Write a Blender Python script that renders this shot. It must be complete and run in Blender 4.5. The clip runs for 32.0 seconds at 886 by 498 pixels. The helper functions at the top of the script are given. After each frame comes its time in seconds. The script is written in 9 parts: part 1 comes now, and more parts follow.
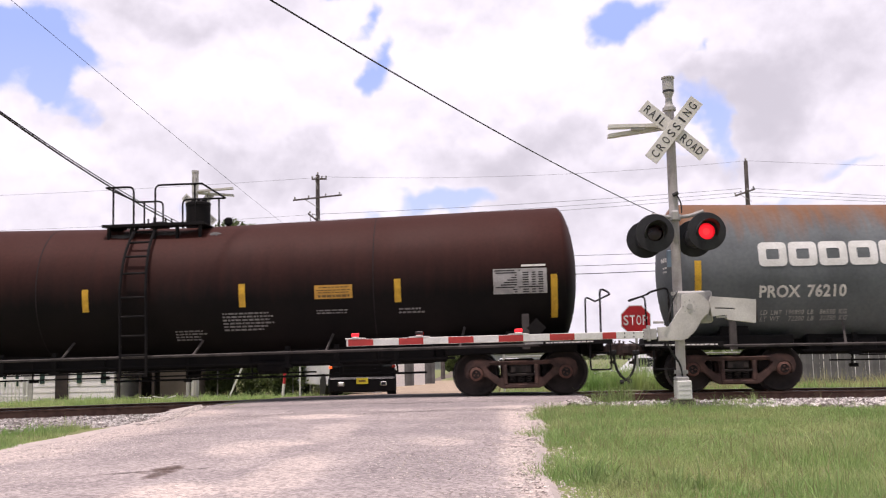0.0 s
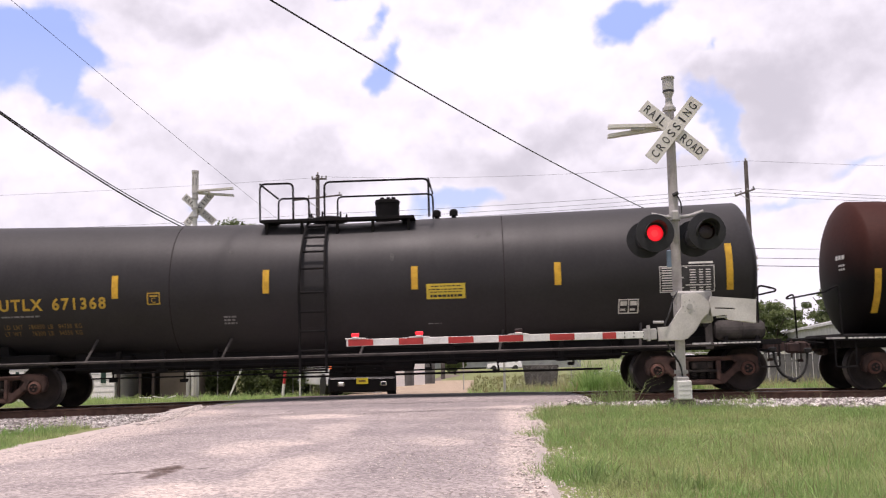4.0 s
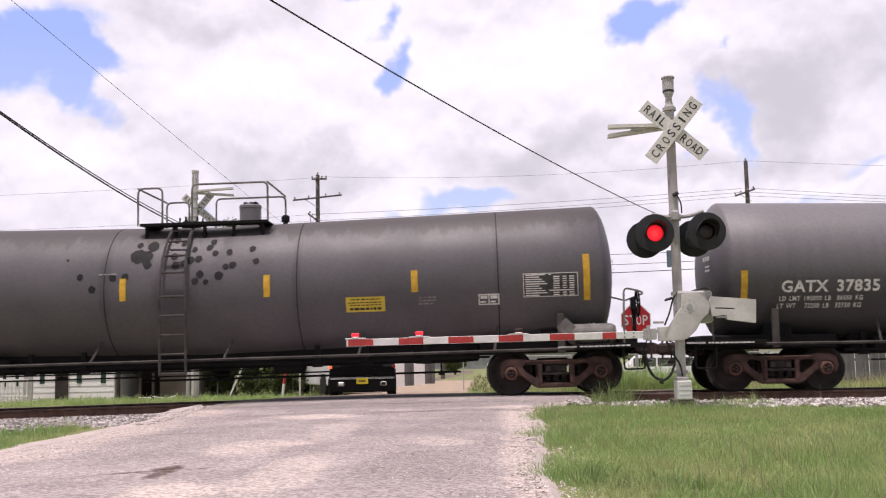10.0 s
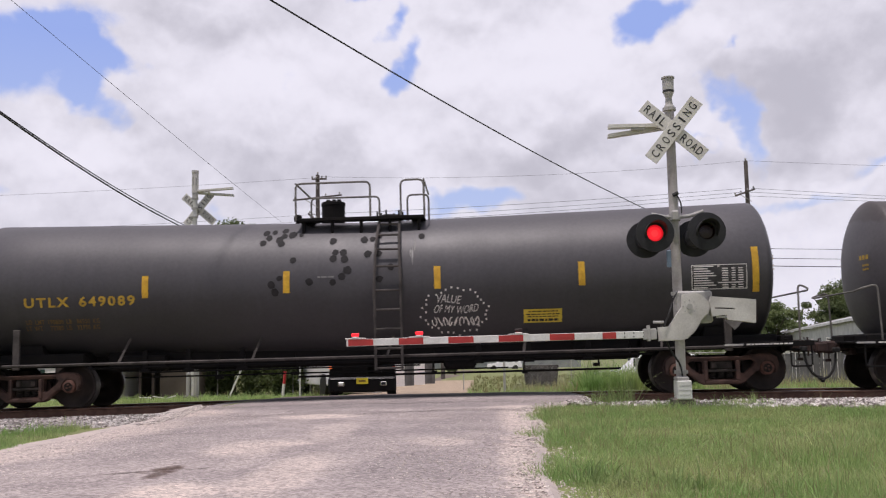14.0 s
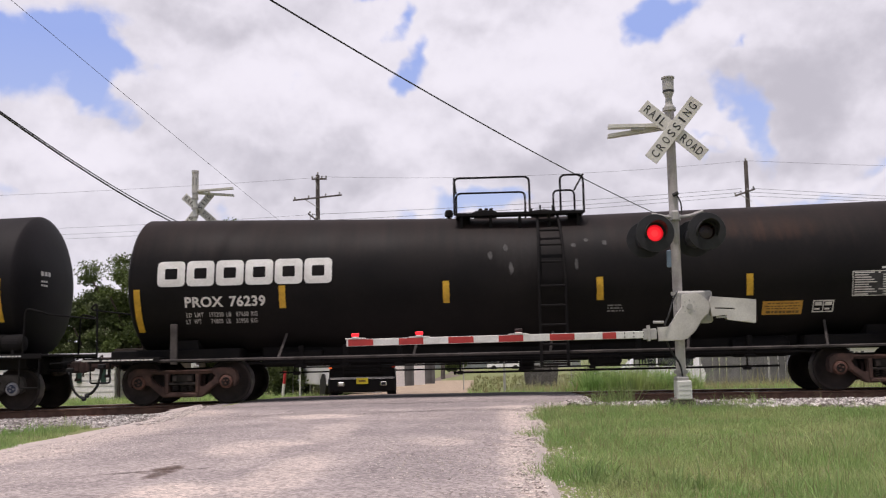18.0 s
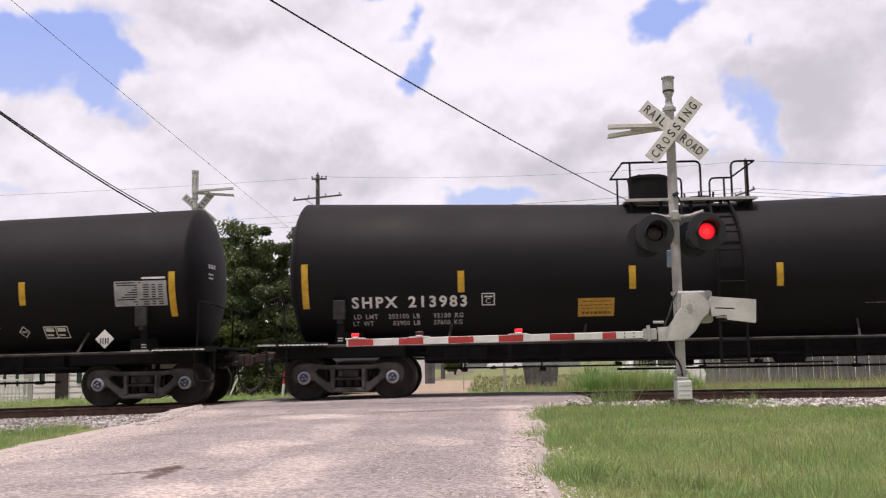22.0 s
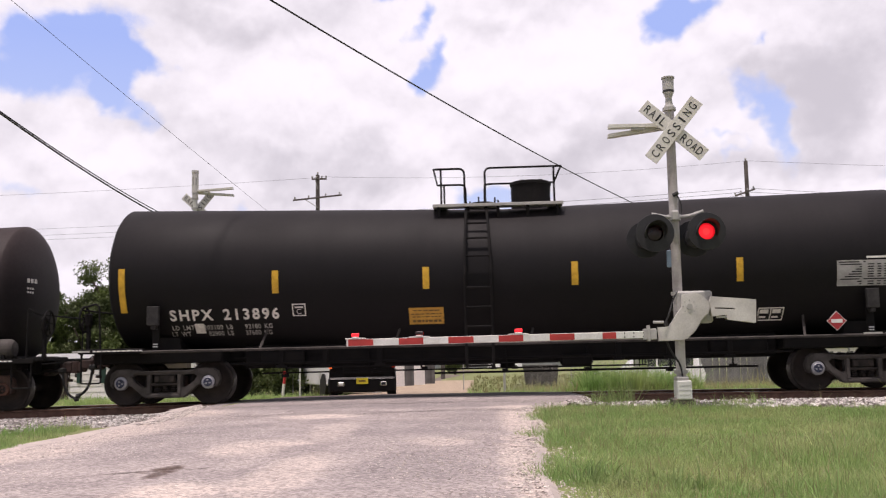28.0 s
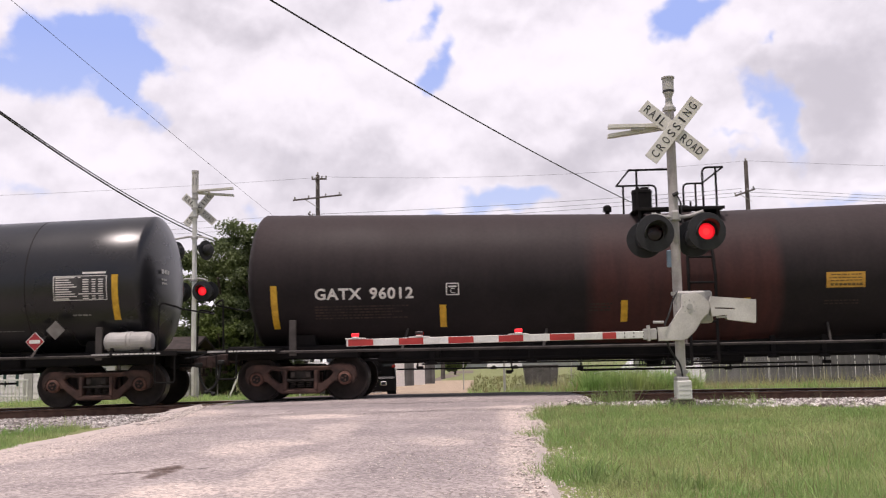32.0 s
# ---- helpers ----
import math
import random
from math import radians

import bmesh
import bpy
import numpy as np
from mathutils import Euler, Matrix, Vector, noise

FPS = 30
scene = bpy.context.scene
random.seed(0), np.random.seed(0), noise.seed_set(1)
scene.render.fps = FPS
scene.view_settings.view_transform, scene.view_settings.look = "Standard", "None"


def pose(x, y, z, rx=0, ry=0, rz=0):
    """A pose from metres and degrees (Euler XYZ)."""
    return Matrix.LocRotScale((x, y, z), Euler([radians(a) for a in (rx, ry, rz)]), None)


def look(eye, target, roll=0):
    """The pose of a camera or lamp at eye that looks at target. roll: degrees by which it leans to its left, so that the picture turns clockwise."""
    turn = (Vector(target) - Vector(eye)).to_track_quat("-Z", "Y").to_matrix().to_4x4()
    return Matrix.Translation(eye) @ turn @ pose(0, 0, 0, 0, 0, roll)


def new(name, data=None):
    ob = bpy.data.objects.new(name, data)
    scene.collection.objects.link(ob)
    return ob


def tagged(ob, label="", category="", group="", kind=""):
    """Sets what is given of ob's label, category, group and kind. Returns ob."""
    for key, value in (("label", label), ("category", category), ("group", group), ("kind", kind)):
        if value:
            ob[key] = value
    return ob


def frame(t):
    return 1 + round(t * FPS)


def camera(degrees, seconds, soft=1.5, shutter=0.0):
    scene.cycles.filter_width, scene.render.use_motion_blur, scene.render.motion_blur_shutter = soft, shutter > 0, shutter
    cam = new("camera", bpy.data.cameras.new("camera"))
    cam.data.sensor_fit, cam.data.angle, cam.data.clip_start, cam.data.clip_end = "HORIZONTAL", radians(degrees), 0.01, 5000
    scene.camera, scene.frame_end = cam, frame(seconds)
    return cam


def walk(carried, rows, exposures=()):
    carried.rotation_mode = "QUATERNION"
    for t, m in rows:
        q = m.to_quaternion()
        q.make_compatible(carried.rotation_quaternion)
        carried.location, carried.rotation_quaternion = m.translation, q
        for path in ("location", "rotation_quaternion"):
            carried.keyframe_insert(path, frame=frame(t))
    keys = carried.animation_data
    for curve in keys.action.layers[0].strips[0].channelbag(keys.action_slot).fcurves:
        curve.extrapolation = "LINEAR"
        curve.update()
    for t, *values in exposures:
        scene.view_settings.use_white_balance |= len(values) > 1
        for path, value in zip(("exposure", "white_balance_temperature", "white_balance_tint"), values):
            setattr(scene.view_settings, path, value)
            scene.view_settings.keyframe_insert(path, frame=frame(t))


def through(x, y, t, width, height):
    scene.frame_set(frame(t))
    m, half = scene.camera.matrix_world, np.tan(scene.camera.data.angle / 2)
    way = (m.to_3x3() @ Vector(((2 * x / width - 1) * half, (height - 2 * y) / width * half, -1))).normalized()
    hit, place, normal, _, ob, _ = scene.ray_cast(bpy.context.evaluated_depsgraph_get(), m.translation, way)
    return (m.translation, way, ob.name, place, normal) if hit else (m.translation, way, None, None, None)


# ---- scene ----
# The camera stands on a low tripod in the road; x runs along the track, y across it, z = 0 is the rail head at the crossing.
CAM_EYE = Vector((0.0, -20.554, 0.785))
CAM_YAW, CAM_PITCH, CAM_ROLL = radians(2.1485), radians(6.412), -1.093
CAM_AIM = CAM_EYE + 100 * Vector((-math.sin(CAM_YAW) * math.cos(CAM_PITCH), math.cos(CAM_YAW) * math.cos(CAM_PITCH), math.sin(CAM_PITCH)))
cam = camera(49.12, 32.0, soft=1.17, shutter=0.12)
EXPOSURES = [(0, 0.07, 6600, 24), (9, 0.06, 6600, 24), (12, -0.14, 6430, 21), (14.5, -0.28, 6380, 20), (17, -0.26, 6480, 20), (20, -0.16, 6600, 21), (26, -0.03, 6700, 22), (32, -0.05, 6680, 22)]
walk(cam, [(0, look(CAM_EYE, CAM_AIM, CAM_ROLL)), (32, look(CAM_EYE, CAM_AIM, CAM_ROLL))], EXPOSURES)

# ---- light ----
SUN_ELEVATION, SUN_AZIMUTH = 77.0, 205.0      # azimuth: degrees clockwise from +y, so the sun is behind the camera, to its left
world = bpy.data.worlds.new("sky")
scene.world = world
world.use_nodes = True
wn = world.node_tree.nodes
wl = world.node_tree.links
sky_tex = wn.new("ShaderNodeTexSky")
sky_tex.sky_type, sky_tex.sun_disc = "NISHITA", False
sky_tex.sun_elevation, sky_tex.sun_rotation = radians(SUN_ELEVATION), radians(SUN_AZIMUTH)
sky_tex.air_density, sky_tex.dust_density = 1.0, 2.5
wn["Background"].inputs["Strength"].default_value = 0.118
# broken bright cloud over the rest of the sky
w_tc = wn.new("ShaderNodeTexCoord")
w_noise = wn.new("ShaderNodeTexNoise")
w_noise.inputs["Scale"].default_value, w_noise.inputs["Detail"].default_value = 2.2, 6
wl.new(w_tc.outputs["Generated"], w_noise.inputs["Vector"])
w_map = wn.new("ShaderNodeMapRange")
w_map.inputs["From Min"].default_value, w_map.inputs["From Max"].default_value = 0.40, 0.58
wl.new(w_noise.outputs["Fac"], w_map.inputs["Value"])
w_mix = wn.new("ShaderNodeMix")
w_mix.data_type = "RGBA"
w_mix.inputs["B"].default_value = (5.6, 5.6, 5.7, 1.0)
wl.new(w_map.outputs["Result"], w_mix.inputs["Factor"])
wl.new(sky_tex.outputs["Color"], w_mix.inputs["A"])
wl.new(w_mix.outputs["Result"], wn["Background"].inputs["Color"])

sun = new("sun", bpy.data.lights.new("sun", "SUN"))
sun.data.energy, sun.data.angle, sun.data.color = 3.35, radians(2.0), (1.0, 0.95, 0.88)
az, el = radians(SUN_AZIMUTH), radians(SUN_ELEVATION)
sun_from = Vector((math.sin(az) * math.cos(el), math.cos(az) * math.cos(el), math.sin(el)))
sun.matrix_world = look(sun_from * 200, (0, 0, 0))
# ---- materials ----
def lin(r, g, b):
    return (r, g, b, 1.0)


def material(name, c1, c2=None, rough=0.6, metal=0.0, scale=3.0, fine=60.0, bump=0.15, spread=0.0, spec=0.5, dist=0.01, contrast=(0.35, 0.65)):
    """A two-scale surface: broad patches between c1 and c2, fine grain over them, a slight relief."""
    m = bpy.data.materials.new(name)
    m.use_nodes = True
    n, l = m.node_tree.nodes, m.node_tree.links
    b = n["Principled BSDF"]
    b.inputs["Roughness"].default_value, b.inputs["Metallic"].default_value = rough, metal
    b.inputs["Specular IOR Level"].default_value = spec
    c2 = c2 or tuple(x * 0.75 for x in c1)
    tc = n.new("ShaderNodeTexCoord")
    big = n.new("ShaderNodeTexNoise")
    big.inputs["Scale"].default_value, big.inputs["Detail"].default_value = scale, 6
    sml = n.new("ShaderNodeTexNoise")
    sml.inputs["Scale"].default_value, sml.inputs["Detail"].default_value = fine, 3
    for t in (big, sml):
        l.new(tc.outputs["Object"], t.inputs["Vector"])
    ramp = n.new("ShaderNodeMapRange")
    ramp.inputs["From Min"].default_value, ramp.inputs["From Max"].default_value = contrast
    l.new(big.outputs["Fac"], ramp.inputs["Value"])
    mix = n.new("ShaderNodeMix")
    mix.data_type = "RGBA"
    mix.inputs["A"].default_value, mix.inputs["B"].default_value = lin(*c1), lin(*c2)
    l.new(ramp.outputs["Result"], mix.inputs["Factor"])
    grain = n.new("ShaderNodeMix")
    grain.data_type, grain.blend_type = "RGBA", "MULTIPLY"
    grain.inputs["Factor"].default_value = 0.55
    l.new(mix.outputs["Result"], grain.inputs["A"])
    gr = n.new("ShaderNodeMapRange")
    gr.inputs["To Min"].default_value, gr.inputs["To Max"].default_value = 0.55, 1.35
    l.new(sml.outputs["Fac"], gr.inputs["Value"])
    l.new(gr.outputs["Result"], grain.inputs["B"])
    out = grain.outputs["Result"]
    if spread:
        info = n.new("ShaderNodeObjectInfo")
        geo = n.new("ShaderNodeNewGeometry")
        add = n.new("ShaderNodeMath")
        add.operation = "ADD"
        l.new(info.outputs["Random"], add.inputs[0])
        l.new(geo.outputs["Random Per Island"], add.inputs[1])
        mr = n.new("ShaderNodeMapRange")
        mr.inputs["From Max"].default_value = 2.0
        mr.inputs["To Min"].default_value, mr.inputs["To Max"].default_value = 1 - spread, 1 + spread
        l.new(add.outputs[0], mr.inputs["Value"])
        var = n.new("ShaderNodeMix")
        var.data_type, var.blend_type = "RGBA", "MULTIPLY"
        var.inputs["Factor"].default_value = 1.0
        l.new(out, var.inputs["A"])
        l.new(mr.outputs["Result"], var.inputs["B"])
        out = var.outputs["Result"]
    l.new(out, b.inputs["Base Color"])
    rr = n.new("ShaderNodeMapRange")
    rr.inputs["To Min"].default_value, rr.inputs["To Max"].default_value = max(0.05, rough - 0.12), min(1.0, rough + 0.12)
    l.new(big.outputs["Fac"], rr.inputs["Value"])
    l.new(rr.outputs["Result"], b.inputs["Roughness"])
    if bump:
        bp = n.new("ShaderNodeBump")
        bp.inputs["Strength"].default_value, bp.inputs["Distance"].default_value = bump, dist
        l.new(sml.outputs["Fac"], bp.inputs["Height"])
        l.new(bp.outputs["Normal"], b.inputs["Normal"])
    return m


def leafy(name, c1, c2, through=0.25, **kw):
    """Thin foliage: part of the light passes through the blade."""
    m = material(name, c1, c2, bump=0, **kw)
    n, l = m.node_tree.nodes, m.node_tree.links
    b = n["Principled BSDF"]
    tr = n.new("ShaderNodeBsdfTranslucent")
    l.new(b.inputs["Base Color"].links[0].from_socket, tr.inputs["Color"])
    mx = n.new("ShaderNodeMixShader")
    mx.inputs[0].default_value = through
    l.new(b.outputs[0], mx.inputs[1])
    l.new(tr.outputs[0], mx.inputs[2])
    l.new(mx.outputs[0], n["Material Output"].inputs["Surface"])
    return m


def glow(name, colour, strength):
    m = bpy.data.materials.new(name)
    m.use_nodes = True
    b = m.node_tree.nodes["Principled BSDF"]
    b.inputs["Base Color"].default_value = lin(*colour)
    b.inputs["Emission Color"].default_value = lin(*colour)
    b.inputs["Emission Strength"].default_value = strength
    return m


# worn places on the road: x, y, half sizes, strength
PALE_SPOTS = [(-2.41, -6.16, 0.62, 0.55, 1.0), (-1.95, -10.6, 0.30, 0.30, 1.0), (-2.04, -14.1, 0.36, 0.5, 1.1), (-0.44, -10.5, 0.34, 0.42, 0.55), (0.57, -4.05, 0.55, 0.4, 1.0), (0.55, -7.4, 0.34, 3.6, 1.0), (0.34, -12.6, 0.2, 3.0, 0.95),
              (-2.28, -11.0, 0.4, 0.9, 0.75), (-4.4, -11.2, 0.5, 1.2, 0.8), (-4.6, -8.4, 0.7, 2.2, 0.8), (-5.0, -4.6, 0.9, 1.2, 0.9), (-1.5, -13.2, 0.3, 1.6, 0.7), (-1.75, -9.0, 0.28, 1.8, 0.45)]
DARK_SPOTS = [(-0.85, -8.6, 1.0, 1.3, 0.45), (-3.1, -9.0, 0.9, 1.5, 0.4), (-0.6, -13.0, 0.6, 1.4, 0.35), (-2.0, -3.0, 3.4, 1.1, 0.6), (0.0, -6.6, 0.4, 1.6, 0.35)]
OIL_SPOTS = [(-2.53, -12.78, 0.10, 0.22, 1.2), (-2.46, -13.15, 0.10, 0.26, 0.95), (-2.66, -13.02, 0.09, 0.08, 0.7), (-2.78, -13.04, 0.07, 0.05, 0.6)]


def road_paint(name):
    """Old asphalt: pale worn spots, grey patches, a few oil stains, coarse stone speckle."""
    m = material(name, (0.40, 0.345, 0.33), (0.31, 0.268, 0.26), rough=0.95, scale=0.9, fine=45, bump=0.6, dist=0.012, contrast=(0.38, 0.62), spec=0.25)
    n, l = m.node_tree.nodes, m.node_tree.links
    b = n["Principled BSDF"]
    colour = b.inputs["Base Color"].links[0].from_socket
    tc = n.new("ShaderNodeTexCoord")
    sep = n.new("ShaderNodeSeparateXYZ")
    l.new(tc.outputs["Object"], sep.inputs[0])

    def calc(op, a, c=None, clamp=False):
        k = n.new("ShaderNodeMath")
        k.operation, k.use_clamp = op, clamp
        for i, v in enumerate((a, c)):
            if isinstance(v, (int, float)):
                k.inputs[i].default_value = v
            elif v is not None:
                l.new(v, k.inputs[i])
        return k.outputs[0]

    def cloud(scale, detail, shift, stretch=(1, 1, 1)):
        mp = n.new("ShaderNodeMapping")
        mp.inputs["Location"].default_value, mp.inputs["Scale"].default_value = shift, stretch
        l.new(tc.outputs["Object"], mp.inputs["Vector"])
        t = n.new("ShaderNodeTexNoise")
        t.inputs["Scale"].default_value, t.inputs["Detail"].default_value, t.inputs["Roughness"].default_value = scale, detail, 0.65
        l.new(mp.outputs[0], t.inputs["Vector"])
        return t.outputs["Fac"]

    wx = calc("MULTIPLY", calc("SUBTRACT", cloud(2.2, 6, (3, 0, 0)), 0.5), 1.0)
    wy = calc("MULTIPLY", calc("SUBTRACT", cloud(1.5, 6, (0, 7, 0)), 0.5), 2.2)
    rag = calc("MULTIPLY", calc("SUBTRACT", cloud(9, 5, (1, 1, 0), (1, 0.5, 1)), 0.5), 1.6)

    def spots(rows, warp):
        total = None
        for x, y, rx, ry, w in rows:
            dx = calc("DIVIDE", calc("SUBTRACT", calc("ADD", sep.outputs["X"], calc("MULTIPLY", wx, warp)), x), rx)
            dy = calc("DIVIDE", calc("SUBTRACT", calc("ADD", sep.outputs["Y"], calc("MULTIPLY", wy, warp)), y), ry)
            r2 = calc("ADD", calc("MULTIPLY", dx, dx), calc("MULTIPLY", dy, dy))
            s = calc("MULTIPLY", calc("SUBTRACT", 1.35, r2), w)
            s = calc("MINIMUM", calc("MAXIMUM", s, 0.0), w)
            total = s if total is None else calc("MAXIMUM", total, s)
        return calc("MULTIPLY", total, calc("ADD", 0.85, rag), True)

    def lay(colour, mask, tone):
        mix = n.new("ShaderNodeMix")
        mix.data_type = "RGBA"
        mix.inputs["B"].default_value = lin(*tone)
        l.new(mask, mix.inputs["Factor"])
        l.new(colour, mix.inputs["A"])
        return mix.outputs["Result"]

    # wheel tracks polished pale, blotches of old repairs
    st = n.new("ShaderNodeMapRange")
    st.inputs["From Min"].default_value, st.inputs["From Max"].default_value, st.inputs["To Max"].default_value = 0.50, 0.72, 0.6
    l.new(cloud(1.6, 8, (5, 2, 0), (1.3, 0.35, 1)), st.inputs["Value"])
    colour = lay(colour, st.outputs[0], (0.50, 0.43, 0.40))
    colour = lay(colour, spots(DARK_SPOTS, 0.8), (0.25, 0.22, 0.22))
    # near-black band over the rails: dark crossing surface with shadow painted in
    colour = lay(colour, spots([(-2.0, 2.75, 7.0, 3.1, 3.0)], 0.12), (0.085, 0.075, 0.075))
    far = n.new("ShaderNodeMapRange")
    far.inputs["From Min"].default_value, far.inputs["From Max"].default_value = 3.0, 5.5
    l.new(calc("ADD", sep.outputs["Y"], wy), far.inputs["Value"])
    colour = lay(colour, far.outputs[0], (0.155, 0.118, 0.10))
    dirt = n.new("ShaderNodeMapRange")
    dirt.inputs["From Min"].default_value, dirt.inputs["From Max"].default_value = 7.0, 17.0
    l.new(calc("ADD", sep.outputs["Y"], calc("MULTIPLY", wy, 4.0)), dirt.inputs["Value"])
    colour = lay(colour, dirt.outputs[0], (0.40, 0.31, 0.225))
    colour = lay(colour, spots(PALE_SPOTS, 0.45), (0.58, 0.49, 0.44))
    colour = lay(colour, spots(OIL_SPOTS, 0.4), (0.095, 0.062, 0.05))
    vo = n.new("ShaderNodeTexVoronoi")
    vo.inputs["Scale"].default_value = 42
    l.new(tc.outputs["Object"], vo.inputs["Vector"])
    sp = n.new("ShaderNodeMapRange")
    sp.inputs["To Min"].default_value, sp.inputs["To Max"].default_value = 0.55, 1.4
    hue = n.new("ShaderNodeSeparateColor")
    l.new(vo.outputs["Color"], hue.inputs[0])
    l.new(hue.outputs[0], sp.inputs["Value"])
    mul = n.new("ShaderNodeMix")
    mul.data_type, mul.blend_type = "RGBA", "MULTIPLY"
    mul.inputs["Factor"].default_value = 0.85
    l.new(colour, mul.inputs["A"])
    l.new(sp.outputs[0], mul.inputs["B"])
    l.new(mul.outputs["Result"], b.inputs["Base Color"])
    return m


def tank_paint(name, base, worn, top, top_from, top_to, rough=0.45, streak=0.5, band=None, spec=0.12, blots=()):
    """Tank enamel: worn patches, a second tone that starts on the crown and runs down the shell in streaks (rust and
    stains on some cars, light from above painted in on D and F); band: repainted brown belt (x0, x1, colour).
    """
    m = bpy.data.materials.new(name)
    m.use_nodes = True
    n, l = m.node_tree.nodes, m.node_tree.links
    b = n["Principled BSDF"]
    tc = n.new("ShaderNodeTexCoord")
    sep = n.new("ShaderNodeSeparateXYZ")
    l.new(tc.outputs["Object"], sep.inputs[0])
    big = n.new("ShaderNodeTexNoise")
    big.inputs["Scale"].default_value, big.inputs["Detail"].default_value = 0.9, 7
    l.new(tc.outputs["Object"], big.inputs["Vector"])
    fine = n.new("ShaderNodeTexNoise")
    fine.inputs["Scale"].default_value, fine.inputs["Detail"].default_value = 14, 5
    l.new(tc.outputs["Object"], fine.inputs["Vector"])
    mp = n.new("ShaderNodeMapping")
    mp.inputs["Scale"].default_value = (3.0, 0.4, 0.35)
    l.new(tc.outputs["Object"], mp.inputs["Vector"])
    run = n.new("ShaderNodeTexNoise")
    run.inputs["Scale"].default_value, run.inputs["Detail"].default_value = 1.6, 6
    l.new(mp.outputs["Vector"], run.inputs["Vector"])
    r1 = n.new("ShaderNodeMapRange")
    r1.inputs["From Min"].default_value, r1.inputs["From Max"].default_value = 0.38, 0.7
    l.new(big.outputs["Fac"], r1.inputs["Value"])
    mix = n.new("ShaderNodeMix")
    mix.data_type = "RGBA"
    mix.inputs["A"].default_value, mix.inputs["B"].default_value = lin(*base), lin(*worn)
    l.new(r1.outputs["Result"], mix.inputs["Factor"])
    colour = mix.outputs["Result"]
    if band:
        lo = n.new("ShaderNodeMapRange")
        lo.inputs["From Min"].default_value, lo.inputs["From Max"].default_value = band[0] - 0.05, band[0] + 0.25
        hi = n.new("ShaderNodeMapRange")
        hi.inputs["From Min"].default_value, hi.inputs["From Max"].default_value = band[1] + 0.1, band[1] - 0.1
        mul = n.new("ShaderNodeMath")
        mul.operation = "MULTIPLY"
        l.new(sep.outputs["X"], lo.inputs["Value"])
        l.new(sep.outputs["X"], hi.inputs["Value"])
        l.new(lo.outputs["Result"], mul.inputs[0])
        l.new(hi.outputs["Result"], mul.inputs[1])
        sc = n.new("ShaderNodeMath")
        sc.operation = "MULTIPLY"
        l.new(mul.outputs[0], sc.inputs[0])
        l.new(run.outputs["Fac"], sc.inputs[1])
        bm_ = n.new("ShaderNodeMix")
        bm_.data_type = "RGBA"
        bm_.inputs["B"].default_value = lin(*band[2])
        l.new(sc.outputs[0], bm_.inputs["Factor"])
        l.new(colour, bm_.inputs["A"])
        colour = bm_.outputs["Result"]
    # soft blotches: along the car, height, half sizes, strength, colour
    for bx, bz, rx, rz, w, tone in blots:
        total = None
        for out, c, r in ((sep.outputs["X"], bx, rx), (sep.outputs["Z"], bz, rz)):
            d = n.new("ShaderNodeMath")
            d.operation = "MULTIPLY_ADD"
            d.inputs[1].default_value, d.inputs[2].default_value = 1 / r, -c / r
            l.new(out, d.inputs[0])
            q = n.new("ShaderNodeMath")
            q.operation = "MULTIPLY"
            l.new(d.outputs[0], q.inputs[0])
            l.new(d.outputs[0], q.inputs[1])
            if total is None:
                total = q.outputs[0]
            else:
                a = n.new("ShaderNodeMath")
                a.operation = "ADD"
                l.new(total, a.inputs[0])
                l.new(q.outputs[0], a.inputs[1])
                total = a.outputs[0]
        a = n.new("ShaderNodeMath")
        a.operation = "MULTIPLY_ADD"
        a.inputs[1].default_value = 2.4
        l.new(run.outputs["Fac"], a.inputs[0])
        l.new(total, a.inputs[2])
        mr = n.new("ShaderNodeMapRange")
        mr.inputs["From Min"].default_value, mr.inputs["From Max"].default_value = 2.1, 0.9
        mr.inputs["To Max"].default_value = w
        l.new(a.outputs[0], mr.inputs["Value"])
        bl = n.new("ShaderNodeMix")
        bl.data_type = "RGBA"
        bl.inputs["B"].default_value = lin(*tone)
        l.new(mr.outputs["Result"], bl.inputs["Factor"])
        l.new(colour, bl.inputs["A"])
        colour = bl.outputs["Result"]
    # crown tone running down: rust and stains; on D and F painted top light
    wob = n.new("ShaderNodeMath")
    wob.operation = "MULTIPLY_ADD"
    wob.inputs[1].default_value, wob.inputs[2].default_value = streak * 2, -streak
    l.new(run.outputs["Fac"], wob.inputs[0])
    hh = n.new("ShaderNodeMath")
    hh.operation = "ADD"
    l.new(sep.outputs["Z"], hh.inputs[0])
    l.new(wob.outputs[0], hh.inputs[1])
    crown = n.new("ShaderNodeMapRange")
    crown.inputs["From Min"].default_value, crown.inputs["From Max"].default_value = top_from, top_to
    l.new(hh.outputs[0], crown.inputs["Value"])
    crown_tone = n.new("ShaderNodeMix")
    crown_tone.data_type = "RGBA"
    crown_tone.inputs["B"].default_value = lin(*top)
    l.new(crown.outputs["Result"], crown_tone.inputs["Factor"])
    l.new(colour, crown_tone.inputs["A"])
    grain = n.new("ShaderNodeMix")
    grain.data_type, grain.blend_type = "RGBA", "MULTIPLY"
    grain.inputs["Factor"].default_value = 0.5
    gr = n.new("ShaderNodeMapRange")
    gr.inputs["To Min"].default_value, gr.inputs["To Max"].default_value = 0.5, 1.4
    l.new(fine.outputs["Fac"], gr.inputs["Value"])
    l.new(crown_tone.outputs["Result"], grain.inputs["A"])
    l.new(gr.outputs["Result"], grain.inputs["B"])
    l.new(grain.outputs["Result"], b.inputs["Base Color"])
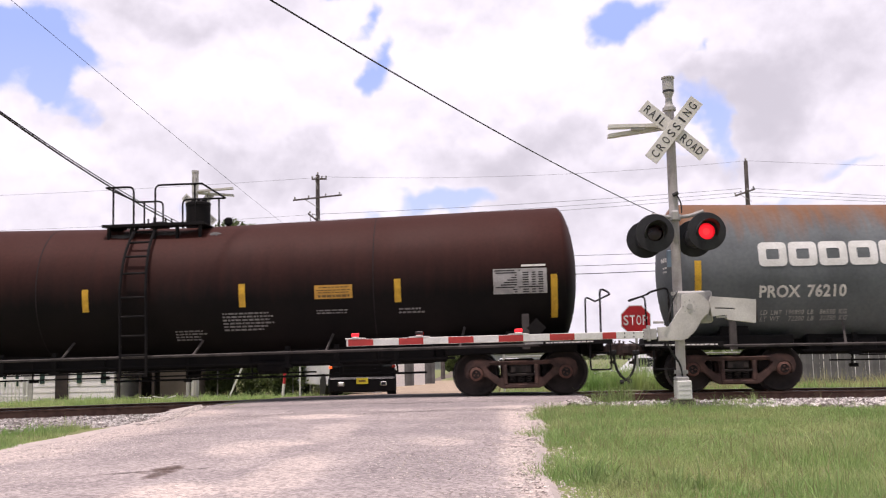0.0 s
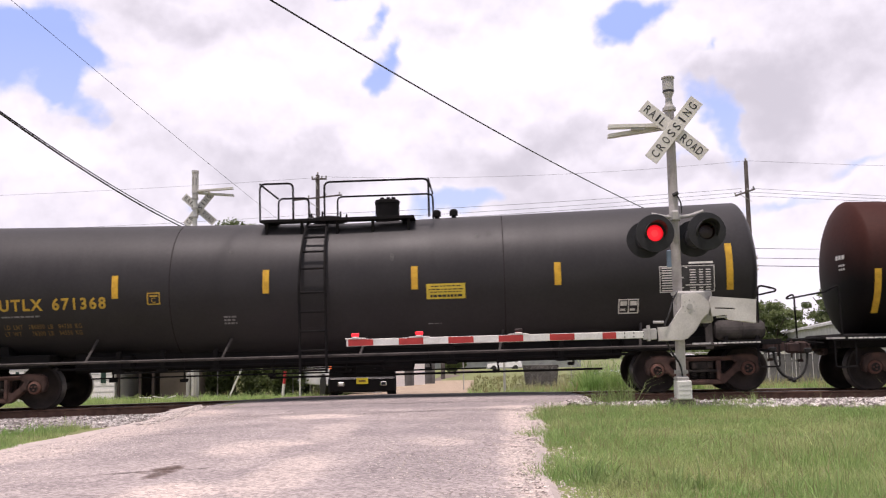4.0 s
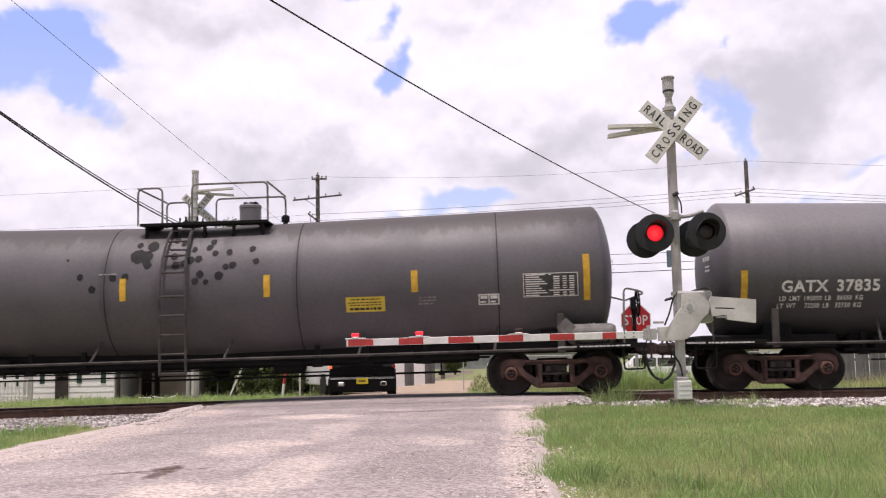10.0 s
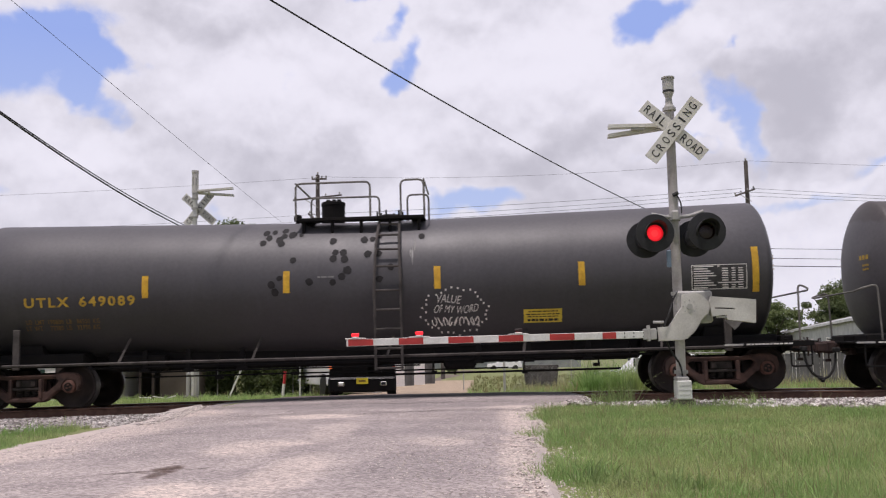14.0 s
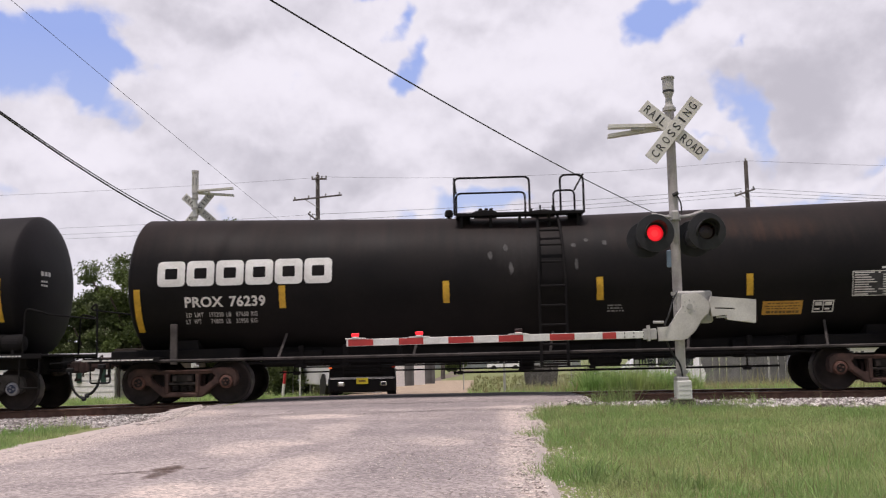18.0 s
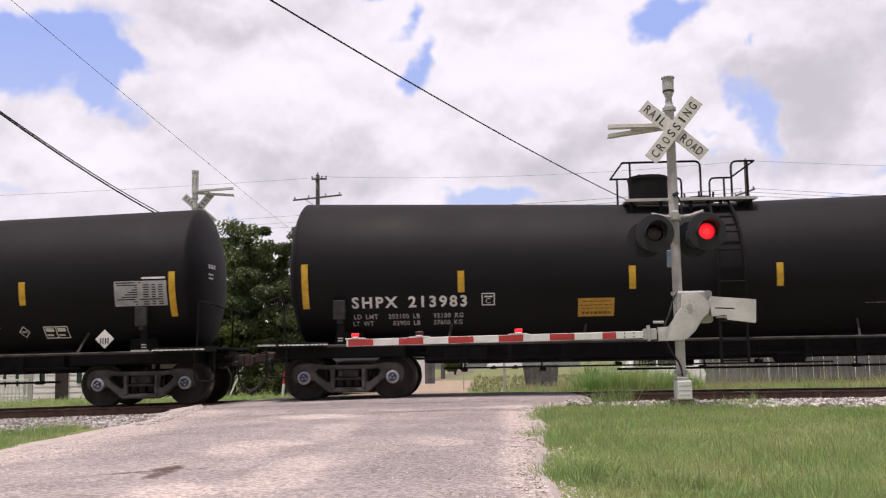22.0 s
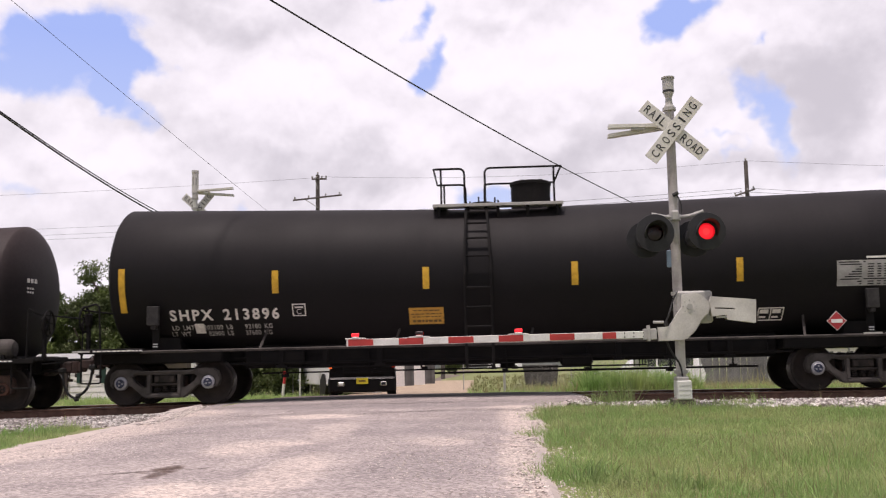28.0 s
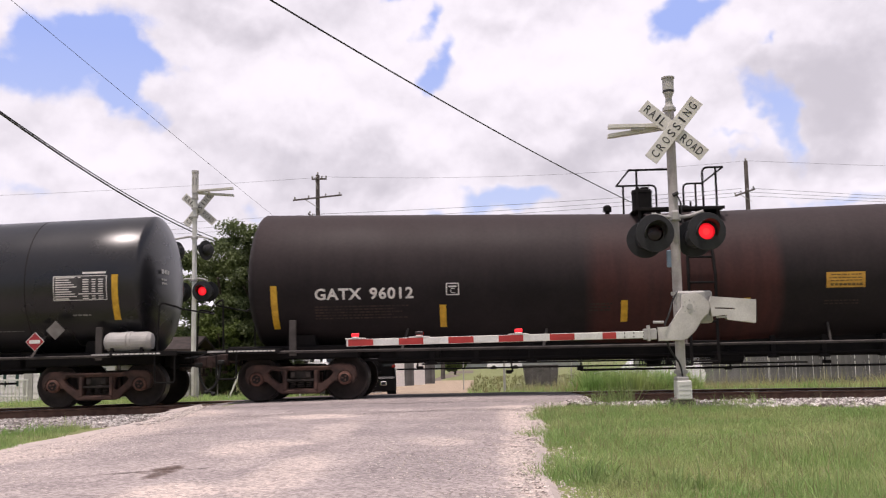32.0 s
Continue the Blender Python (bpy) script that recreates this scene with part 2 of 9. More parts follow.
    b.inputs["Specular IOR Level"].default_value = spec
    rr = n.new("ShaderNodeMapRange")
    rr.inputs["To Min"].default_value, rr.inputs["To Max"].default_value = rough - 0.1, rough + 0.15
    l.new(big.outputs["Fac"], rr.inputs["Value"])
    l.new(rr.outputs["Result"], b.inputs["Roughness"])
    bp = n.new("ShaderNodeBump")
    bp.inputs["Strength"].default_value, bp.inputs["Distance"].default_value = 0.08, 0.01
    l.new(fine.outputs["Fac"], bp.inputs["Height"])
    l.new(bp.outputs["Normal"], b.inputs["Normal"])
    return m


M = {
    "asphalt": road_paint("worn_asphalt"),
    "patch": material("pale_patch", (0.50, 0.43, 0.39), (0.38, 0.325, 0.305), rough=0.95, scale=3.5, fine=55, bump=0.4),
    "crack": material("dirt_filled_crack", (0.16, 0.13, 0.12), (0.10, 0.085, 0.08), rough=1.0, scale=6, fine=40, bump=0.3, spec=0.1),
    "soil": material("grassy_soil", (0.22, 0.25, 0.09), (0.17, 0.18, 0.07), rough=1.0, scale=0.8, fine=25, bump=0.5, dist=0.04),
    "sand": material("sandy_track", (0.19, 0.145, 0.115), (0.13, 0.105, 0.085), rough=1.0, scale=0.8, fine=30, bump=0.4),
    "ballast": material("ballast_bed", (0.30, 0.28, 0.26), (0.16, 0.14, 0.13), rough=0.95, scale=6, fine=22, bump=0.8, dist=0.05),
    "stone": material("ballast_stone", (0.66, 0.62, 0.58), (0.20, 0.172, 0.155), rough=0.9, scale=7, fine=60, bump=0.3, spread=0.55, contrast=(0.42, 0.58)),
    "stone_dull": material("dull_ballast_stone", (0.56, 0.51, 0.47), (0.15, 0.125, 0.11), rough=0.9, scale=6, fine=60, bump=0.3, spread=0.6, contrast=(0.40, 0.58)),
    "tie": material("timber_tie", (0.09, 0.065, 0.05), (0.05, 0.04, 0.035), rough=0.95, scale=4, fine=40, bump=0.6),
    "rail": material("rusty_rail", (0.20, 0.11, 0.078), (0.12, 0.065, 0.05), rough=0.7, metal=0.3, scale=5, fine=50),
    "railhead": material("worn_rail_head", (0.35, 0.33, 0.31), (0.22, 0.2, 0.19), rough=0.35, metal=0.9, scale=5, fine=50, bump=0.05),
    "galv": material("grey_steel", (0.46, 0.45, 0.43), (0.36, 0.35, 0.33), rough=0.55, scale=4, fine=50, bump=0.1),
    "silver": material("silver_paint", (0.64, 0.62, 0.58), (0.46, 0.44, 0.41), rough=0.5, scale=2.5, fine=40, bump=0.08),
    "mast": material("weathered_mast", (0.50, 0.475, 0.455), (0.33, 0.305, 0.29), rough=0.6, scale=2.2, fine=30, bump=0.1),
    "white": material("white_enamel", (0.78, 0.78, 0.75), (0.66, 0.66, 0.62), rough=0.5, scale=4, fine=40, bump=0.05),
    "sign_white": material("sign_white", (0.74, 0.73, 0.68), (0.62, 0.60, 0.54), rough=0.45, scale=3, fine=40, bump=0.03),
    "black": material("black_paint", (0.022, 0.022, 0.024), (0.035, 0.034, 0.033), rough=0.5, scale=4, fine=40, bump=0.08),
    "lamp_black": material("faded_black_enamel", (0.034, 0.035, 0.037), (0.022, 0.022, 0.024), rough=0.6, scale=4, fine=40, bump=0.08, spec=0.3),
    "ink": material("black_lettering", (0.02, 0.02, 0.02), rough=0.5, bump=0),
    "red": material("gate_red", (0.50, 0.045, 0.04), (0.38, 0.035, 0.03), rough=0.4, scale=6, fine=50, bump=0.05),
    "stop_red": material("sign_red", (0.55, 0.03, 0.035), (0.45, 0.025, 0.03), rough=0.4, scale=4, fine=40, bump=0.03),
    "yellow": material("reflector_yellow", (0.72, 0.43, 0.03), (0.55, 0.31, 0.02), rough=0.5, scale=8, fine=40, bump=0.05),
    "orange": material("decal_orange", (0.66, 0.36, 0.05), (0.52, 0.27, 0.04), rough=0.5, scale=6, fine=40, bump=0.05),
    "sticker_yellow": material("yellow_sticker", (0.74, 0.56, 0.05), (0.62, 0.46, 0.04), rough=0.5, scale=6, fine=40, bump=0.05),
    "letters": material("white_lettering", (0.82, 0.80, 0.75), (0.62, 0.60, 0.56), rough=0.6, scale=7, fine=40, bump=0.05),
    "letters_dim": material("faded_lettering", (0.52, 0.51, 0.48), (0.32, 0.31, 0.3), rough=0.6, scale=9, fine=40, bump=0.05),
    "letters_yellow": material("yellow_lettering", (0.62, 0.40, 0.04), (0.42, 0.26, 0.03), rough=0.6, scale=7, fine=40, bump=0.05),
    "letters_brown": material("faded_yellow_lettering", (0.20, 0.12, 0.03), (0.12, 0.07, 0.02), rough=0.6, scale=7, fine=40, bump=0.05),
    "panel": material("data_panel", (0.46, 0.45, 0.44), (0.34, 0.33, 0.325), rough=0.6, scale=6, fine=40, bump=0.05),
    "panel_dark": material("dark_panel", (0.075, 0.072, 0.073), (0.05, 0.048, 0.049), rough=0.6, scale=6, fine=40, bump=0.05, spec=0.2),
    "panel_ink": material("panel_ink", (0.025, 0.024, 0.024), (0.05, 0.048, 0.047), rough=0.7, scale=9, fine=40, bump=0, spec=0.2),
    "placard_red": material("placard_red", (0.42, 0.028, 0.035), (0.34, 0.024, 0.03), rough=0.5, bump=0.03),
    "frame_black": material("underframe_black", (0.008, 0.0074, 0.008), (0.014, 0.0125, 0.0122), rough=0.8, scale=3, fine=30, spec=0.15),
    "truck_rust": material("rusty_casting", (0.105, 0.060, 0.048), (0.05, 0.034, 0.03), rough=0.9, scale=4, fine=35, bump=0.4, spec=0.25),
    "truck_grey": material("grimy_casting", (0.09, 0.08, 0.075), (0.05, 0.045, 0.042), rough=0.85, scale=4, fine=35, bump=0.3, spec=0.25),
    "wheel": material("grimy_wheel", (0.045, 0.033, 0.03), (0.022, 0.018, 0.016), rough=0.7, metal=0.0, scale=3, fine=30, spec=0.25),
    "spring_dark": material("oily_spring", (0.04, 0.032, 0.028), (0.02, 0.018, 0.016), rough=0.8, scale=8, fine=40, spec=0.25),
    "tread": material("polished_tread", (0.30, 0.28, 0.27), (0.2, 0.19, 0.18), rough=0.35, metal=0.9, scale=5, fine=40, bump=0.05),
    "cap_grey": material("bearing_cap", (0.42, 0.42, 0.45), (0.27, 0.27, 0.3), rough=0.5, metal=0.3, scale=9, fine=60),
    "cap_core": material("painted_cap_plate", (0.05, 0.065, 0.13), (0.03, 0.035, 0.06), rough=0.5, scale=9, fine=60),
    "cap_rust": material("rusty_bearing_cap", (0.15, 0.065, 0.045), (0.08, 0.04, 0.03), rough=0.8, scale=9, fine=60),
    "coupler": material("rusty_coupler", (0.068, 0.037, 0.031), (0.03, 0.02, 0.018), rough=0.85, scale=5, fine=40, bump=0.4),
    "hose": material("rubber_hose", (0.02, 0.02, 0.02), rough=0.7),
    "lamp_red": glow("lit_red_lens", (1.0, 0.02, 0.03), 1.05),
    "lamp_core": glow("hot_red_lens", (1.0, 0.04, 0.045), 1.05),
    "lamp_rim": glow("outer_red_lens", (0.85, 0.012, 0.02), 0.8),
    "lamp_dark": material("dark_red_lens", (0.02, 0.004, 0.005), rough=0.3, bump=0),
    "gate_lamp": glow("lit_gate_lamp", (1.0, 0.02, 0.03), 1.0),
    "wood_pole": material("weathered_pole", (0.15, 0.125, 0.12), (0.09, 0.075, 0.072), rough=0.95, scale=3, fine=30, bump=0.5),
    "wire": material("cable_black", (0.015, 0.015, 0.016), rough=0.6, bump=0),
    "bark": material("tree_bark", (0.10, 0.075, 0.055), (0.06, 0.045, 0.035), rough=1.0, scale=3, fine=20, bump=0.7),
    "leaf": leafy("oak_leaves", (0.15, 0.185, 0.066), (0.078, 0.11, 0.04), rough=0.6, scale=0.5, fine=9, spread=0.5),
    "leaf_light": leafy("light_leaves", (0.15, 0.20, 0.045), (0.08, 0.12, 0.028), rough=0.6, scale=0.5, fine=9, spread=0.5),
    "grass": leafy("grass_blades", (0.235, 0.38, 0.118), (0.405, 0.47, 0.205), rough=0.75, scale=0.9, fine=7, spread=0.45, through=0.42),
    "pale_grass": leafy("yellowish_grass", (0.42, 0.425, 0.205), (0.31, 0.37, 0.15), rough=0.75, scale=1.2, fine=7, spread=0.4, through=0.42),
    "field_grass": leafy("field_grass", (0.19, 0.215, 0.085), (0.26, 0.235, 0.12), rough=0.8, scale=0.4, fine=7, spread=0.4),
    "dry_grass": leafy("dry_grass", (0.44, 0.39, 0.21), (0.31, 0.32, 0.15), rough=0.8, scale=0.5, fine=7, spread=0.35, through=0.45),
    "siding": material("white_siding", (0.88, 0.85, 0.84), (0.80, 0.77, 0.76), rough=0.7, scale=1, fine=20, bump=0.1),
    "metal_wall": material("ribbed_metal", (0.42, 0.43, 0.44), (0.30, 0.31, 0.33), rough=0.5, metal=0.3, scale=1, fine=20, bump=0.1),
    "metal_roof": material("metal_roof", (0.62, 0.62, 0.61), (0.48, 0.47, 0.46), rough=0.45, metal=0.4, scale=1, fine=20, bump=0.1),
    "board": material("grey_boards", (0.17, 0.165, 0.165), (0.10, 0.098, 0.098), rough=0.9, scale=2, fine=20, bump=0.4, spread=0.3),
    "old_galv": material("weathered_steel", (0.19, 0.18, 0.165), (0.12, 0.11, 0.10), rough=0.7, scale=5, fine=40, bump=0.2),
    "dirty_base": material("soiled_concrete", (0.19, 0.165, 0.14), (0.11, 0.095, 0.08), rough=0.95, scale=5, fine=40, bump=0.4),
    "shutter": material("green_shutter", (0.015, 0.05, 0.038), (0.01, 0.035, 0.027), rough=0.6, scale=4, fine=30),
    "dark_wood": material("dark_boards", (0.05, 0.035, 0.03), (0.03, 0.022, 0.02), rough=0.9, scale=3, fine=30),
    "weed_green": leafy("coarse_weeds", (0.15, 0.26, 0.065), (0.21, 0.30, 0.09), rough=0.7, scale=2, fine=9, spread=0.5),
    "pebble": material("pale_pebbles", (0.74, 0.66, 0.60), (0.50, 0.44, 0.40), rough=0.95, scale=9, fine=60, bump=0.2, spread=0.5, contrast=(0.42, 0.58)),
    "print_dim": material("dim_print", (0.26, 0.255, 0.25), (0.15, 0.145, 0.14), rough=0.6, scale=9, fine=40, bump=0.05),
    "tan": material("tan_wall", (0.20, 0.155, 0.13), (0.14, 0.11, 0.095), rough=0.9, scale=1, fine=20),
    "concrete": material("concrete", (0.44, 0.42, 0.39), (0.33, 0.31, 0.29), rough=0.9, scale=3, fine=40, bump=0.3),
    "car_white": material("white_car_paint", (0.88, 0.87, 0.87), (0.84, 0.83, 0.83), rough=0.2, scale=1, fine=20, bump=0),
    "car_black": material("black_car_paint", (0.006, 0.006, 0.007), (0.009, 0.009, 0.01), rough=0.3, scale=1, fine=20, bump=0, spec=0.18),
    "glass": material("tinted_glass", (0.02, 0.025, 0.03), rough=0.06, bump=0),
    "tyre": material("tyre_rubber", (0.025, 0.025, 0.025), rough=0.85, scale=9, fine=60),
    "chrome": material("chrome", (0.6, 0.6, 0.6), rough=0.15, metal=1.0, bump=0),
    "plate_yellow": material("yellow_plate", (0.75, 0.60, 0.03), rough=0.5, bump=0.02),
    "tail_red": material("tail_lamp", (0.30, 0.02, 0.015), rough=0.25, bump=0),
    "turn_lit": glow("lit_turn_signal", (1.0, 0.16, 0.03), 0.8),
    "seam": material("weld_seam", (0.02, 0.018, 0.018), (0.035, 0.03, 0.03), rough=0.8, scale=2, fine=20, bump=0.1, spec=0.1),
    "sand_edge": material("sandy_edge", (0.56, 0.475, 0.43), (0.43, 0.37, 0.345), rough=0.95, scale=2.5, fine=50, bump=0.4),
    "chalk": material("chalky_scuff", (0.10, 0.098, 0.095), (0.05, 0.048, 0.047), rough=0.8, scale=9, fine=40, bump=0.05),
    "rust_smear": material("rusty_smear", (0.045, 0.026, 0.019), (0.02, 0.014, 0.012), rough=0.8, scale=5, fine=30, bump=0.05),
    "lichen": material("worn_spots", (0.016, 0.015, 0.016), (0.03, 0.028, 0.029), rough=0.7, scale=4, fine=30, bump=0.05, spec=0.2),
}
# ---- building blocks ----
def mesh_of(name, bm, mat, smooth=False):
    me = bpy.data.meshes.new(name)
    bmesh.ops.recalc_face_normals(bm, faces=bm.faces)
    if smooth:
        for f in bm.faces:
            f.smooth = True
    bm.to_mesh(me)
    bm.free()
    mats = mat if isinstance(mat, (list, tuple)) else [mat]
    for k in mats:
        me.materials.append(k)
    return me


def piece(name, me, parent, m=None, label=""):
    """One more object on a mesh that is already made."""
    ob = new(name, me)
    ob.parent = parent
    if m is not None:
        ob.matrix_basis = m
    if label:
        ob["label"] = label
    return ob


def part(name, bm, mat, parent, label="", m=None, smooth=False):
    return piece(name, mesh_of(name, bm, mat, smooth), parent, m, label)


def thing(name, label, category, m=None, group="", kind=""):
    ob = new(name)
    if m is not None:
        ob.matrix_basis = m
    return tagged(ob, label, category, group, kind)


def single(name, bm, mat, label, category, m=None, group="", kind="", smooth=False):
    ob = new(name, mesh_of(name, bm, mat, smooth))
    if m is not None:
        ob.matrix_basis = m
    return tagged(ob, label, category, group, kind)


def box(bm, x0, x1, y0, y1, z0, z1, bevel=0.0, mi=0):
    r = bmesh.ops.create_cube(bm, size=1.0)
    vs = r["verts"]
    for v in vs:
        v.co = Vector((x0 + (v.co.x + 0.5) * (x1 - x0), y0 + (v.co.y + 0.5) * (y1 - y0), z0 + (v.co.z + 0.5) * (z1 - z0)))
    fs = {f for v in vs for f in v.link_faces}
    for f in fs:
        f.material_index = mi
    if bevel:
        es = {e for v in vs for e in v.link_edges}
        bmesh.ops.bevel(bm, geom=list(es), offset=bevel, segments=1, affect="EDGES")
    return vs


def rod(bm, a, b, r, seg=8, r2=None, caps=True):
    """A round bar from a to b."""
    a, b = Vector(a), Vector(b)
    d = b - a
    m = Matrix.Translation((a + b) / 2) @ d.to_track_quat("Z", "Y").to_matrix().to_4x4()
    return bmesh.ops.create_cone(bm, cap_ends=caps, segments=seg, radius1=r, radius2=r if r2 is None else r2, depth=d.length, matrix=m)["verts"]


def pipe(bm, pts, r, seg=6):
    """A bent tube through the points."""
    pts = [Vector(q) for q in pts]
    rings = []
    for i, q in enumerate(pts):
        d = (pts[min(i + 1, len(pts) - 1)] - pts[max(i - 1, 0)]).normalized()
        u = d.orthogonal().normalized() if i == 0 else (rings[-1][1] - d * rings[-1][1].dot(d)).normalized()
        w = d.cross(u)
        ring = [bm.verts.new(q + r * (math.cos(2 * math.pi * k / seg) * u + math.sin(2 * math.pi * k / seg) * w)) for k in range(seg)]
        rings.append((ring, u))
    for (p0, _), (p1, _) in zip(rings, rings[1:]):
        for k in range(seg):
            bm.faces.new((p0[k], p0[(k + 1) % seg], p1[(k + 1) % seg], p1[k]))
    bm.faces.new(rings[0][0][::-1])
    bm.faces.new(rings[-1][0])


def rounded(pts, rad, n=4):
    """The points of a path with its corners rounded."""
    pts = [Vector(q) for q in pts]
    out = [pts[0]]
    for a, b, c in zip(pts, pts[1:], pts[2:]):
        k = min(rad, (a - b).length / 2, (c - b).length / 2)
        p0, p1 = b + (a - b).normalized() * k, b + (c - b).normalized() * k
        for i in range(n + 1):
            t = i / n
            out.append((1 - t) ** 2 * p0 + 2 * t * (1 - t) * b + t * t * p1)
    out.append(pts[-1])
    return out


def prism(bm, outer, holes, y0, y1, mi=0):
    """A plate cut from an x-z outline with holes, from y0 to y1."""
    edges = []
    for loop in (outer, *holes):
        vs = [bm.verts.new((x, y0, z)) for x, z in loop]
        edges += [bm.edges.new((vs[i], vs[(i + 1) % len(vs)])) for i in range(len(vs))]
    fs = [g for g in bmesh.ops.triangle_fill(bm, use_beauty=True, edges=edges)["geom"] if isinstance(g, bmesh.types.BMFace)]
    ext = bmesh.ops.extrude_face_region(bm, geom=fs)["geom"]
    for g in ext:
        if isinstance(g, bmesh.types.BMVert):
            g.co.y = y1
    for f in bm.faces:
        if f.material_index == 0:
            f.material_index = mi


def lathe(bm, profile, seg=24, axis="z", at=(0, 0, 0)):
    """Turns (radius, height) pairs about an axis."""
    rings = []
    for r, h in profile:
        ring = []
        for k in range(seg):
            a = 2 * math.pi * k / seg
            c, s = r * math.cos(a), r * math.sin(a)
            co = (c, s, h) if axis == "z" else ((c, h, s) if axis == "y" else (h, c, s))
            ring.append(bm.verts.new(Vector(co) + Vector(at)))
        rings.append(ring)
    for p0, p1 in zip(rings, rings[1:]):
        for k in range(seg):
            bm.faces.new((p0[k], p0[(k + 1) % seg], p1[(k + 1) % seg], p1[k]))
    bm.faces.new(rings[0])
    bm.faces.new(rings[-1])


def text_bm(words, height, width=None, bold=0.0, spacing=1.0):
    """Lettering in the x-z plane facing -y, its lower left corner at the origin; squeezed to the width, if given."""
    cu = bpy.data.curves.new("lettering", "FONT")
    cu.body, cu.size, cu.offset, cu.space_character, cu.space_word = words, 1.0, bold, spacing, 1.6 if spacing > 1 else 1.0
    cu.resolution_u = 3
    ob = bpy.data.objects.new("lettering", cu)
    scene.collection.objects.link(ob)
    me = bpy.data.meshes.new_from_object(ob.evaluated_get(bpy.context.evaluated_depsgraph_get()))
    bpy.data.objects.remove(ob)
    bm = bmesh.new()
    bm.from_mesh(me)
    bpy.data.meshes.remove(me)
    x0, x1 = min(v.co.x for v in bm.verts), max(v.co.x for v in bm.verts)
    y0, y1 = min(v.co.y for v in bm.verts), max(v.co.y for v in bm.verts)
    k = height / (y1 - y0)
    kx = (width / (x1 - x0)) if width else k
    for v in bm.verts:
        v.co = Vector(((v.co.x - x0) * kx, 0, (v.co.y - y0) * k))
    return bm
# ---- the line ----
SPEED, WHEEL_R = 5.402, 0.457


def track_z(x):
    """Height of the rail head: the line rides over a slight hump at the crossing."""
    return sum(-0.00076 * c * c + 0.00516 * c for c in (max(-11.5, min(11.5, x + d)) for d in (-1, -0.5, 0, 0.5, 1))) / 5


def travel(t):
    """How far the train has run at t seconds; it checks a hand's width near the end."""
    return SPEED * t - 0.18 * max(0.0, min(1.0, (t - 28.5) / 0.1))


# ---- ground, road and track ----
ROAD_L, ROAD_R = -4.85, 0.42


def smooth(a, b, x):
    t = max(0.0, min(1.0, (x - a) / (b - a)))
    return t * t * (3 - 2 * t)


def road_edges(y):
    """The road's left and right edge at y: it widens where it meets the rails."""
    w = smooth(-4.8, -1.6, y) * (1 - smooth(2.5, 6.0, y))
    return ROAD_L - 0.5 * smooth(-7, -2, y) * (1 - smooth(2.5, 6.0, y)), ROAD_R + 0.32 * smooth(-13, -8, y) + 1.2 * w - 1.3 * smooth(5, 14, y)


def road_z(y):
    return -0.055 - 0.02 * smooth(-6, -16, y) + 0.05 * smooth(-4, -1.2, y) - 0.13 * smooth(0.9, 3.5, y) - 0.33 * smooth(4, 12, y) - 0.25 * smooth(12, 40, y)


def ground_z(x, y):
    """The lie of the land beside the road and the bank of the track."""
    base = -0.09 - 0.42 * smooth(3.0, 11.0, y) - 0.35 * smooth(11, 30, y)
    bed = -0.24 * (1 - smooth(1.9, 3.2, abs(y)))
    sag = (track_z(x) if abs(x) < 60 else track_z(60)) * (1 - smooth(3.5, 9, abs(y)))
    l, r = road_edges(y)
    under = smooth(l - 0.8, l + 0.1, x) * (1 - smooth(r - 0.1, r + 0.8, x)) * (1 - smooth(60, 80, y))
    if under > 0:
        return (base + bed + sag) * (1 - under) + (road_z(y) - 0.04) * under
    return base + bed + sag


def coords(lo, hi, fine, far):
    near = list(np.arange(lo, hi + 1e-6, fine))
    out = [hi + (far - hi) * (k / 10) ** 2.2 for k in range(1, 11)]
    back = [lo - (far - hi) * (k / 10) ** 2.2 for k in range(10, 0, -1)]
    return back + near + out


def grid_mesh(name, xs, ys, fz, mat):
    n = len(ys)
    verts = [(x, y, fz(x, y)) for x in xs for y in ys]
    faces = [(i * n + j, (i + 1) * n + j, (i + 1) * n + j + 1, i * n + j + 1) for i in range(len(xs) - 1) for j in range(n - 1)]
    me = bpy.data.meshes.new(name)
    me.from_pydata(verts, [], faces)
    me.materials.append(mat)
    for p in me.polygons:
        p.use_smooth = True
    return me


tagged(new("ground", grid_mesh("ground", coords(-26, 26, 0.5, 1500), coords(-24, 44, 0.5, 1500), ground_z, M["soil"])), "grassy level ground beside the railway", "ground", kind="structure")


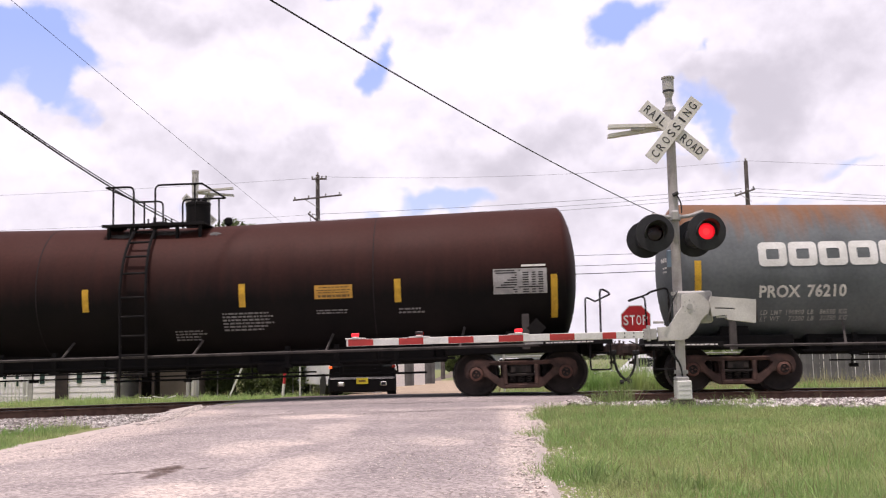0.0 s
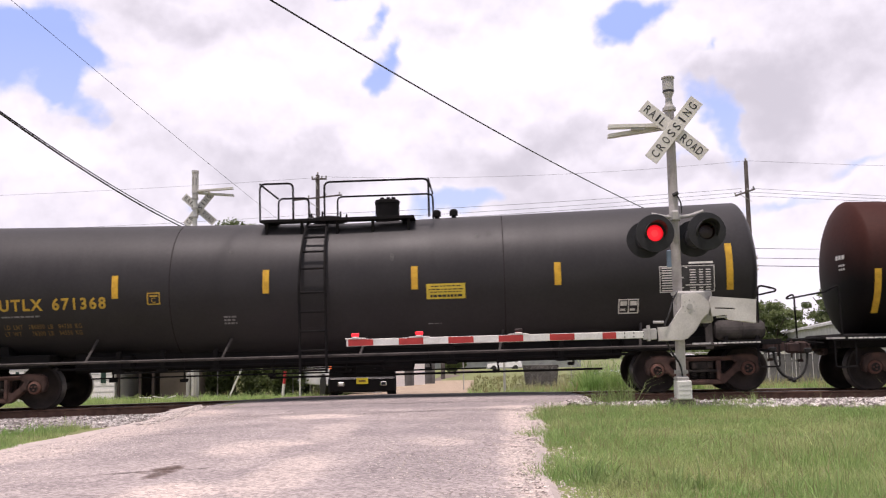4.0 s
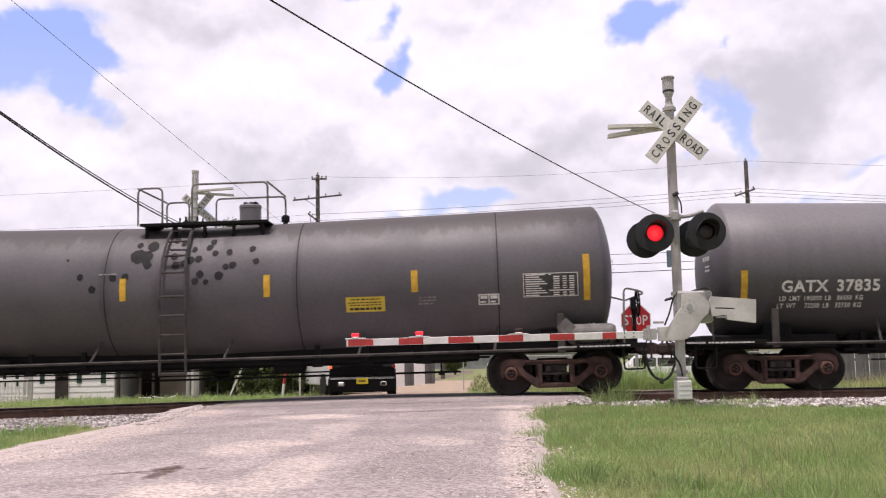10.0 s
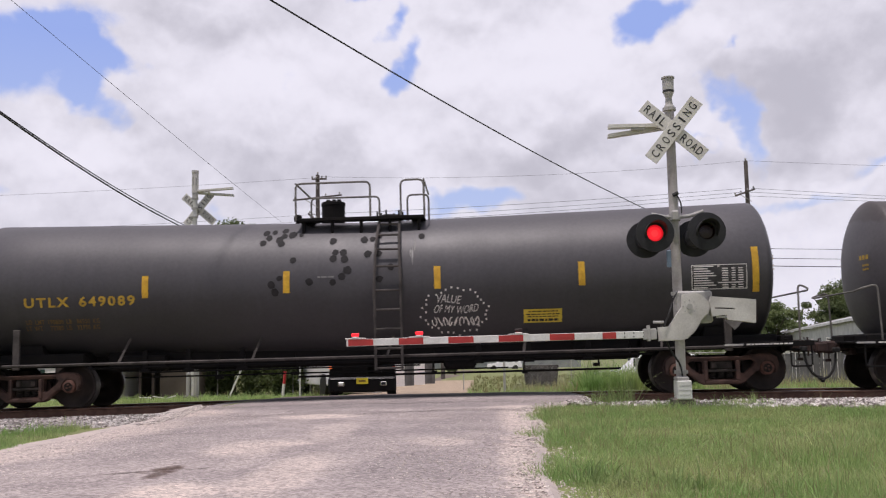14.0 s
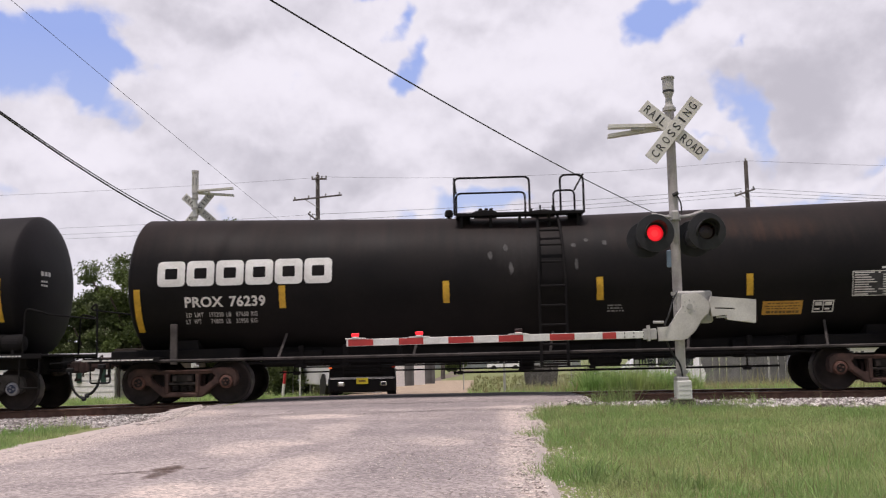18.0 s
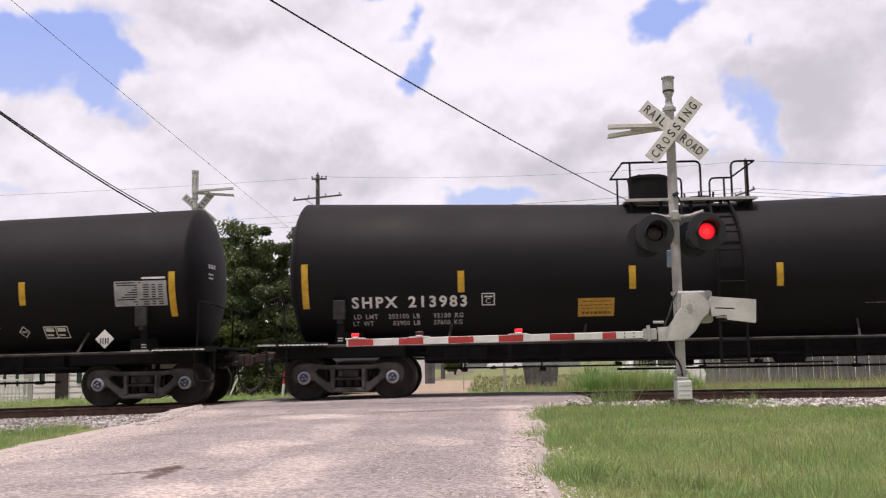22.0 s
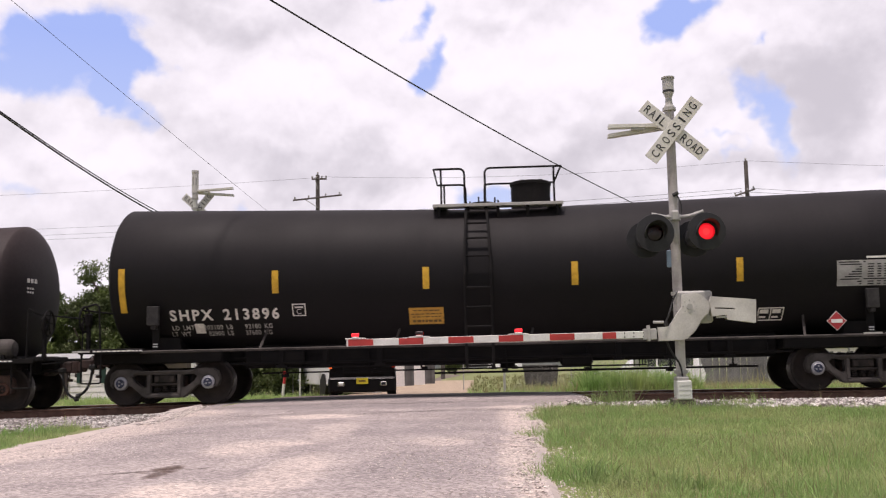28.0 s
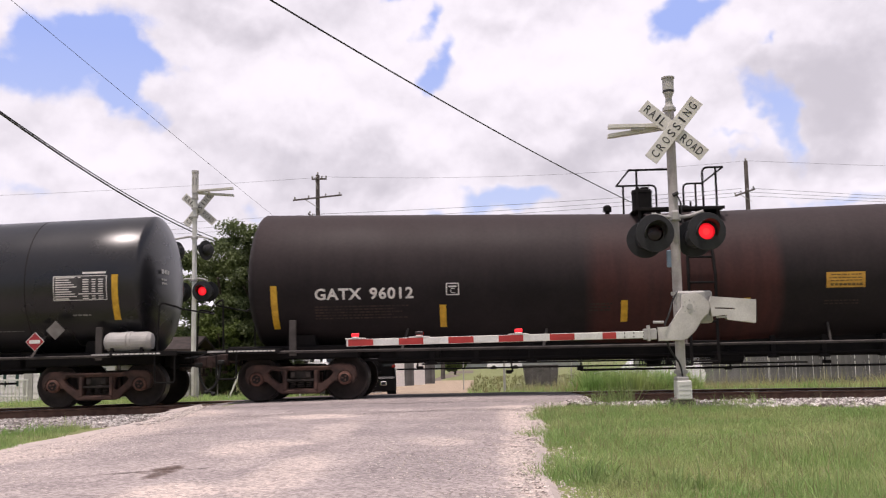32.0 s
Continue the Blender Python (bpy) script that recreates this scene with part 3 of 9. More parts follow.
def road_slab():
    bm = bmesh.new()
    ys = list(np.arange(-60, -24, 4.0)) + list(np.arange(-24, 44, 0.35))
    rng = random.Random(3)
    rows = []
    for y in ys:
        l, r = road_edges(y)
        l += 0.10 * noise.noise((0.6 * y, 0, 3)) + 0.05 * noise.noise((2.5 * y, 0, 3))
        r += 0.10 * noise.noise((0.6 * y, 9, 3)) + 0.06 * noise.noise((2.7 * y, 9, 3))
        row = []
        for k in range(15):
            u = k / 14
            x = l + (r - l) * u
            z = road_z(y) + 0.018 * (1 - (2 * u - 1) ** 2) + 0.008 * noise.noise((x * 0.8, y * 0.8, 0))
            if abs(y) < 3.5:
                z += track_z(x) * (1 - smooth(1.8, 3.5, abs(y)))
            row.append(bm.verts.new((x, y, z)))
        low = [bm.verts.new((row[0].co.x - 0.05, y, row[0].co.z - 0.14))], [bm.verts.new((row[-1].co.x + 0.05, y, row[-1].co.z - 0.14))]
        rows.append(low[0] + row + low[1])
    for a, b in zip(rows, rows[1:]):
        for k in range(len(a) - 1):
            bm.faces.new((a[k], a[k + 1], b[k + 1], b[k]))
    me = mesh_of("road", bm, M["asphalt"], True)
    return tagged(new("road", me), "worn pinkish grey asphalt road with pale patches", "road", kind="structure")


road = road_slab()


# ---- track ----
def rail_mesh():
    prof = [(-0.07, -0.185), (0.07, -0.185), (0.07, -0.172), (0.012, -0.155), (0.010, -0.045), (0.036, -0.035), (0.036, -0.006), (0.028, 0.0), (-0.028, 0.0), (-0.036, -0.006), (-0.036, -0.035), (-0.010, -0.045), (-0.012, -0.155), (-0.07, -0.172)]
    xs = [-220, -120, -60] + list(np.arange(-26, 26.1, 1.0)) + [60, 120, 220]
    bm = bmesh.new()
    rings = [[bm.verts.new((x, y, z + track_z(x))) for y, z in prof] for x in xs]
    for a, b in zip(rings, rings[1:]):
        for k in range(len(prof)):
            f = bm.faces.new((a[k], a[(k + 1) % len(prof)], b[(k + 1) % len(prof)], b[k]))
            f.material_index = 1 if k in (6, 7, 8) else 0
    bm.faces.new(rings[0])
    bm.faces.new(rings[-1])
    return mesh_of("rail", bm, [M["rail"], M["railhead"]])


track = thing("railway_track", "single railway track with rusty rails on timber ties", "railway track", kind="structure")
RAIL = rail_mesh()
for sy in (-1, 1):
    piece("rail", RAIL, track, pose(0, sy * 0.753, 0))
TIE = None
tie_rng = random.Random(8)
for k in range(-44, 45):
    x = k * 0.53
    if ROAD_L - 0.3 < x < ROAD_R + 0.6:
        continue
    if TIE is None:
        bm = bmesh.new()
        box(bm, -0.115, 0.115, -1.3, 1.3, -0.36, -0.187, 0.015)
        TIE = mesh_of("tie", bm, M["tie"])
    piece("tie", TIE, track, pose(x + tie_rng.uniform(-0.04, 0.04), tie_rng.uniform(-0.05, 0.05), track_z(x), 0, 0, tie_rng.uniform(-1.5, 1.5)))


def bed_z(x, y):
    a = abs(y)
    return -0.215 + track_z(x) - 0.30 * smooth(1.7, 3.6, a) + 0.02 * noise.noise((x * 2, y * 2, 5)) + 0.10 * (1 - smooth(0, 0.01, a))


for x0, x1 in ((-26, ROAD_L - 0.42), (ROAD_R + 1.35, 26)):
    xs = list(np.arange(x0, x1, 0.4)) + [x1]
    me = grid_mesh("ballast_bed", xs, list(np.arange(-3.6, 3.61, 0.3)), bed_z, M["ballast"])
    tagged(new("ballast_bed", me), "pale crushed-stone ballast under the track", "ballast", kind="structure")
# ---- the train ----
def wheelset_mesh():
    bm = bmesh.new()
    prof = [(0.085, -1.0), (0.085, -0.84), (0.12, -0.83), (0.14, -0.80), (0.20, -0.765), (0.36, -0.80), (0.385, -0.825), (0.44, -0.828), (0.452, -0.815), (0.457, -0.70), (0.483, -0.69), (0.483, -0.668), (0.40, -0.66), (0.37, -0.70), (0.2, -0.73), (0.14, -0.70), (0.13, -0.67), (0.09, -0.66)]
    lathe(bm, prof + [(r, -h) for r, h in reversed(prof)], 32, "y")
    for f in bm.faces:
        c = f.calc_center_median()
        r = math.hypot(c.x, c.z)
        f.material_index = 1 if r > 0.447 else 0
        f.smooth = True
    return mesh_of("wheelset", bm, [M["wheel"], M["tread"]])


def cap_mesh(mat, inner):
    bm = bmesh.new()
    lathe(bm, [(0.09, -0.98), (0.135, -1.0), (0.135, -1.09), (0.12, -1.11), (0.10, -1.115), (0.088, -1.13), (0.075, -1.132), (0.06, -1.118), (0.02, -1.118)], 20, "y")
    for f in bm.faces:
        c = f.calc_center_median()
        f.material_index = 1 if c.y < -1.1 and math.hypot(c.x, c.z) < 0.086 else 0
    for k in range(3):
        a = 2 * math.pi * k / 3
        bolt = bmesh.new()
        rod(bolt, (0.042 * math.cos(a), -1.115, 0.042 * math.sin(a)), (0.042 * math.cos(a), -1.15, 0.042 * math.sin(a)), 0.02, 6)
        tmp = bpy.data.meshes.new("bolt")
        bolt.to_mesh(tmp)
        bolt.free()
        bm.from_mesh(tmp)
        bpy.data.meshes.remove(tmp)
    return mesh_of("bearing_cap", bm, [mat, inner])


def side_frame_mesh(mat):
    bm = bmesh.new()
    outer = [(-1.10, 0.40), (-1.13, 0.52), (-1.09, 0.67), (-0.98, 0.735), (-0.78, 0.745), (-0.45, 0.705), (0.45, 0.705), (0.78, 0.745), (0.98, 0.735), (1.09, 0.67), (1.13, 0.52), (1.10, 0.40),
             (1.04, 0.36), (1.02, 0.50), (0.96, 0.58), (0.82, 0.58), (0.76, 0.50), (0.74, 0.40), (0.68, 0.40), (0.44, 0.19), (0.36, 0.155), (-0.36, 0.155), (-0.44, 0.19), (-0.68, 0.40), (-0.74, 0.40), (-0.76, 0.50), (-0.82, 0.58), (-0.96, 0.58), (-1.02, 0.50), (-1.04, 0.36)]
    hole = [(0.37, 0.61), (0.60, 0.63), (0.66, 0.58), (0.60, 0.49), (0.42, 0.36), (0.36, 0.38)]
    win = [(-0.27, 0.62), (0.27, 0.62), (0.27, 0.26), (-0.27, 0.26)]
    prism(bm, outer, [hole, [(-x, z) for x, z in hole], win], -1.10, -0.93)
    es = [e for e in bm.edges if len(e.link_faces) == 2 and e.calc_face_angle(0) > 0.9]
    bmesh.ops.bevel(bm, geom=es, offset=0.022, segments=2, affect="EDGES")
    # raised ribs on the casting
    box(bm, -0.33, 0.33, -1.125, -1.09, 0.17, 0.235, 0.01)
    box(bm, -0.62, 0.62, -1.12, -1.09, 0.665, 0.70, 0.01)
    for sx in (-1, 1):
        box(bm, sx * 0.31 - 0.035, sx * 0.31 + 0.035, -1.13, -1.09, 0.24, 0.62, 0.01)
    return mesh_of("side_frame", bm, mat)


def spring_mesh():
    bm = bmesh.new()
    pts = [(0.055 * math.cos(a), 0.055 * math.sin(a), 0.16 * a / (8 * math.pi)) for a in np.linspace(0, 8 * math.pi, 49)]
    pipe(bm, pts, 0.015, 5)
    return mesh_of("spring", bm, M["spring_dark"])


def bolster_mesh(mat):
    bm = bmesh.new()
    box(bm, -0.22, 0.22, -1.07, 1.07, 0.45, 0.62, 0.02)
    box(bm, -0.30, 0.30, -0.45, 0.45, 0.56, 0.74, 0.03)
    box(bm, -0.26, 0.26, -0.90, 0.90, 0.24, 0.46, 0.02)
    box(bm, -0.29, 0.29, -1.09, -0.98, 0.40, 0.45, 0.01)
    for sx in (-1, 1):
        box(bm, sx * 0.15 - 0.05, sx * 0.15 + 0.05, -1.10, -1.06, 0.47, 0.60, 0.012)
    # brake beam and hanger
    rod(bm, (-0.42, -0.7, 0.38), (-0.42, 0.7, 0.38), 0.04, 8)
    rod(bm, (0.42, -0.7, 0.38), (0.42, 0.7, 0.38), 0.04, 8)
    return mesh_of("bolster", bm, mat)


def brake_shoe_mesh():
    bm = bmesh.new()
    box(bm, -0.04, 0.04, -0.83, -0.70, 0.28, 0.58, 0.015)
    return mesh_of("brake_shoe", bm, M["truck_rust"])


def coupler_mesh():
    """Striker casting, shank, head with guard arm, swinging knuckle and its pin."""
    bm = bmesh.new()
    box(bm, -0.62, -0.06, -0.075, 0.075, 0.80, 0.95, 0.02)
    box(bm, -0.46, -0.36, -0.24, 0.24, 0.70, 1.08, 0.03)
    box(bm, -0.38, -0.30, -0.19, 0.19, 0.735, 0.79, 0.01)
    box(bm, -0.08, 0.14, -0.15, 0.15, 0.745, 1.0, 0.04)
    box(bm, 0.10, 0.34, 0.06, 0.17, 0.77, 0.97, 0.03)
    lathe(bm, [(0.04, 0.745), (0.085, 0.755), (0.085, 0.985), (0.04, 0.995)], 12, "z", (0.19, -0.11, 0))
    box(bm, 0.19, 0.33, -0.16, -0.03, 0.765, 0.975, 0.03)
    rod(bm, (0.19, -0.11, 0.66), (0.19, -0.11, 1.05), 0.022, 8)
    rod(bm, (0.02, -0.04, 0.60), (0.02, -0.04, 0.75), 0.018, 6)
    box(bm, -0.02, 0.10, -0.07, -0.01, 0.57, 0.63, 0.012)
    return mesh_of("coupler", bm, M["coupler"])


def draft_gear_mesh():
    """End sill plate with its gussets, grab iron and the pipe to the angle cock."""
    bm = bmesh.new()
    box(bm, -0.52, -0.44, -0.62, 0.62, 0.74, 1.10, 0.015)
    for y in (-0.5, -0.3, 0.3, 0.5):
        box(bm, -0.66, -0.50, y - 0.02, y + 0.02, 0.80, 1.06, 0.005)
    pipe(bm, rounded([(-0.44, -0.58, 1.02), (-0.36, -0.58, 1.02), (-0.36, -0.26, 1.02), (-0.44, -0.26, 1.02)], 0.04), 0.014, 5)
    pipe(bm, rounded([(-1.2, -0.42, 0.82), (-0.2, -0.40, 0.80), (-0.02, -0.36, 0.80)], 0.1), 0.026, 6)
    return mesh_of("draft_gear", bm, M["frame_black"])


def hose_mesh(sx):
    bm = bmesh.new()
    pipe(bm, rounded([(0.04, -0.36, 0.80), (0.06, -0.37, 0.56), (0.13, -0.38, 0.37), (0.24, -0.37, 0.25), (0.375, -0.36, 0.22)], 0.1), 0.028, 6)
    rod(bm, (0.30, -0.36, 0.205), (0.375, -0.36, 0.21), 0.045, 8)
    box(bm, -0.04, 0.10, -0.42, -0.30, 0.76, 0.86, 0.02)
    for v in bm.verts:
        v.co.x *= sx
    return mesh_of("brake_hose", bm, M["hose"])


SHARED = {}


def build_shared():
    SHARED["wheelset"] = wheelset_mesh()
    SHARED["cap_grey"], SHARED["cap_rust"] = cap_mesh(M["cap_grey"], M["cap_core"]), cap_mesh(M["cap_rust"], M["wheel"])
    SHARED["frame_rust"], SHARED["frame_grey"] = side_frame_mesh(M["truck_rust"]), side_frame_mesh(M["truck_grey"])
    SHARED["spring"], SHARED["bolster"] = spring_mesh(), bolster_mesh(M["spring_dark"])
    SHARED["brake_shoe"] = brake_shoe_mesh()
    SHARED["draft_gear"] = draft_gear_mesh()
    SHARED["coupler"], SHARED["hose_right"], SHARED["hose_left"] = coupler_mesh(), hose_mesh(1), hose_mesh(-1)


class Shell:
    """The tank's skin: a barrel that falls slightly to its middle, so that it drains."""

    def __init__(self, half, r, top, slope):
        self.half, self.r, self.top, self.slope = half + 0.05, r, top, slope
        self.head = 0.36
        self.straight = half - 0.32

    def axis(self, x):
        return self.top - self.r + self.slope * min(abs(x), self.straight)

    def radius(self, x):
        d = max(0.0, abs(x) - self.straight) / self.head
        return self.r * (max(0.0, 1 - d ** 1.6) ** 0.5)

    def at(self, x, z, off=0.0):
        """The place on the near side of the shell at that height."""
        c, r = self.axis(x), self.radius(x)
        s = max(-0.97, min(0.97, (z - c) / r))
        q = math.asin(s)
        return Vector((x, -(r + off) * math.cos(q), c + (r + off) * math.sin(q)))

    def mesh(self, mat):
        bm = bmesh.new()
        xs = [0.0] + list(np.linspace(0.6, self.straight, 8)) + [self.straight + self.head * k for k in (0.12, 0.28, 0.45, 0.62, 0.77, 0.89, 0.965, 0.997)]
        xs = [-x for x in reversed(xs[1:])] + xs
        seg, rings = 56, []
        for x in xs:
            c, r = self.axis(x), self.radius(x)
            rings.append([bm.verts.new((x, r * math.cos(2 * math.pi * k / seg), c + r * math.sin(2 * math.pi * k / seg))) for k in range(seg)])
        for p0, p1 in zip(rings, rings[1:]):
            for k in range(seg):
                bm.faces.new((p0[k], p0[(k + 1) % seg], p1[(k + 1) % seg], p1[k]))
        bm.faces.new(rings[0])
        bm.faces.new(rings[-1])
        return mesh_of("tank", bm, mat, True)

    def sheet(self, bm, x0, x1, z0, z1, off=0.008, lean=0.0, mi=0):
        """A thin sheet on the shell."""
        nx, nz = max(1, int((x1 - x0) / 0.5)), max(1, int((z1 - z0) / 0.1))
        g = [[bm.verts.new(self.at(x0 + (x1 - x0) * i / nx + lean * (j / nz - 0.5), z0 + (z1 - z0) * j / nz, off)) for j in range(nz + 1)] for i in range(nx + 1)]
        for i in range(nx):
            for j in range(nz):
                bm.faces.new((g[i][j], g[i + 1][j], g[i + 1][j + 1], g[i][j + 1])).material_index = mi

    def wrap(self, bm, x, z, off=0.012, step=0.12):
        """Lays lettering made in the x-z plane onto the shell, its lower left corner at x, z."""
        zs = max(v.co.z for v in bm.verts)
        for k in range(1, int(zs / step) + 1):
            bmesh.ops.bisect_plane(bm, geom=bm.verts[:] + bm.edges[:] + bm.faces[:], plane_co=(0, 0, k * step - 0.001), plane_no=(0, 0, 1))
        for v in bm.verts:
            v.co = self.at(x + v.co.x, z + v.co.z, off)
        return bm

    def ring(self, x, wide, off=0.012):
        bm = bmesh.new()
        seg, rings = 56, []
        for dx, o in ((-wide, 0.0), (-wide, off), (wide, off), (wide, 0.0)):
            c, r = self.axis(x), self.radius(x) + o
            rings.append([bm.verts.new((x + dx, r * math.cos(2 * math.pi * k / seg), c + r * math.sin(2 * math.pi * k / seg))) for k in range(seg)])
        for p0, p1 in zip(rings, rings[1:]):
            for k in range(seg):
                bm.faces.new((p0[k], p0[(k + 1) % seg], p1[(k + 1) % seg], p1[k]))
        return bm


def blocks(sh, car, name, x0, x1, z0, z1, mat, rows, rng, label):
    """Unreadable small print: plain bars."""
    bm = bmesh.new()
    h = min(0.034, (z1 - z0) / max(1, rows * 1.9))
    for i in range(rows):
        z = z1 - (i + 0.5) * (z1 - z0) / rows
        x = x0
        end = x1 - rng.random() * 0.25 * (x1 - x0)
        while x < end:
            w = min(rng.uniform(0.03, 0.12), end - x)
            sh.sheet(bm, x, x + w, z - h / 2, z + h / 2, 0.009)
            x += w + 0.022
    part(name, bm, mat, car, label)


def lettering(name, sh, words, x, z, mat, car, whole):
    """Lays a line of lettering on the shell, each word a part of its own."""
    whole.faces.ensure_lookup_table()
    left, islands = set(whole.faces), []
    while left:
        stack, isle = [left.pop()], []
        while stack:
            f = stack.pop()
            isle.append(f)
            for v in f.verts:
                for g in v.link_faces:
                    if g in left:
                        left.discard(g)
                        stack.append(g)
        xs = [v.co.x for f in isle for v in f.verts]
        islands.append((min(xs), max(xs), isle))
    islands.sort(key=lambda q: q[0])
    gaps, reach = [], islands[0][1]
    for i in range(1, len(islands)):
        gaps.append((islands[i][0] - reach, i))
        reach = max(reach, islands[i][1])
    cuts = sorted(i for _, i in sorted(gaps)[len(gaps) - len(words.split()) + 1:])
    for a, b in zip([0] + cuts, cuts + [len(islands)]):
        bm, seen = bmesh.new(), {}
        for _, _, isle in islands[a:b]:
            for f in isle:
                for v in f.verts:
                    if v not in seen:
                        seen[v] = bm.verts.new(v.co)
                bm.faces.new([seen[v] for v in f.verts])
        part(name, sh.wrap(bm, x, z), mat, car)
    whole.free()


def data_panel(sh, car, x0, x1, z0, z1, heading, pale):
    """A table of figures: bars in ragged rows, three columns of short ones at its right; pale: dark on a light ground."""
    plate = bmesh.new()
    sh.sheet(plate, x0, x1, z0, z1, 0.007)
    board = part("data_panel", plate, M["panel"] if pale else M["panel_dark"], car, "pale stencilled data panel with rows of dark bars" if pale else "dark stencilled data panel with rows of white bars")
    t = 0.014
    bm = bmesh.new()
    for xa, xb in ((x0, x0 + t), (x1 - t, x1)):
        sh.sheet(bm, xa, xb, z0, z1, 0.012)
    for za, zb in ((z0, z0 + t), (z1 - t, z1)):
        sh.sheet(bm, x0, x1, za, zb, 0.0125)
    part("panel_border", bm, M["letters_dim"] if pale else M["letters"], board)
    n, w = 10, x1 - x0
    for i in range(n):
        z = z1 - (i + 0.75) * (z1 - z0) / (n + 0.5)
        a = (0.03, 0.05, 0.40, 0.34, 0.26, 0.20, 0.14, 0.05, 0.36, 0.40)[i]
        a = a if pale else 0.04
        for p, q in ((a, 0.44 if pale else 0.44 - 0.05 * (i * 7 % 4)), (0.55, 0.66), (0.72, 0.79), (0.84, 0.93)) if i not in (0, 7) else ((a, 0.40), (0.47, 0.93 if i == 7 else 0.51)):
            bm = bmesh.new()
            sh.sheet(bm, x0 + p * w, x0 + q * w, z - 0.011, z + 0.011, 0.0115)
            part("panel_bar", bm, M["panel_ink"] if pale else M["letters"], board)
    if heading:
        hb = bmesh.new()
        sh.sheet(hb, x1 - 0.5, x1 - 0.02, z1 + 0.035, z1 + 0.075, 0.009)
        part("panel_heading", hb, M["letters"], board)


def frame_box(sh, car, name, x0, x1, z0, z1, mat, inner, label):
    """A small stencilled box."""
    bm = bmesh.new()
    t = 0.022
    for xa, xb in ((x0, x0 + t), (x1 - t, x1)):
        sh.sheet(bm, xa, xb, z0, z1, 0.009)
    for za, zb in ((z0, z0 + t), (z1 - t, z1)):
        sh.sheet(bm, x0, x1, za, zb, 0.0095)
    if inner == "C":
        tb = sh.wrap(text_bm("C", (z1 - z0) * 0.42), x0 + (x1 - x0) * 0.32, z0 + (z1 - z0) * 0.16)
        tm = bpy.data.meshes.new("tmp")
        tb.to_mesh(tm)
        tb.free()
        bm.from_mesh(tm)
        bpy.data.meshes.remove(tm)
        sh.sheet(bm, x0 + 0.05, x1 - 0.05, z1 - 0.085, z1 - 0.055, 0.0095)
    else:
        xm = (x0 + x1) / 2
        sh.sheet(bm, xm - t / 2, xm + t / 2, z0, z1, 0.0092)
        for a in (x0 + 0.04, xm + 0.03):
            sh.sheet(bm, a, a + (x1 - x0) * 0.33, z0 + (z1 - z0) * 0.55, z0 + (z1 - z0) * 0.85, 0.0088)
            sh.sheet(bm, a, a + (x1 - x0) * 0.25, z0 + (z1 - z0) * 0.2, z0 + (z1 - z0) * 0.35, 0.0088)
    part(name, bm, mat, car, label)


def placard(car, x, z, y, kind):
    """A diamond placard in its holder."""
    bm = bmesh.new()
    k = 0.19
    prism(bm, [(x - k, z), (x, z - k), (x + k, z), (x, z + k)], [], y, y + 0.012)
    holder = part("placard_holder", bm, M["old_galv"] if kind == "grey" else (M["white"] if kind != "black" else M["frame_black"]), car)
    if kind in ("red", "white"):
        b2 = bmesh.new()
        j = k - 0.013
        prism(b2, [(x - j, z), (x, z - j), (x + j, z), (x, z + j)], [], y - 0.004, y - 0.001)
        face = part("placard", b2, M["placard_red"] if kind == "red" else M["white"], holder, "red diamond hazard placard" if kind == "red" else "white diamond placard")
        b3 = bmesh.new()
        if kind == "red":
            box(b3, x - 0.11, x + 0.11, y - 0.009, y - 0.005, z - 0.035, z + 0.035)
        else:
            for i in range(4):
                box(b3, x - 0.09 + i * 0.05, x - 0.065 + i * 0.05, y - 0.009, y - 0.005, z - 0.10, z + 0.02)
        b3b = M["white"] if kind == "red" else M["ink"]
        part("placard_bar", b3, b3b, holder)


def hoop(bm, x0, x1, z0, z1, y, out, over):
    """A bent handrail hoop; over: how far its top bar runs past the post on the outer side."""
    a, b = (x0 + over, x1) if out < 0 else (x0, x1 - over)
    pts = [(a, y, z0), (a, y, z1), (b, y, z1), (b, y, z0)]
    if over:
        pts = [(x0, y, z1), (b, y, z1), (b, y, z0)] if out < 0 else [(a, y, z0), (a, y, z1), (x1, y, z1)]
        q = a if out < 0 else b
        pipe(bm, [(q, y, z0), (q, y, z1)], 0.022, 6)
    pipe(bm, rounded(pts, 0.12), 0.022, 6)


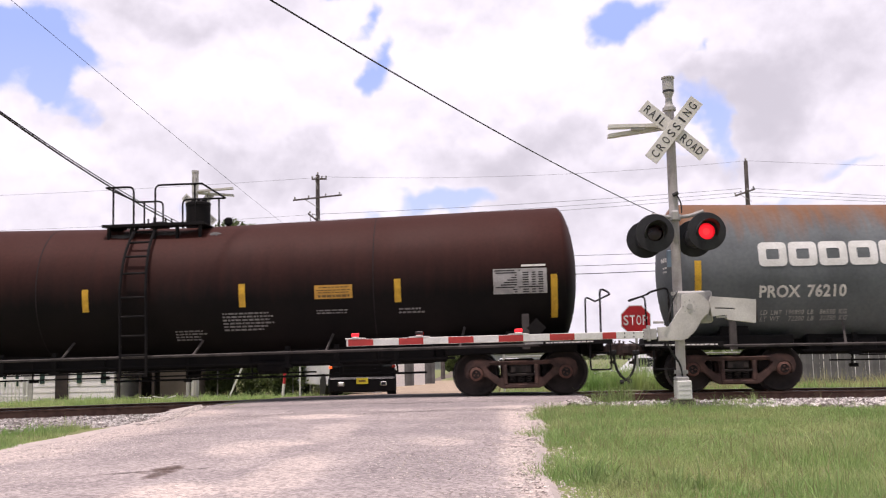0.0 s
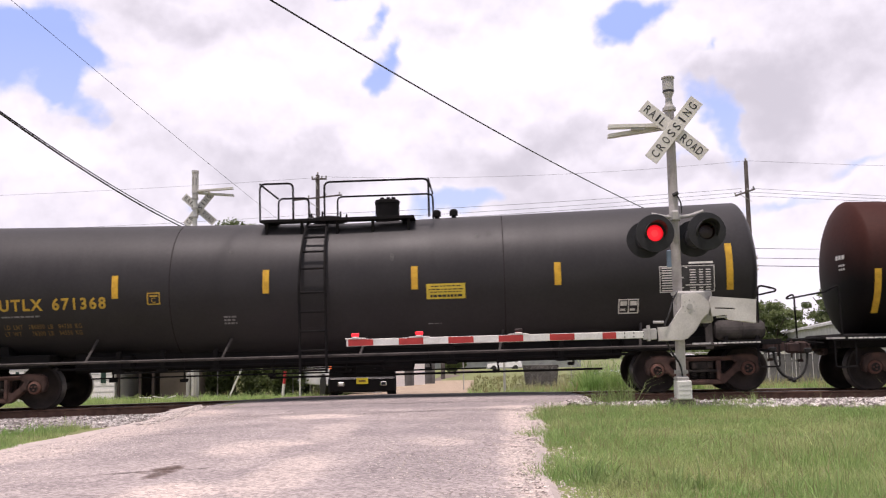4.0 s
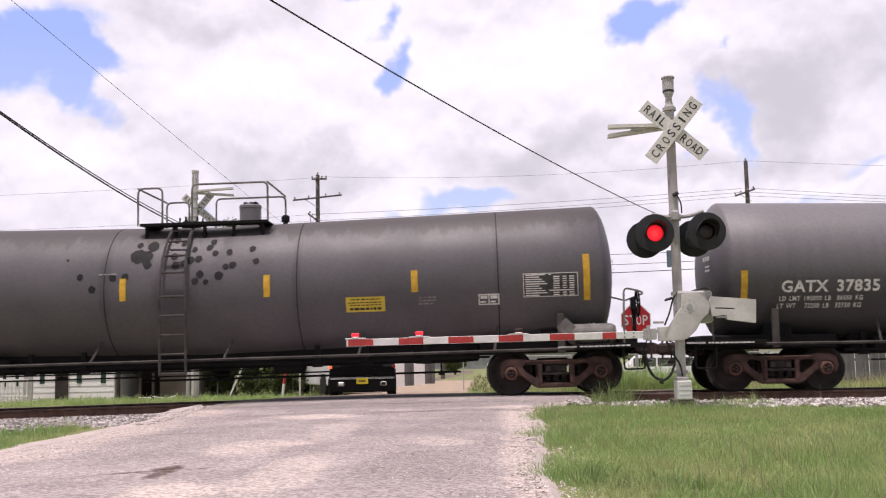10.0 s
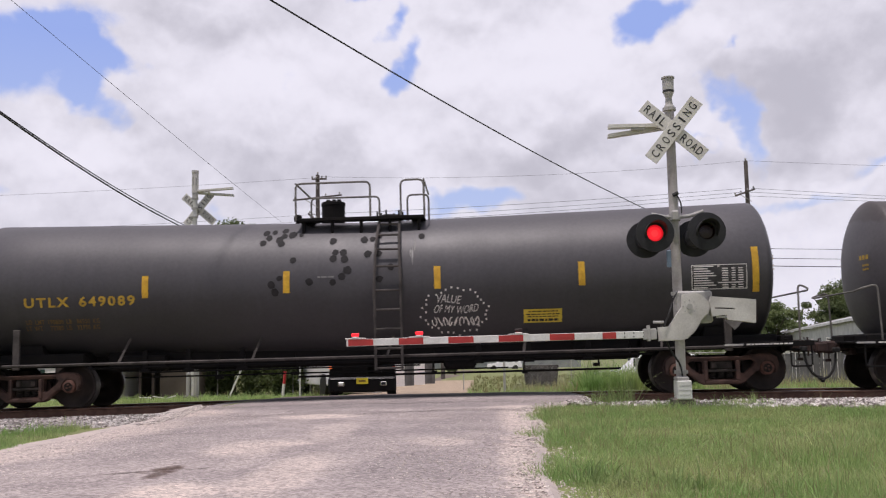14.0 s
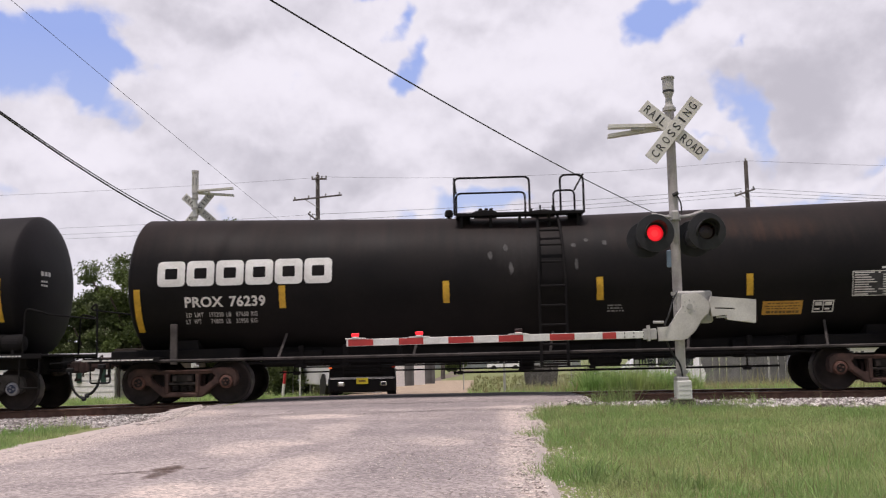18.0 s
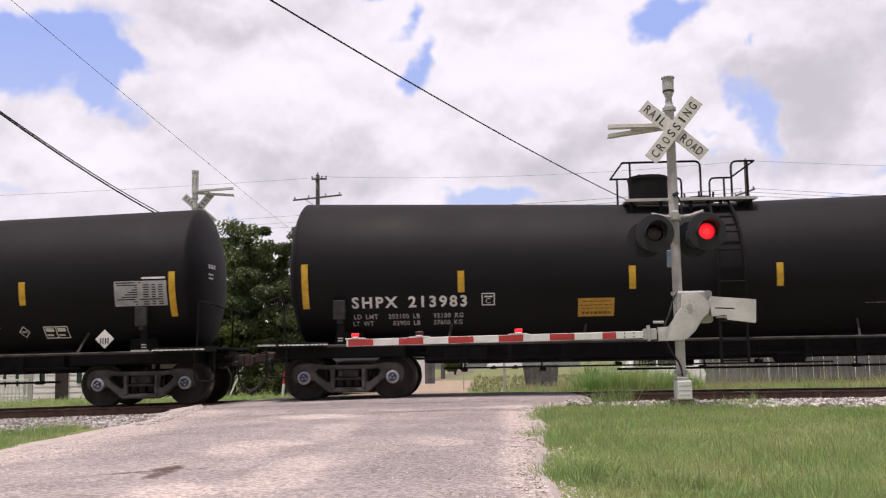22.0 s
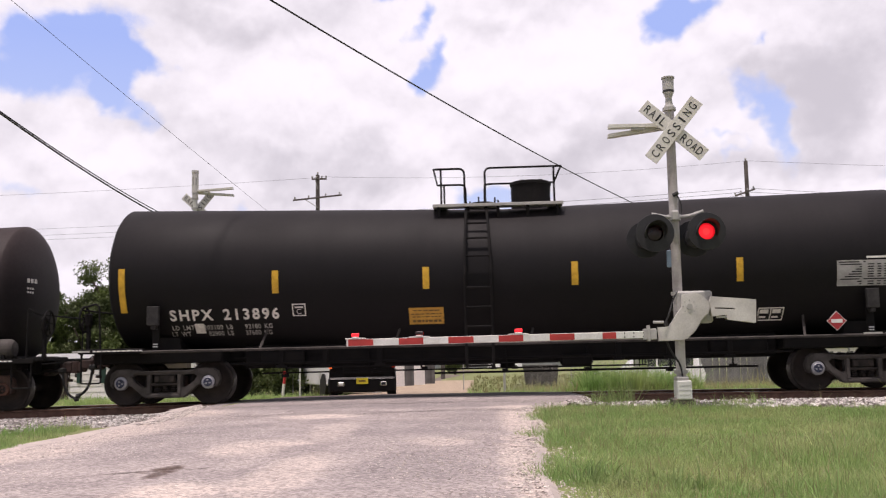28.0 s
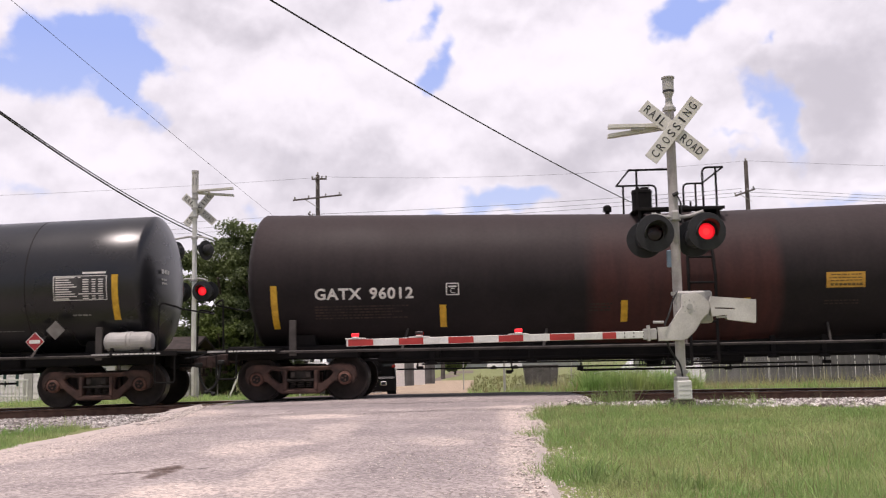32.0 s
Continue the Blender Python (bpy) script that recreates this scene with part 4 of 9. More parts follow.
def tank_car(label, spec, rng):
    sh = Shell(spec["half"], spec["r"], spec["top"], spec["slope"])
    car = thing("tank_car", label, "tank car", group="tank cars of the freight train")
    tc, paint = spec["tc"], spec["paint"]
    grey = spec.get("roller", False)
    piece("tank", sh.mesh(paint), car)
    for x in spec.get("seams", ()):
        part("weld_band", sh.ring(x, 0.010, 0.003), M["seam"], car)
    # ---- underframe ----
    end = spec["end"]
    sill = 1.08 - spec["drop"]
    for sx in (-1, 1):
        xt = sx * tc / 2
        bm = bmesh.new()
        a, b = sorted((sx * (tc / 2 - 1.6), sx * (end - 0.15)))
        box(bm, a, b, -0.34, 0.34, 0.84, 1.10, 0.02)
        part("stub_sill", bm, M["frame_black"], car)
        bm = bmesh.new()
        zs = sh.axis(xt) - math.sqrt(sh.r ** 2 - 0.85 ** 2)
        prism(bm, [(-0.34, 0.86), (0.34, 0.86), (0.26, zs), (-0.26, zs)], [], -0.95, 0.95)
        for v in bm.verts:
            v.co.x += xt
        part("bolster_saddle", bm, M["frame_black"], car)
        bm = bmesh.new()
        a, b = sorted((sx * (tc / 2 + 0.35), sx * (end - 0.1)))
        box(bm, a, b, -1.42, 1.42, sill + 0.02, sill + 0.07, 0.01)
        box(bm, a, b, -1.44, -1.40, sill - 0.02, sill + 0.08, 0.006)
        box(bm, a, b, 1.40, 1.44, sill - 0.02, sill + 0.08, 0.006)
        deck = part("end_platform", bm, M["frame_black"], car)
        xa = sx * (end - 0.9) - 0.5
        bm = bmesh.new()
        box(bm, xa - 0.42, xa - 0.06, -1.446, -1.4405, sill + 0.015, sill + 0.05)
        part("stencil_patch", bm, M["letters_dim"], deck, "grey painted patch")
        for i in range(11):
            w = rng.uniform(0.04, 0.10)
            bm = bmesh.new()
            box(bm, xa, xa + w, -1.446, -1.4405, sill + 0.018, sill + 0.046)
            part("stencil_bar", bm, M["letters"], deck, "white stencilled bar")
            xa += w + 0.02
        # end handrail
        bm = bmesh.new()
        xe, gap = sx * (end - 0.12), spec.get("gap", 0.4)
        for sy in (-1, 1):
            pipe(bm, rounded([(xe - sx * gap, sy * 1.36, sill + 0.04), (xe - sx * gap * 0.9, sy * 1.36, 2.08), (xe, sy * 1.36, 1.98), (xe + sx * 0.02, sy * 1.2, 1.95)], 0.12), 0.02, 6)
        pipe(bm, [(xe + sx * 0.02, -1.2, 1.95), (xe + sx * 0.02, 1.2, 1.95)], 0.018, 6)
        part("end_handrail", bm, spec.get("rail_mat", M["frame_black"]), car)
        # sill step
        bm = bmesh.new()
        xs = sx * (end - 0.35)
        pipe(bm, rounded([(xs - 0.2, -1.41, sill), (xs - 0.2, -1.41, 0.48), (xs + 0.2, -1.41, 0.48), (xs + 0.2, -1.41, sill)], 0.05), 0.018, 5)
        part("sill_step", bm, M["frame_black"], car)
        # coupler and hose
        piece("coupler", SHARED["coupler"], car, pose(sx * (end + 0.02), 0, 0, 0, 0, 0 if sx > 0 else 180))
        piece("draft_gear", SHARED["draft_gear"], car, pose(sx * (end + 0.02), 0, 0, 0, 0, 0 if sx > 0 else 180))
        piece("brake_hose", SHARED["hose_right" if sx > 0 else "hose_left"], car, pose(sx * end, 0, 0))
        # a cut lever along the end
        bm = bmesh.new()
        pipe(bm, [(sx * (end + 0.02), -1.3, 0.95), (sx * (end + 0.04), -0.5, 0.98), (sx * (end + 0.12), -0.15, 1.04)], 0.014, 5)
        part("cut_lever", bm, M["frame_black"], car)
        # tank anchor post at the saddle
        bm = bmesh.new()
        xp = sx * (tc / 2 + 0.12)
        box(bm, xp - 0.07, xp + 0.07, -1.30, -1.24, sill - 0.08, 1.62, 0.01)
        post = part("anchor_post", bm, M["frame_black"] if grey else M["truck_grey"], car)
        if grey:
            bm = bmesh.new()
            box(bm, xp - 0.12, xp + 0.12, -1.50, -1.40, 1.60, 1.98, 0.012)
            box(bm, xp - 0.05, xp + 0.05, -1.46, -1.26, 1.52, 1.66, 0.01)
            part("post_plate", bm, M["panel_ink"], post, "dark square plate on the post")
            bm = bmesh.new()
            for z in (1.17, 1.22):
                box(bm, xp - 0.05, xp + 0.05, -1.306, -1.301, z, z + 0.022)
            part("post_mark", bm, M["white"], post)
        # trucks
        for sy in (-1, 1):
            fr = piece("side_frame", SHARED["frame_grey" if grey else "frame_rust"], car, pose(xt, 0, 0, 0, 0, 0 if sy < 0 else 180))
            for k in (-0.17, 0.0, 0.17):
                piece("spring", SHARED["spring"], fr, pose(k, -1.0, 0.27))
        piece("truck_bolster", SHARED["bolster"], car, pose(xt, 0, 0))
        for k in (-0.36, 0.36):
            piece("brake_shoe", SHARED["brake_shoe"], car, pose(xt + k, 0, 0))
        for k in (-0.889, 0.889):
            ws = piece("wheelset", SHARED["wheelset"], car, pose(xt + k, 0, WHEEL_R))
            cm = SHARED["cap_grey" if grey else "cap_rust"]
            piece("bearing_cap", cm, ws, pose(0, 0, 0), "bright bearing cap with three bolts" if grey else "")
            piece("bearing_cap", cm, ws, pose(0, 0, 0, 0, 0, 180))
            spec.setdefault("wheels", []).append((ws, xt + k))
    # black box added to fill the dark underside of the barrel; wide bolster over each truck
    bm = bmesh.new()
    low = spec.get("belly", 0.72)
    xb = tc / 2 - 1.5
    box(bm, -xb, xb, -0.62, 0.62, low, 1.2, 0.05)
    part("belly_pan", bm, M["frame_black"], car)
    for sx in (-1, 1):
        bm = bmesh.new()
        box(bm, sx * tc / 2 - 1.5, sx * tc / 2 + 1.15, -1.0, 1.0, 0.84, 1.12, 0.03)
        part("body_bolster", bm, M["frame_black"], car)
    # running pipe along the foot of the tank, with its brackets
    for sy in (-1, 1):
        bm = bmesh.new()
        a, b = tc / 2 + 0.4, tc / 2 + 0.4
        pipe(bm, [(-a, sy * 1.40, sill), (b, sy * 1.40, sill)], 0.03, 6)
        rail = part("side_rail", bm, M["truck_grey"], car)
        if sy < 0:
            for k in range(-2, 3):
                bm = bmesh.new()
                xk = k * tc / 5.2 + 0.4
                q = sh.at(xk, sh.axis(xk) - sh.r * 0.72)
                pipe(bm, [(xk, -1.40, sill), (xk + 0.10, q.y + 0.01, q.z + 0.02)], 0.026, 5)
                part("rail_bracket", bm, M["truck_grey"], rail)
    # brake gear, outlet and heater pipes below the barrel
    bm = bmesh.new()
    zb = sh.top - 2 * sh.r
    box(bm, -0.28, 0.28, -0.28, 0.28, zb - 0.10, zb + 0.12, 0.03)
    lathe(bm, [(0.16, zb - 0.34), (0.16, zb - 0.16), (0.22, zb - 0.14), (0.22, zb - 0.06)], 16, "z")
    part("bottom_outlet", bm, M["frame_black"], car)
    for k in spec.get("hangers", (-4.6, -3.7, -2.6, 2.2, 3.2, 4.4)):
        bm = bmesh.new()
        box(bm, k - 0.05, k + 0.05, -0.95, -0.87, 0.72, 1.14, 0.008)
        box(bm, k - 0.11, k + 0.11, -0.97, -0.90, 0.70, 0.76, 0.008)
        part("pipe_hanger", bm, M["frame_black"], car)
    for y, z in ((-0.93, 0.80), (-0.6, 0.92)):
        bm = bmesh.new()
        pipe(bm, [(-tc / 2 + 1.3, y, z), (tc / 2 - 1.3, y, z)], 0.024, 6)
        part("brake_pipe", bm, M["frame_black"], car)
    bm = bmesh.new()
    xr = tc / 2 - 2.3
    lathe(bm, [(0.05, xr - 0.62), (0.2, xr - 0.56), (0.22, xr - 0.5), (0.22, xr + 0.5), (0.2, xr + 0.56), (0.05, xr + 0.62)], 18, "x", (0, -0.55, 0.92))
    part("brake_reservoir", bm, M["frame_black"], car, smooth=False)
    bm = bmesh.new()
    box(bm, -tc / 2 + 1.9, -tc / 2 + 2.8, -0.9, -0.3, 0.74, 1.05, 0.03)
    part("brake_valve", bm, M["frame_black"], car)
    # air tank lying on the right-hand end platform, and the hand brake wheel
    if spec.get("air", True):
        if spec.get("cylinder", True):
            bm = bmesh.new()
            xa = tc / 2 + 0.72
            lathe(bm, [(0.05, xa - 0.49), (0.15, xa - 0.47), (0.195, xa - 0.40), (0.20, xa - 0.36), (0.20, xa + 0.36), (0.195, xa + 0.40), (0.15, xa + 0.47), (0.05, xa + 0.49)], 22, "x", (0, -1.22, sill + 0.28))
            cyl = part("air_cylinder", bm, spec["air_mat"], car)
            for k in (-0.03, 0.05):
                bm = bmesh.new()
                lathe(bm, [(0.19, xa + k - 0.02), (0.215, xa + k - 0.018), (0.215, xa + k + 0.018), (0.19, xa + k + 0.02)], 22, "x", (0, -1.22, sill + 0.28))
                part("strap", bm, spec["air_mat"], cyl)
            for k in (-0.3, 0.3):
                bm = bmesh.new()
                box(bm, xa + k - 0.03, xa + k + 0.03, -1.40, -1.04, sill + 0.06, sill + 0.16, 0.006)
                part("cradle", bm, M["frame_black"], cyl)
        if spec.get("wheel"):
            bm = bmesh.new()
            sw = spec["wheel"]
            xb = sw * (end - spec.get("wheel_in", 0.16))
            ring = [(xb, -0.95 + 0.26 * math.cos(a), 1.78 + 0.26 * math.sin(a)) for a in np.linspace(0, 2 * math.pi, 21)]
            pipe(bm, ring, 0.022, 6)
            for a in np.linspace(0, 2 * math.pi, 6)[:-1]:
                rod(bm, (xb, -0.95, 1.78), (xb, -0.95 + 0.26 * math.cos(a), 1.78 + 0.26 * math.sin(a)), 0.012, 5)
            box(bm, *sorted((xb - sw * 0.14, xb - sw * 0.03)), -1.04, -0.86, 1.62, 1.9, 0.03)
            box(bm, *sorted((xb - sw * 0.12, xb - sw * 0.05)), -1.0, -0.9, sill + 0.05, 1.64, 0.01)
            part("brake_wheel", bm, M["frame_black"], car)
    # ---- top works ----
    if spec.get("lad") is not None:
        xl = spec["lad"]
        lm = spec.get("ladder_mat", M["frame_black"])
        lad = None
        for k in (-0.26, 0.26):
            bm = bmesh.new()
            pts = [(xl + k, -1.54, 0.62), (xl + k, -1.54, 1.3), (xl + k, -sh.r - 0.16, sh.axis(xl))]
            for q in np.linspace(0.1, 1.25, 8):
                pts.append((xl + k * (1 - 0.25 * q / 1.25), -(sh.r + 0.13) * math.cos(q), sh.axis(xl) + (sh.r + 0.13) * math.sin(q)))
            pipe(bm, pts, 0.03, 6)
            o = part("ladder_rail" if lad else "ladder", bm, lm, lad or car, "steel side ladder bent over the shell" if not lad else "")
            lad = lad or o
        for z in np.arange(0.66, sh.axis(xl) - 0.1, 0.38):
            bm = bmesh.new()
            y = -1.54 if z < 1.3 else -1.54 + (z - 1.3) / (sh.axis(xl) - 1.3) * (1.54 - sh.r - 0.16)
            rod(bm, (xl - 0.26, y, z), (xl + 0.26, y, z), 0.022, 6)
            part("rung", bm, lm, lad)
        for q in np.arange(0.22, 1.2, 0.24):
            bm = bmesh.new()
            rod(bm, (xl - 0.22, -(sh.r + 0.13) * math.cos(q), sh.axis(xl) + (sh.r + 0.13) * math.sin(q)), (xl + 0.22, -(sh.r + 0.13) * math.cos(q), sh.axis(xl) + (sh.r + 0.13) * math.sin(q)), 0.022, 6)
            part("rung", bm, lm, lad)
        # walkway round the fittings
        p0, p1 = spec["plat"]
        zt = sh.top
        bm = bmesh.new()
        for y0, y1 in ((-0.95, -0.55), (0.55, 0.95)):
            box(bm, p0, p1, y0, y1, zt - 0.035, zt - 0.005, 0.004)
        for x0, x1 in ((p0, p0 + 0.3), (p1 - 0.3, p1)):
            box(bm, x0, x1, -0.55, 0.55, zt - 0.034, zt - 0.006, 0.004)
        box(bm, p0, p1, -0.965, -0.945, zt - 0.05, zt + 0.012, 0.004)
        walkway = part("walkway", bm, spec.get("walk_mat", M["frame_black"]), car)
        for x in np.linspace(p0 + 0.12, p1 - 0.12, 5):
            bm = bmesh.new()
            q = math.sqrt(sh.r ** 2 - 0.85 ** 2) + sh.axis(x)
            box(bm, x - 0.03, x + 0.03, -0.9, -0.82, q - 0.06, zt - 0.04, 0.004)
            part("walkway_leg", bm, M["frame_black"], walkway)
        for key, out in (("hoopL", -1), ("hoopR", 1)):
            x0, x1, z1 = spec[key]
            for y in (-0.93, 0.93):
                bm = bmesh.new()
                hoop(bm, x0, x1, zt - 0.03, z1, y, out, spec.get("over", 0.0))
                part("handrail", bm, spec.get("rail_mat", M["frame_black"]), car)
            xe = x0 if out < 0 else x1
            bm = bmesh.new()
            pipe(bm, [(xe, -0.93, z1), (xe, 0.93, z1)], 0.02, 6)
            part("cross_rail", bm, spec.get("rail_mat", M["frame_black"]), car)
        d0, d1, dz = spec["dome"]
        bm = bmesh.new()
        rd = (d1 - d0) / 2
        lathe(bm, [(rd * 0.94, zt - 0.12), (rd * 0.96, dz - 0.10), (rd, dz - 0.09), (rd, dz - 0.04), (rd * 0.93, dz - 0.015), (rd * 0.3, dz)], 28, "z", ((d0 + d1) / 2, 0.0, 0))
        dome = part("valve_housing", bm, M["frame_black"] if spec.get("roller") else spec.get("dome_mat", M["frame_black"]), car)
        for k in (-0.4, 0.1, 0.5):
            bm = bmesh.new()
            box(bm, (d0 + d1) / 2 + rd * k - 0.04, (d0 + d1) / 2 + rd * k + 0.04, -0.06, 0.06, dz - 0.01, dz + 0.05, 0.01)
            part("housing_lug", bm, M["frame_black"], dome)
        m0, m1 = spec["man"]
        bm = bmesh.new()
        rm = (m1 - m0) / 2
        lathe(bm, [(rm * 0.85, zt - 0.08), (rm * 0.85, zt + 0.05), (rm, zt + 0.06), (rm, zt + 0.12), (rm * 0.7, zt + 0.16), (rm * 0.2, zt + 0.18)], 24, "z", ((m0 + m1) / 2, 0, 0))
        manway = part("manway", bm, M["frame_black"], car)
        for k in range(6):
            a = 2 * math.pi * (k + 0.3) / 6
            bm = bmesh.new()
            rod(bm, ((m0 + m1) / 2 + rm * math.cos(a), rm * math.sin(a), zt + 0.05), ((m0 + m1) / 2 + rm * math.cos(a), rm * math.sin(a), zt + 0.24), 0.02, 6)
            part("manway_bolt", bm, M["frame_black"], manway)
        for xv in spec.get("valve", ()):
            bm = bmesh.new()
            lathe(bm, [(0.05, sh.top - 0.08), (0.05, sh.top + 0.05), (0.09, sh.top + 0.06), (0.09, sh.top + 0.16), (0.05, sh.top + 0.2)], 12, "z", (xv, 0, sh.slope * abs(xv)))
            part("vent_valve", bm, M["frame_black"], car)
    # ---- brake rigging under the belly ----
    reach = tc / 2 - 1.9
    for k, (z, y, a, b) in enumerate(((0.60, -0.72, -reach, reach * 0.55), (0.52, -0.55, -reach * 0.3, reach), (0.70, -0.95, -reach * 0.9, reach * 0.2))):
        bm = bmesh.new()
        rod(bm, (a, y, z), (b, y, z), 0.016 + 0.006 * (k == 1), 6)
        part("brake_rod", bm, M["frame_black"], car)
    for k in range(7):
        x = -reach + 0.5 + k * (2 * reach - 1) / 6 + rng.uniform(-0.25, 0.25)
        bm = bmesh.new()
        low = rng.uniform(0.48, 0.64)
        rod(bm, (x, -0.66, 1.0), (x + rng.uniform(-0.08, 0.08), -0.66, low), 0.02, 5)
        box(bm, x - 0.06, x + 0.06, -0.74, -0.52, low - 0.03, low + 0.04, 0.01)
        part("rod_hanger", bm, M["frame_black"], car)
    bm = bmesh.new()
    xv = rng.uniform(0.9, 2.4)
    lathe(bm, [(0.05, xv - 0.33), (0.13, xv - 0.28), (0.13, xv + 0.28), (0.05, xv + 0.33)], 14, "x", (0, -0.7, 0.72))
    part("brake_cylinder", bm, M["frame_black"], car)
    # ---- markings ----
    for i, (x, z0, z1) in enumerate(spec["mk"]):
        bm = bmesh.new()
        sh.sheet(bm, x - 0.065, x, z0, z1, 0.011)
        sh.sheet(bm, x, x + 0.065, z0, z1, 0.011)
        part("reflector_strip", bm, spec.get("mark_mat", M["yellow"]), car, "yellow reflective strip")
    lt, ld = spec.get("letters", M["letters"]), spec.get("letters2", M["letters_dim"])
    for words, x0, x1, z, h in spec["tx"]:
        lettering("reporting_mark", sh, words, x0, z - h / 2, lt, car, text_bm(words, h - 0.025, x1 - x0, 0.03, {"U": 1.25, "S": 1.3, "G": 1.1}.get(words[0], 1.05)))
    for (x0, x1, z), words in zip(spec["ld"], spec.get("weights", ("LD LMT 190800 LB  86550 KG", "LT WT   72200 LB  32750 KG"))):
        lettering("weight_stencil", sh, words, x0, z - 0.048, ld, car, text_bm(words, 0.092, x1 - x0, 0.016, 1.15))
    if "logo" in spec:
        x0, x1, z0, z1 = spec["logo"]
        n = 6
        w, h = (x1 - x0) / n, z1 - z0
        for i in range(n):
            bm = bmesh.new()
            edges = []
            for cx, cz, hx, hz, rad in ((w * 0.47, h / 2, w * 0.47, h / 2, 0.09), (w * 0.47, h * 0.5, w * 0.21, h * 0.21, 0.02)):
                loop = []
                for qx, qz, a0 in ((1, 1, 0), (-1, 1, 90), (-1, -1, 180), (1, -1, 270)):
                    for k in range(4):
                        a = radians(a0 + 30 * k)
                        loop.append(bm.verts.new((cx + qx * (hx - rad) + rad * math.cos(a), 0, cz + qz * (hz - rad) + rad * math.sin(a))))
                edges += [bm.edges.new((loop[k], loop[(k + 1) % len(loop)])) for k in range(len(loop))]
            bmesh.ops.triangle_fill(bm, use_beauty=True, edges=edges)
            part("logo_block", sh.wrap(bm, x0 + i * w, z0, 0.009), M["white"], car, "plain white block of the painted emblem")
    for x0, x1, z0, z1 in spec.get("plate", ()):
        frame_box(sh, car, "clearance_box", x0, x1, z0, z1, lt, "C", "small stencilled box")
    for x0, x1, z0, z1 in spec.get("box2", ()):
        frame_box(sh, car, "test_box", x0, x1, z0, z1, M["letters"], "", "small stencilled box")
    for x0, x1, z0, z1 in spec.get("panel", ()):
        data_panel(sh, car, x0, x1, z0, z1, spec.get("heading", True), spec.get("pale", False))
    for x0, x1, z0, z1 in spec.get("stick", ()):
        bm = bmesh.new()
        sh.sheet(bm, x0, x1, z0, z1, 0.008)
        st = part("notice_sticker", bm, spec.get("stick_mat", M["orange"]), car, "orange notice with rows of dark bars")
        w = x1 - x0
        for k, a, b, h in ((0.83, 0.12, 0.9, 0.02), (0.62, 0.06, 0.94, 0.02), (0.45, 0.1, 0.9, 0.018), (0.2, 0.1, 0.92, 0.045)):
            z = z0 + k * (z1 - z0)
            x = x0 + a * w
            bm = bmesh.new()
            while x < x0 + b * w:
                q = min(rng.uniform(0.04, 0.1), x0 + b * w - x)
                sh.sheet(bm, x, x + q, z - h / 2, z + h / 2, 0.012)
                x += q + 0.018
            part("print_line", bm, spec.get("stick_ink", M["letters_brown"]), st)
    for x0, x1, z0, z1 in spec.get("bars", ()):
        blocks(sh, car, "fine_print", x0, x1, z0, z1, spec.get("print_mat", M["print_dim"]), max(1, round((z1 - z0) / 0.062)), rng, "small stencilled print")
    for x, z in spec.get("dia", ()):
        bm = bmesh.new()
        k = 0.115
        for sx_ in (-1, 1):
            for sz_ in (-1, 1):
                p0, p1 = (x + sx_ * k, z), (x, z + sz_ * k)
                q0, q1 = (x + sx_ * (k - 0.022), z), (x, z + sz_ * (k - 0.022))
                bm.faces.new([bm.verts.new(sh.at(a, b, 0.009)) for a, b in (p0, p1, q1, q0)])
        mark = part("diamond_mark", bm, M["letters"], car, "small white stencilled diamond")
        bm = bmesh.new()
        sh.sheet(bm, x - 0.06, x + 0.06, z - 0.018, z + 0.018, 0.009)
        part("diamond_bar", bm, M["letters_dim"], mark)
    for x0, x1, z0, z1 in spec.get("sq", ()):
        bm = bmesh.new()
        sh.sheet(bm, x0, x1, z0, z1, 0.008)
        part("paper_label", bm, M["letters"], car, "small white label")
    for (x, z), kind in zip(spec.get("plac", ()), spec.get("placards", ())):
        placard(car, x, z, -1.5, kind)
    for x, z, r in spec.get("spots", ()):
        bm = bmesh.new()
        ring = [(x + r * math.cos(a) * (0.95 + 0.25 * noise.noise((2 * math.cos(a), 2 * math.sin(a), 9 * x))), z + r * math.sin(a) * (0.95 + 0.25 * noise.noise((2 * math.cos(a), 2 * math.sin(a), 9 * x)))) for a in np.linspace(0, 2 * math.pi, 19)[:-1]]
        c = bm.verts.new(sh.at(x, z, 0.006))
        vs = [bm.verts.new(sh.at(a, b, 0.006)) for a, b in ring]
        for i in range(len(vs)):
            bm.faces.new((c, vs[i], vs[(i + 1) % len(vs)]))
        part("paint_spot", bm, M["lichen"], car, "dark touched-up spot")
    for x, z, rx, rz, name_ in spec.get("smudge", ()):
        bm = bmesh.new()
        ring = [(x + rx * math.cos(a) * rng.uniform(0.55, 1.15), z + rz * math.sin(a) * rng.uniform(0.55, 1.15)) for a in np.linspace(0, 2 * math.pi, 23)[:-1]]
        inner = [bm.verts.new(sh.at(x + (a - x) * 0.5, z + (b - z) * 0.5, 0.005)) for a, b in ring]
        vs = [bm.verts.new(sh.at(a, b, 0.005)) for a, b in ring]
        for i in range(len(vs)):
            k = (i + 1) % len(vs)
            bm.faces.new((vs[i], vs[k], inner[k], inner[i]))
        bm.faces.new(inner)
        part("scuff", bm, M[name_], car, "pale chalky scuff")
    # numbers stencilled small on the right-hand head
    bm = bmesh.new()
